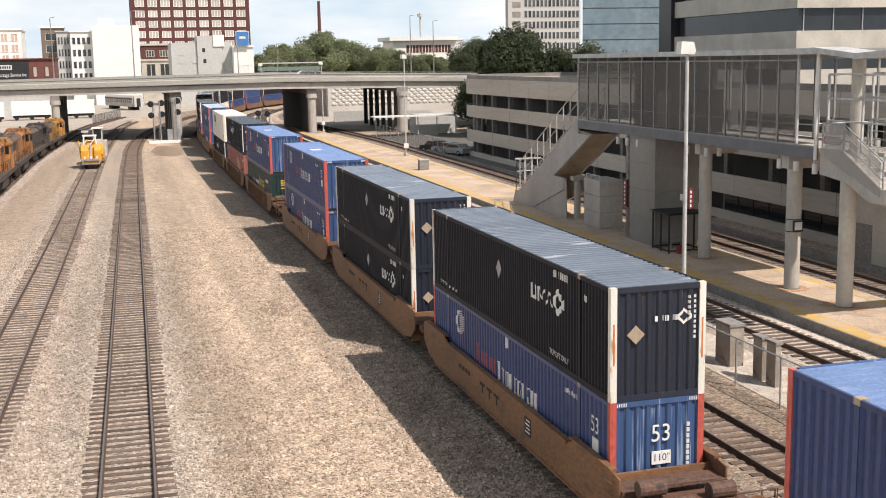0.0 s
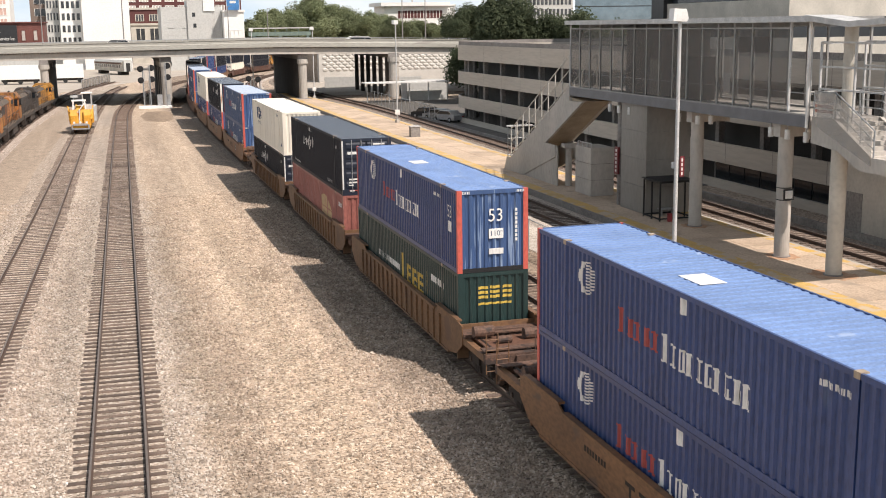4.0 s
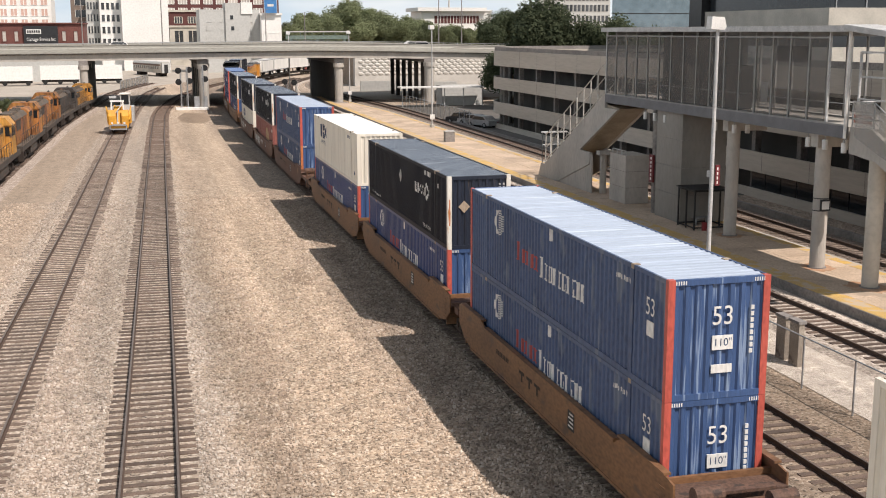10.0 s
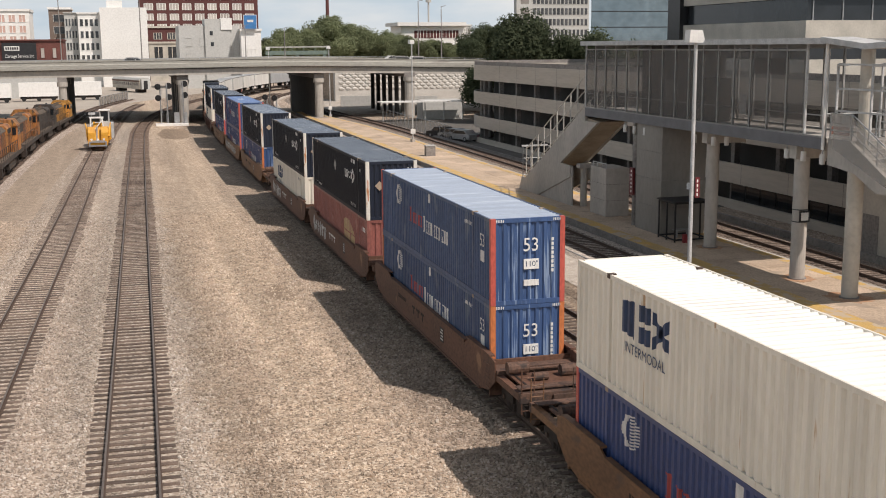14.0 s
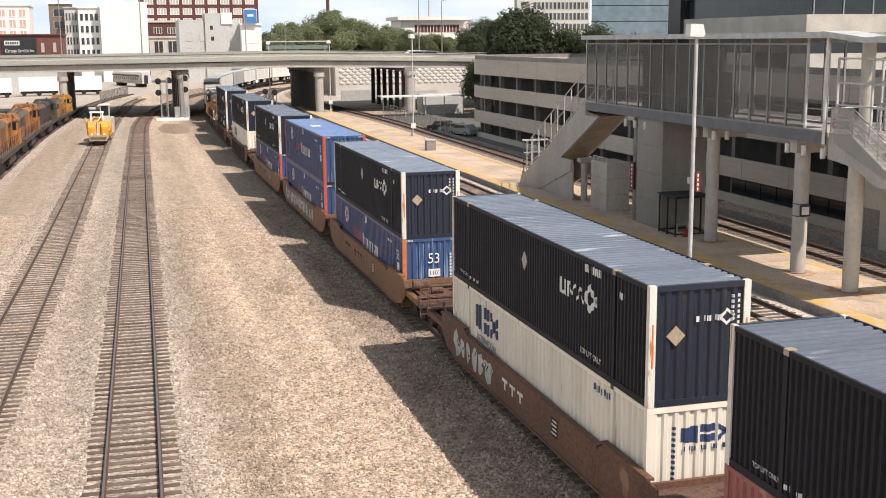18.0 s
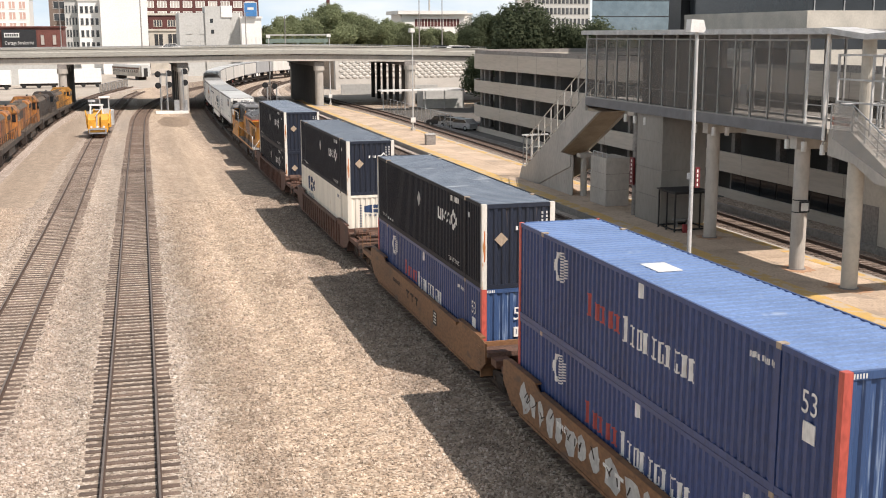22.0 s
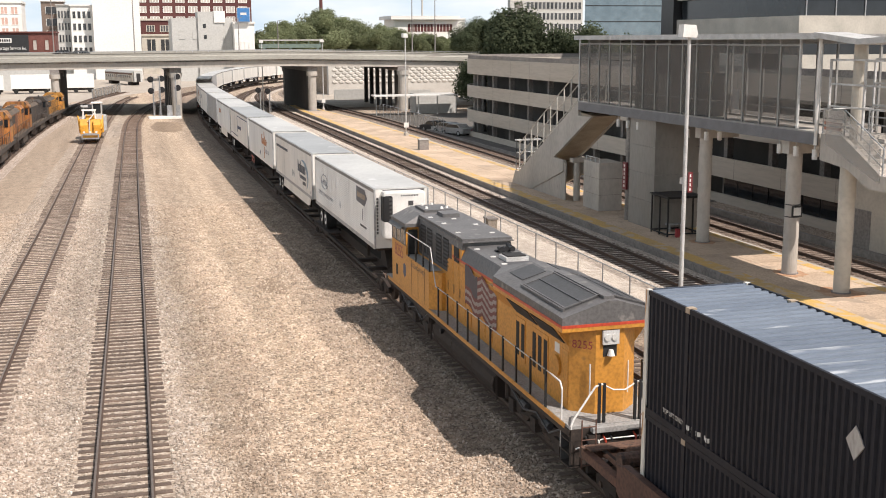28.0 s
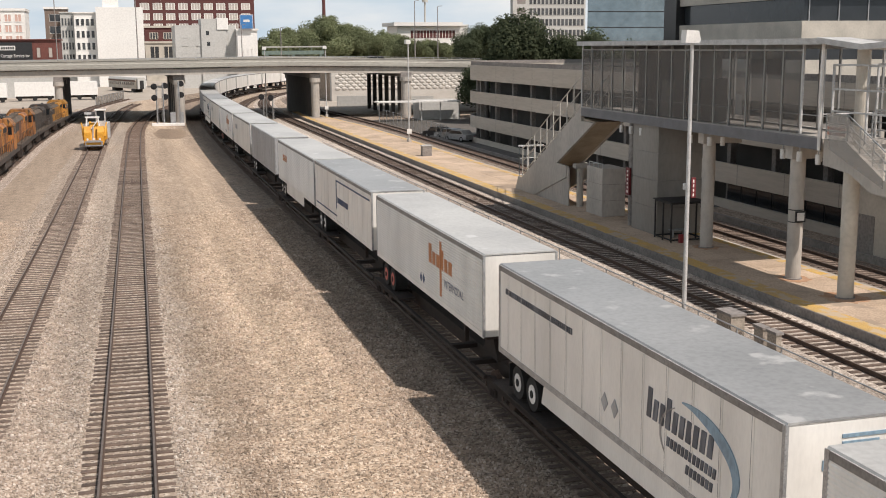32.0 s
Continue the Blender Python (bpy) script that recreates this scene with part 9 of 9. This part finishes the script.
# ---- trees ----
def leaf_mat(name, a, b):
    m = bpy.data.materials.new(name)
    m.use_nodes = True
    nt = m.node_tree
    p = nt.nodes["Principled BSDF"]
    ge = nt.nodes.new("ShaderNodeNewGeometry")
    oi = nt.nodes.new("ShaderNodeObjectInfo")
    mxc = nt.nodes.new("ShaderNodeMixRGB")
    mxc.inputs["Color1"].default_value, mxc.inputs["Color2"].default_value = (*a, 1), (*b, 1)
    nt.links.new(ge.outputs["Random Per Island"], mxc.inputs["Fac"])
    mu = nt.nodes.new("ShaderNodeMixRGB")
    mu.blend_type = "MULTIPLY"
    mu.inputs["Fac"].default_value = 1
    r = nt.nodes.new("ShaderNodeMapRange")
    r.inputs["To Min"].default_value, r.inputs["To Max"].default_value = 0.7, 1.25
    nt.links.new(oi.outputs["Random"], r.inputs["Value"])
    nt.links.new(mxc.outputs["Color"], mu.inputs["Color1"])
    nt.links.new(r.outputs["Result"], mu.inputs["Color2"])
    nt.links.new(mu.outputs["Color"], p.inputs["Base Color"])
    p.inputs["Roughness"].default_value = 0.85
    p.inputs["Specular IOR Level"].default_value = 0.15
    tl, ms = nt.nodes.new("ShaderNodeBsdfTranslucent"), nt.nodes.new("ShaderNodeMixShader")
    nt.links.new(mu.outputs["Color"], tl.inputs["Color"])
    ms.inputs["Fac"].default_value = 0.48
    nt.links.new(p.outputs["BSDF"], ms.inputs[1])
    nt.links.new(tl.outputs["BSDF"], ms.inputs[2])
    nt.links.new(ms.outputs["Shader"], nt.nodes["Material Output"].inputs["Surface"])
    return m


# Lighter than foliage: distance haze is mixed into this leaf colour.
M_LEAF = leaf_mat("haze_paled_leaves", (0.17, 0.197, 0.108), (0.235, 0.26, 0.15))
M_LEAFD = leaf_mat("dark_green_leaves", (0.065, 0.085, 0.05), (0.11, 0.13, 0.075))
M_BARK = mat("grey_brown_bark", (0.12, 0.09, 0.07), 0.9, scale=2, bump=0.4)


def tree(seed, height, radius, leaf, n, material, words):
    rng = random.Random(seed)
    t = thing("tree", Matrix(), words, "tree", "trees")
    part("trunk", T(((0, 0, -0.3), (0.1, 0, height * 0.45), 0.3, 8, 0.18)), M_BARK, t)
    lumps = []
    for k in range(16):
        a = rng.uniform(0, 6.28)
        r = radius * rng.uniform(0.1, 0.85)
        lumps.append((Vector((math.cos(a) * r, math.sin(a) * r, height * (rng.uniform(0.42, 0.9) - 0.16 * (r / radius) ** 2))), radius * rng.uniform(0.22, 0.48)))
    for c, _ in lumps[:5]:
        part("limb", T(((0.05, 0, height * 0.32), c, 0.13, 6, 0.04)), M_BARK, t)
    verts, faces = [], []
    for k in range(n):
        c, r = rng.choice(lumps)
        d = Vector((rng.gauss(0, 1), rng.gauss(0, 1), rng.gauss(0, 1))).normalized()
        p = c + d * r * rng.uniform(0.55, 1.2)
        u = Vector((rng.gauss(0, 1), rng.gauss(0, 1), rng.gauss(0, 0.6))).normalized() * leaf * rng.uniform(0.6, 1.3)
        v = d.cross(u).normalized() * leaf * rng.uniform(0.5, 1.0)
        i = len(verts)
        verts += [p - u, p - v * 0.7, p + u, p + v]
        faces.append((i, i + 1, i + 2, i + 3))
    me = bpy.data.meshes.new("crown")
    me.from_pydata([tuple(q) for q in verts], [], faces)
    me.materials.append(material)
    cr = new("crown", me)
    cr.parent = t
    tagged(cr, "uneven leafy crown", "", "", "stuff")
    return t


kinds = [tree(s, 12, 5.0, 0.235, 11500, M_LEAF, "broad leafy green deciduous tree") for s in (1, 2, 3)]
kdark = [tree(s, 12, 5.0, 0.2, 16000, M_LEAFD, "dense dark green tree rising behind the garage") for s in (11, 12)]
rng = random.Random(9)


def plant(templates, x, y, z, size):
    k = rng.randrange(len(templates))
    m = pose(x, y, z, 0, 0, rng.uniform(0, 360)) @ Matrix.Diagonal((size, size, size * rng.uniform(0.9, 1.12), 1))
    if not templates[k].get("planted"):
        templates[k]["planted"] = 1
        ob = templates[k]
        ob.matrix_basis = m
    else:
        src = templates[k]
        ob = copy_thing(src, pose(0, 0, 0))
        ob.matrix_basis = m
    return ob


def crest(x, y):
    """Size of a tree at x, y that lifts its top to the skyline of the far grove."""
    top = float(np.interp(x * 440 / y, (48, 54, 60, 70, 76.6, 82, 91, 100, 108, 125, 140), (15, 16.3, 18.5, 21.9, 25.2, 22.4, 21.0, 18.1, 17.0, 14.8, 14.2)))
    return (EYE[2] + (top - EYE[2]) * y / 440) / 12.6


for k in range(34):
    y = 432 + 34 * rng.random()
    x = (52 + 90 * k / 33) * y / 440 + rng.uniform(-2, 2)
    plant(kinds, x, y, -0.4, crest(x, y) * rng.uniform(0.88, 1.0))
plant(kinds, 82, 470, -0.3, crest(82, 470))
for k in range(10):
    y = 480 + 25 * rng.random()
    x = 60 + k * 9
    plant(kinds, x, y, -0.3, crest(x, y) * rng.uniform(0.9, 0.98))
for x, y, s in ((57.6, 171, 1.08), (61, 169, 1.32), (64, 176, 1.22), (67.5, 171, 1.12), (71, 168, 1.06), (74.5, 174, 1.08), (78, 169, 1.02), (82, 174, 1.0), (86.5, 171, 0.98), (91, 174, 1.0), (66, 183, 1.15), (75, 183, 1.05), (83, 183, 1.02)):
    plant(kdark, x, y, -0.3, s)
plant(kdark, 81.6, 263, 5.9, 0.97)
plant(kdark, 87.5, 267, 5.9, 0.9)
for k in range(9):
    plant(kinds, -30 - k * 3 + rng.uniform(-1, 1), 208 + rng.uniform(-4, 6), -0.4, rng.uniform(0.3, 0.42))
for k in range(7):
    plant(kinds, -16.5 - k * 1.6, 175 + k * 2.5, -0.6, 0.22)
rest = bmesh.new()
rng2 = random.Random(21)
for k in range(2600):
    a = rng2.uniform(-0.9, 1.3)
    d = rng2.uniform(900, 1100)
    p = Vector((math.sin(a) * d, math.cos(a) * d, rng2.uniform(-1, 17) * (0.6 + 0.4 * math.sin(a * 9))))
    u = Vector((math.cos(a), -math.sin(a), 0)) * rng2.uniform(3, 9)
    v = Vector((0, 0, 1)) * rng2.uniform(2, 4)
    rest.faces.new([rest.verts.new(q) for q in (p - u, p - v, p + u, p + v)])
far = new("far_woods", mesh_of("far_woods", rest, M_LEAF))
tagged(far, "hazy far woods along the horizon", "woods", "", "stuff")


motions()
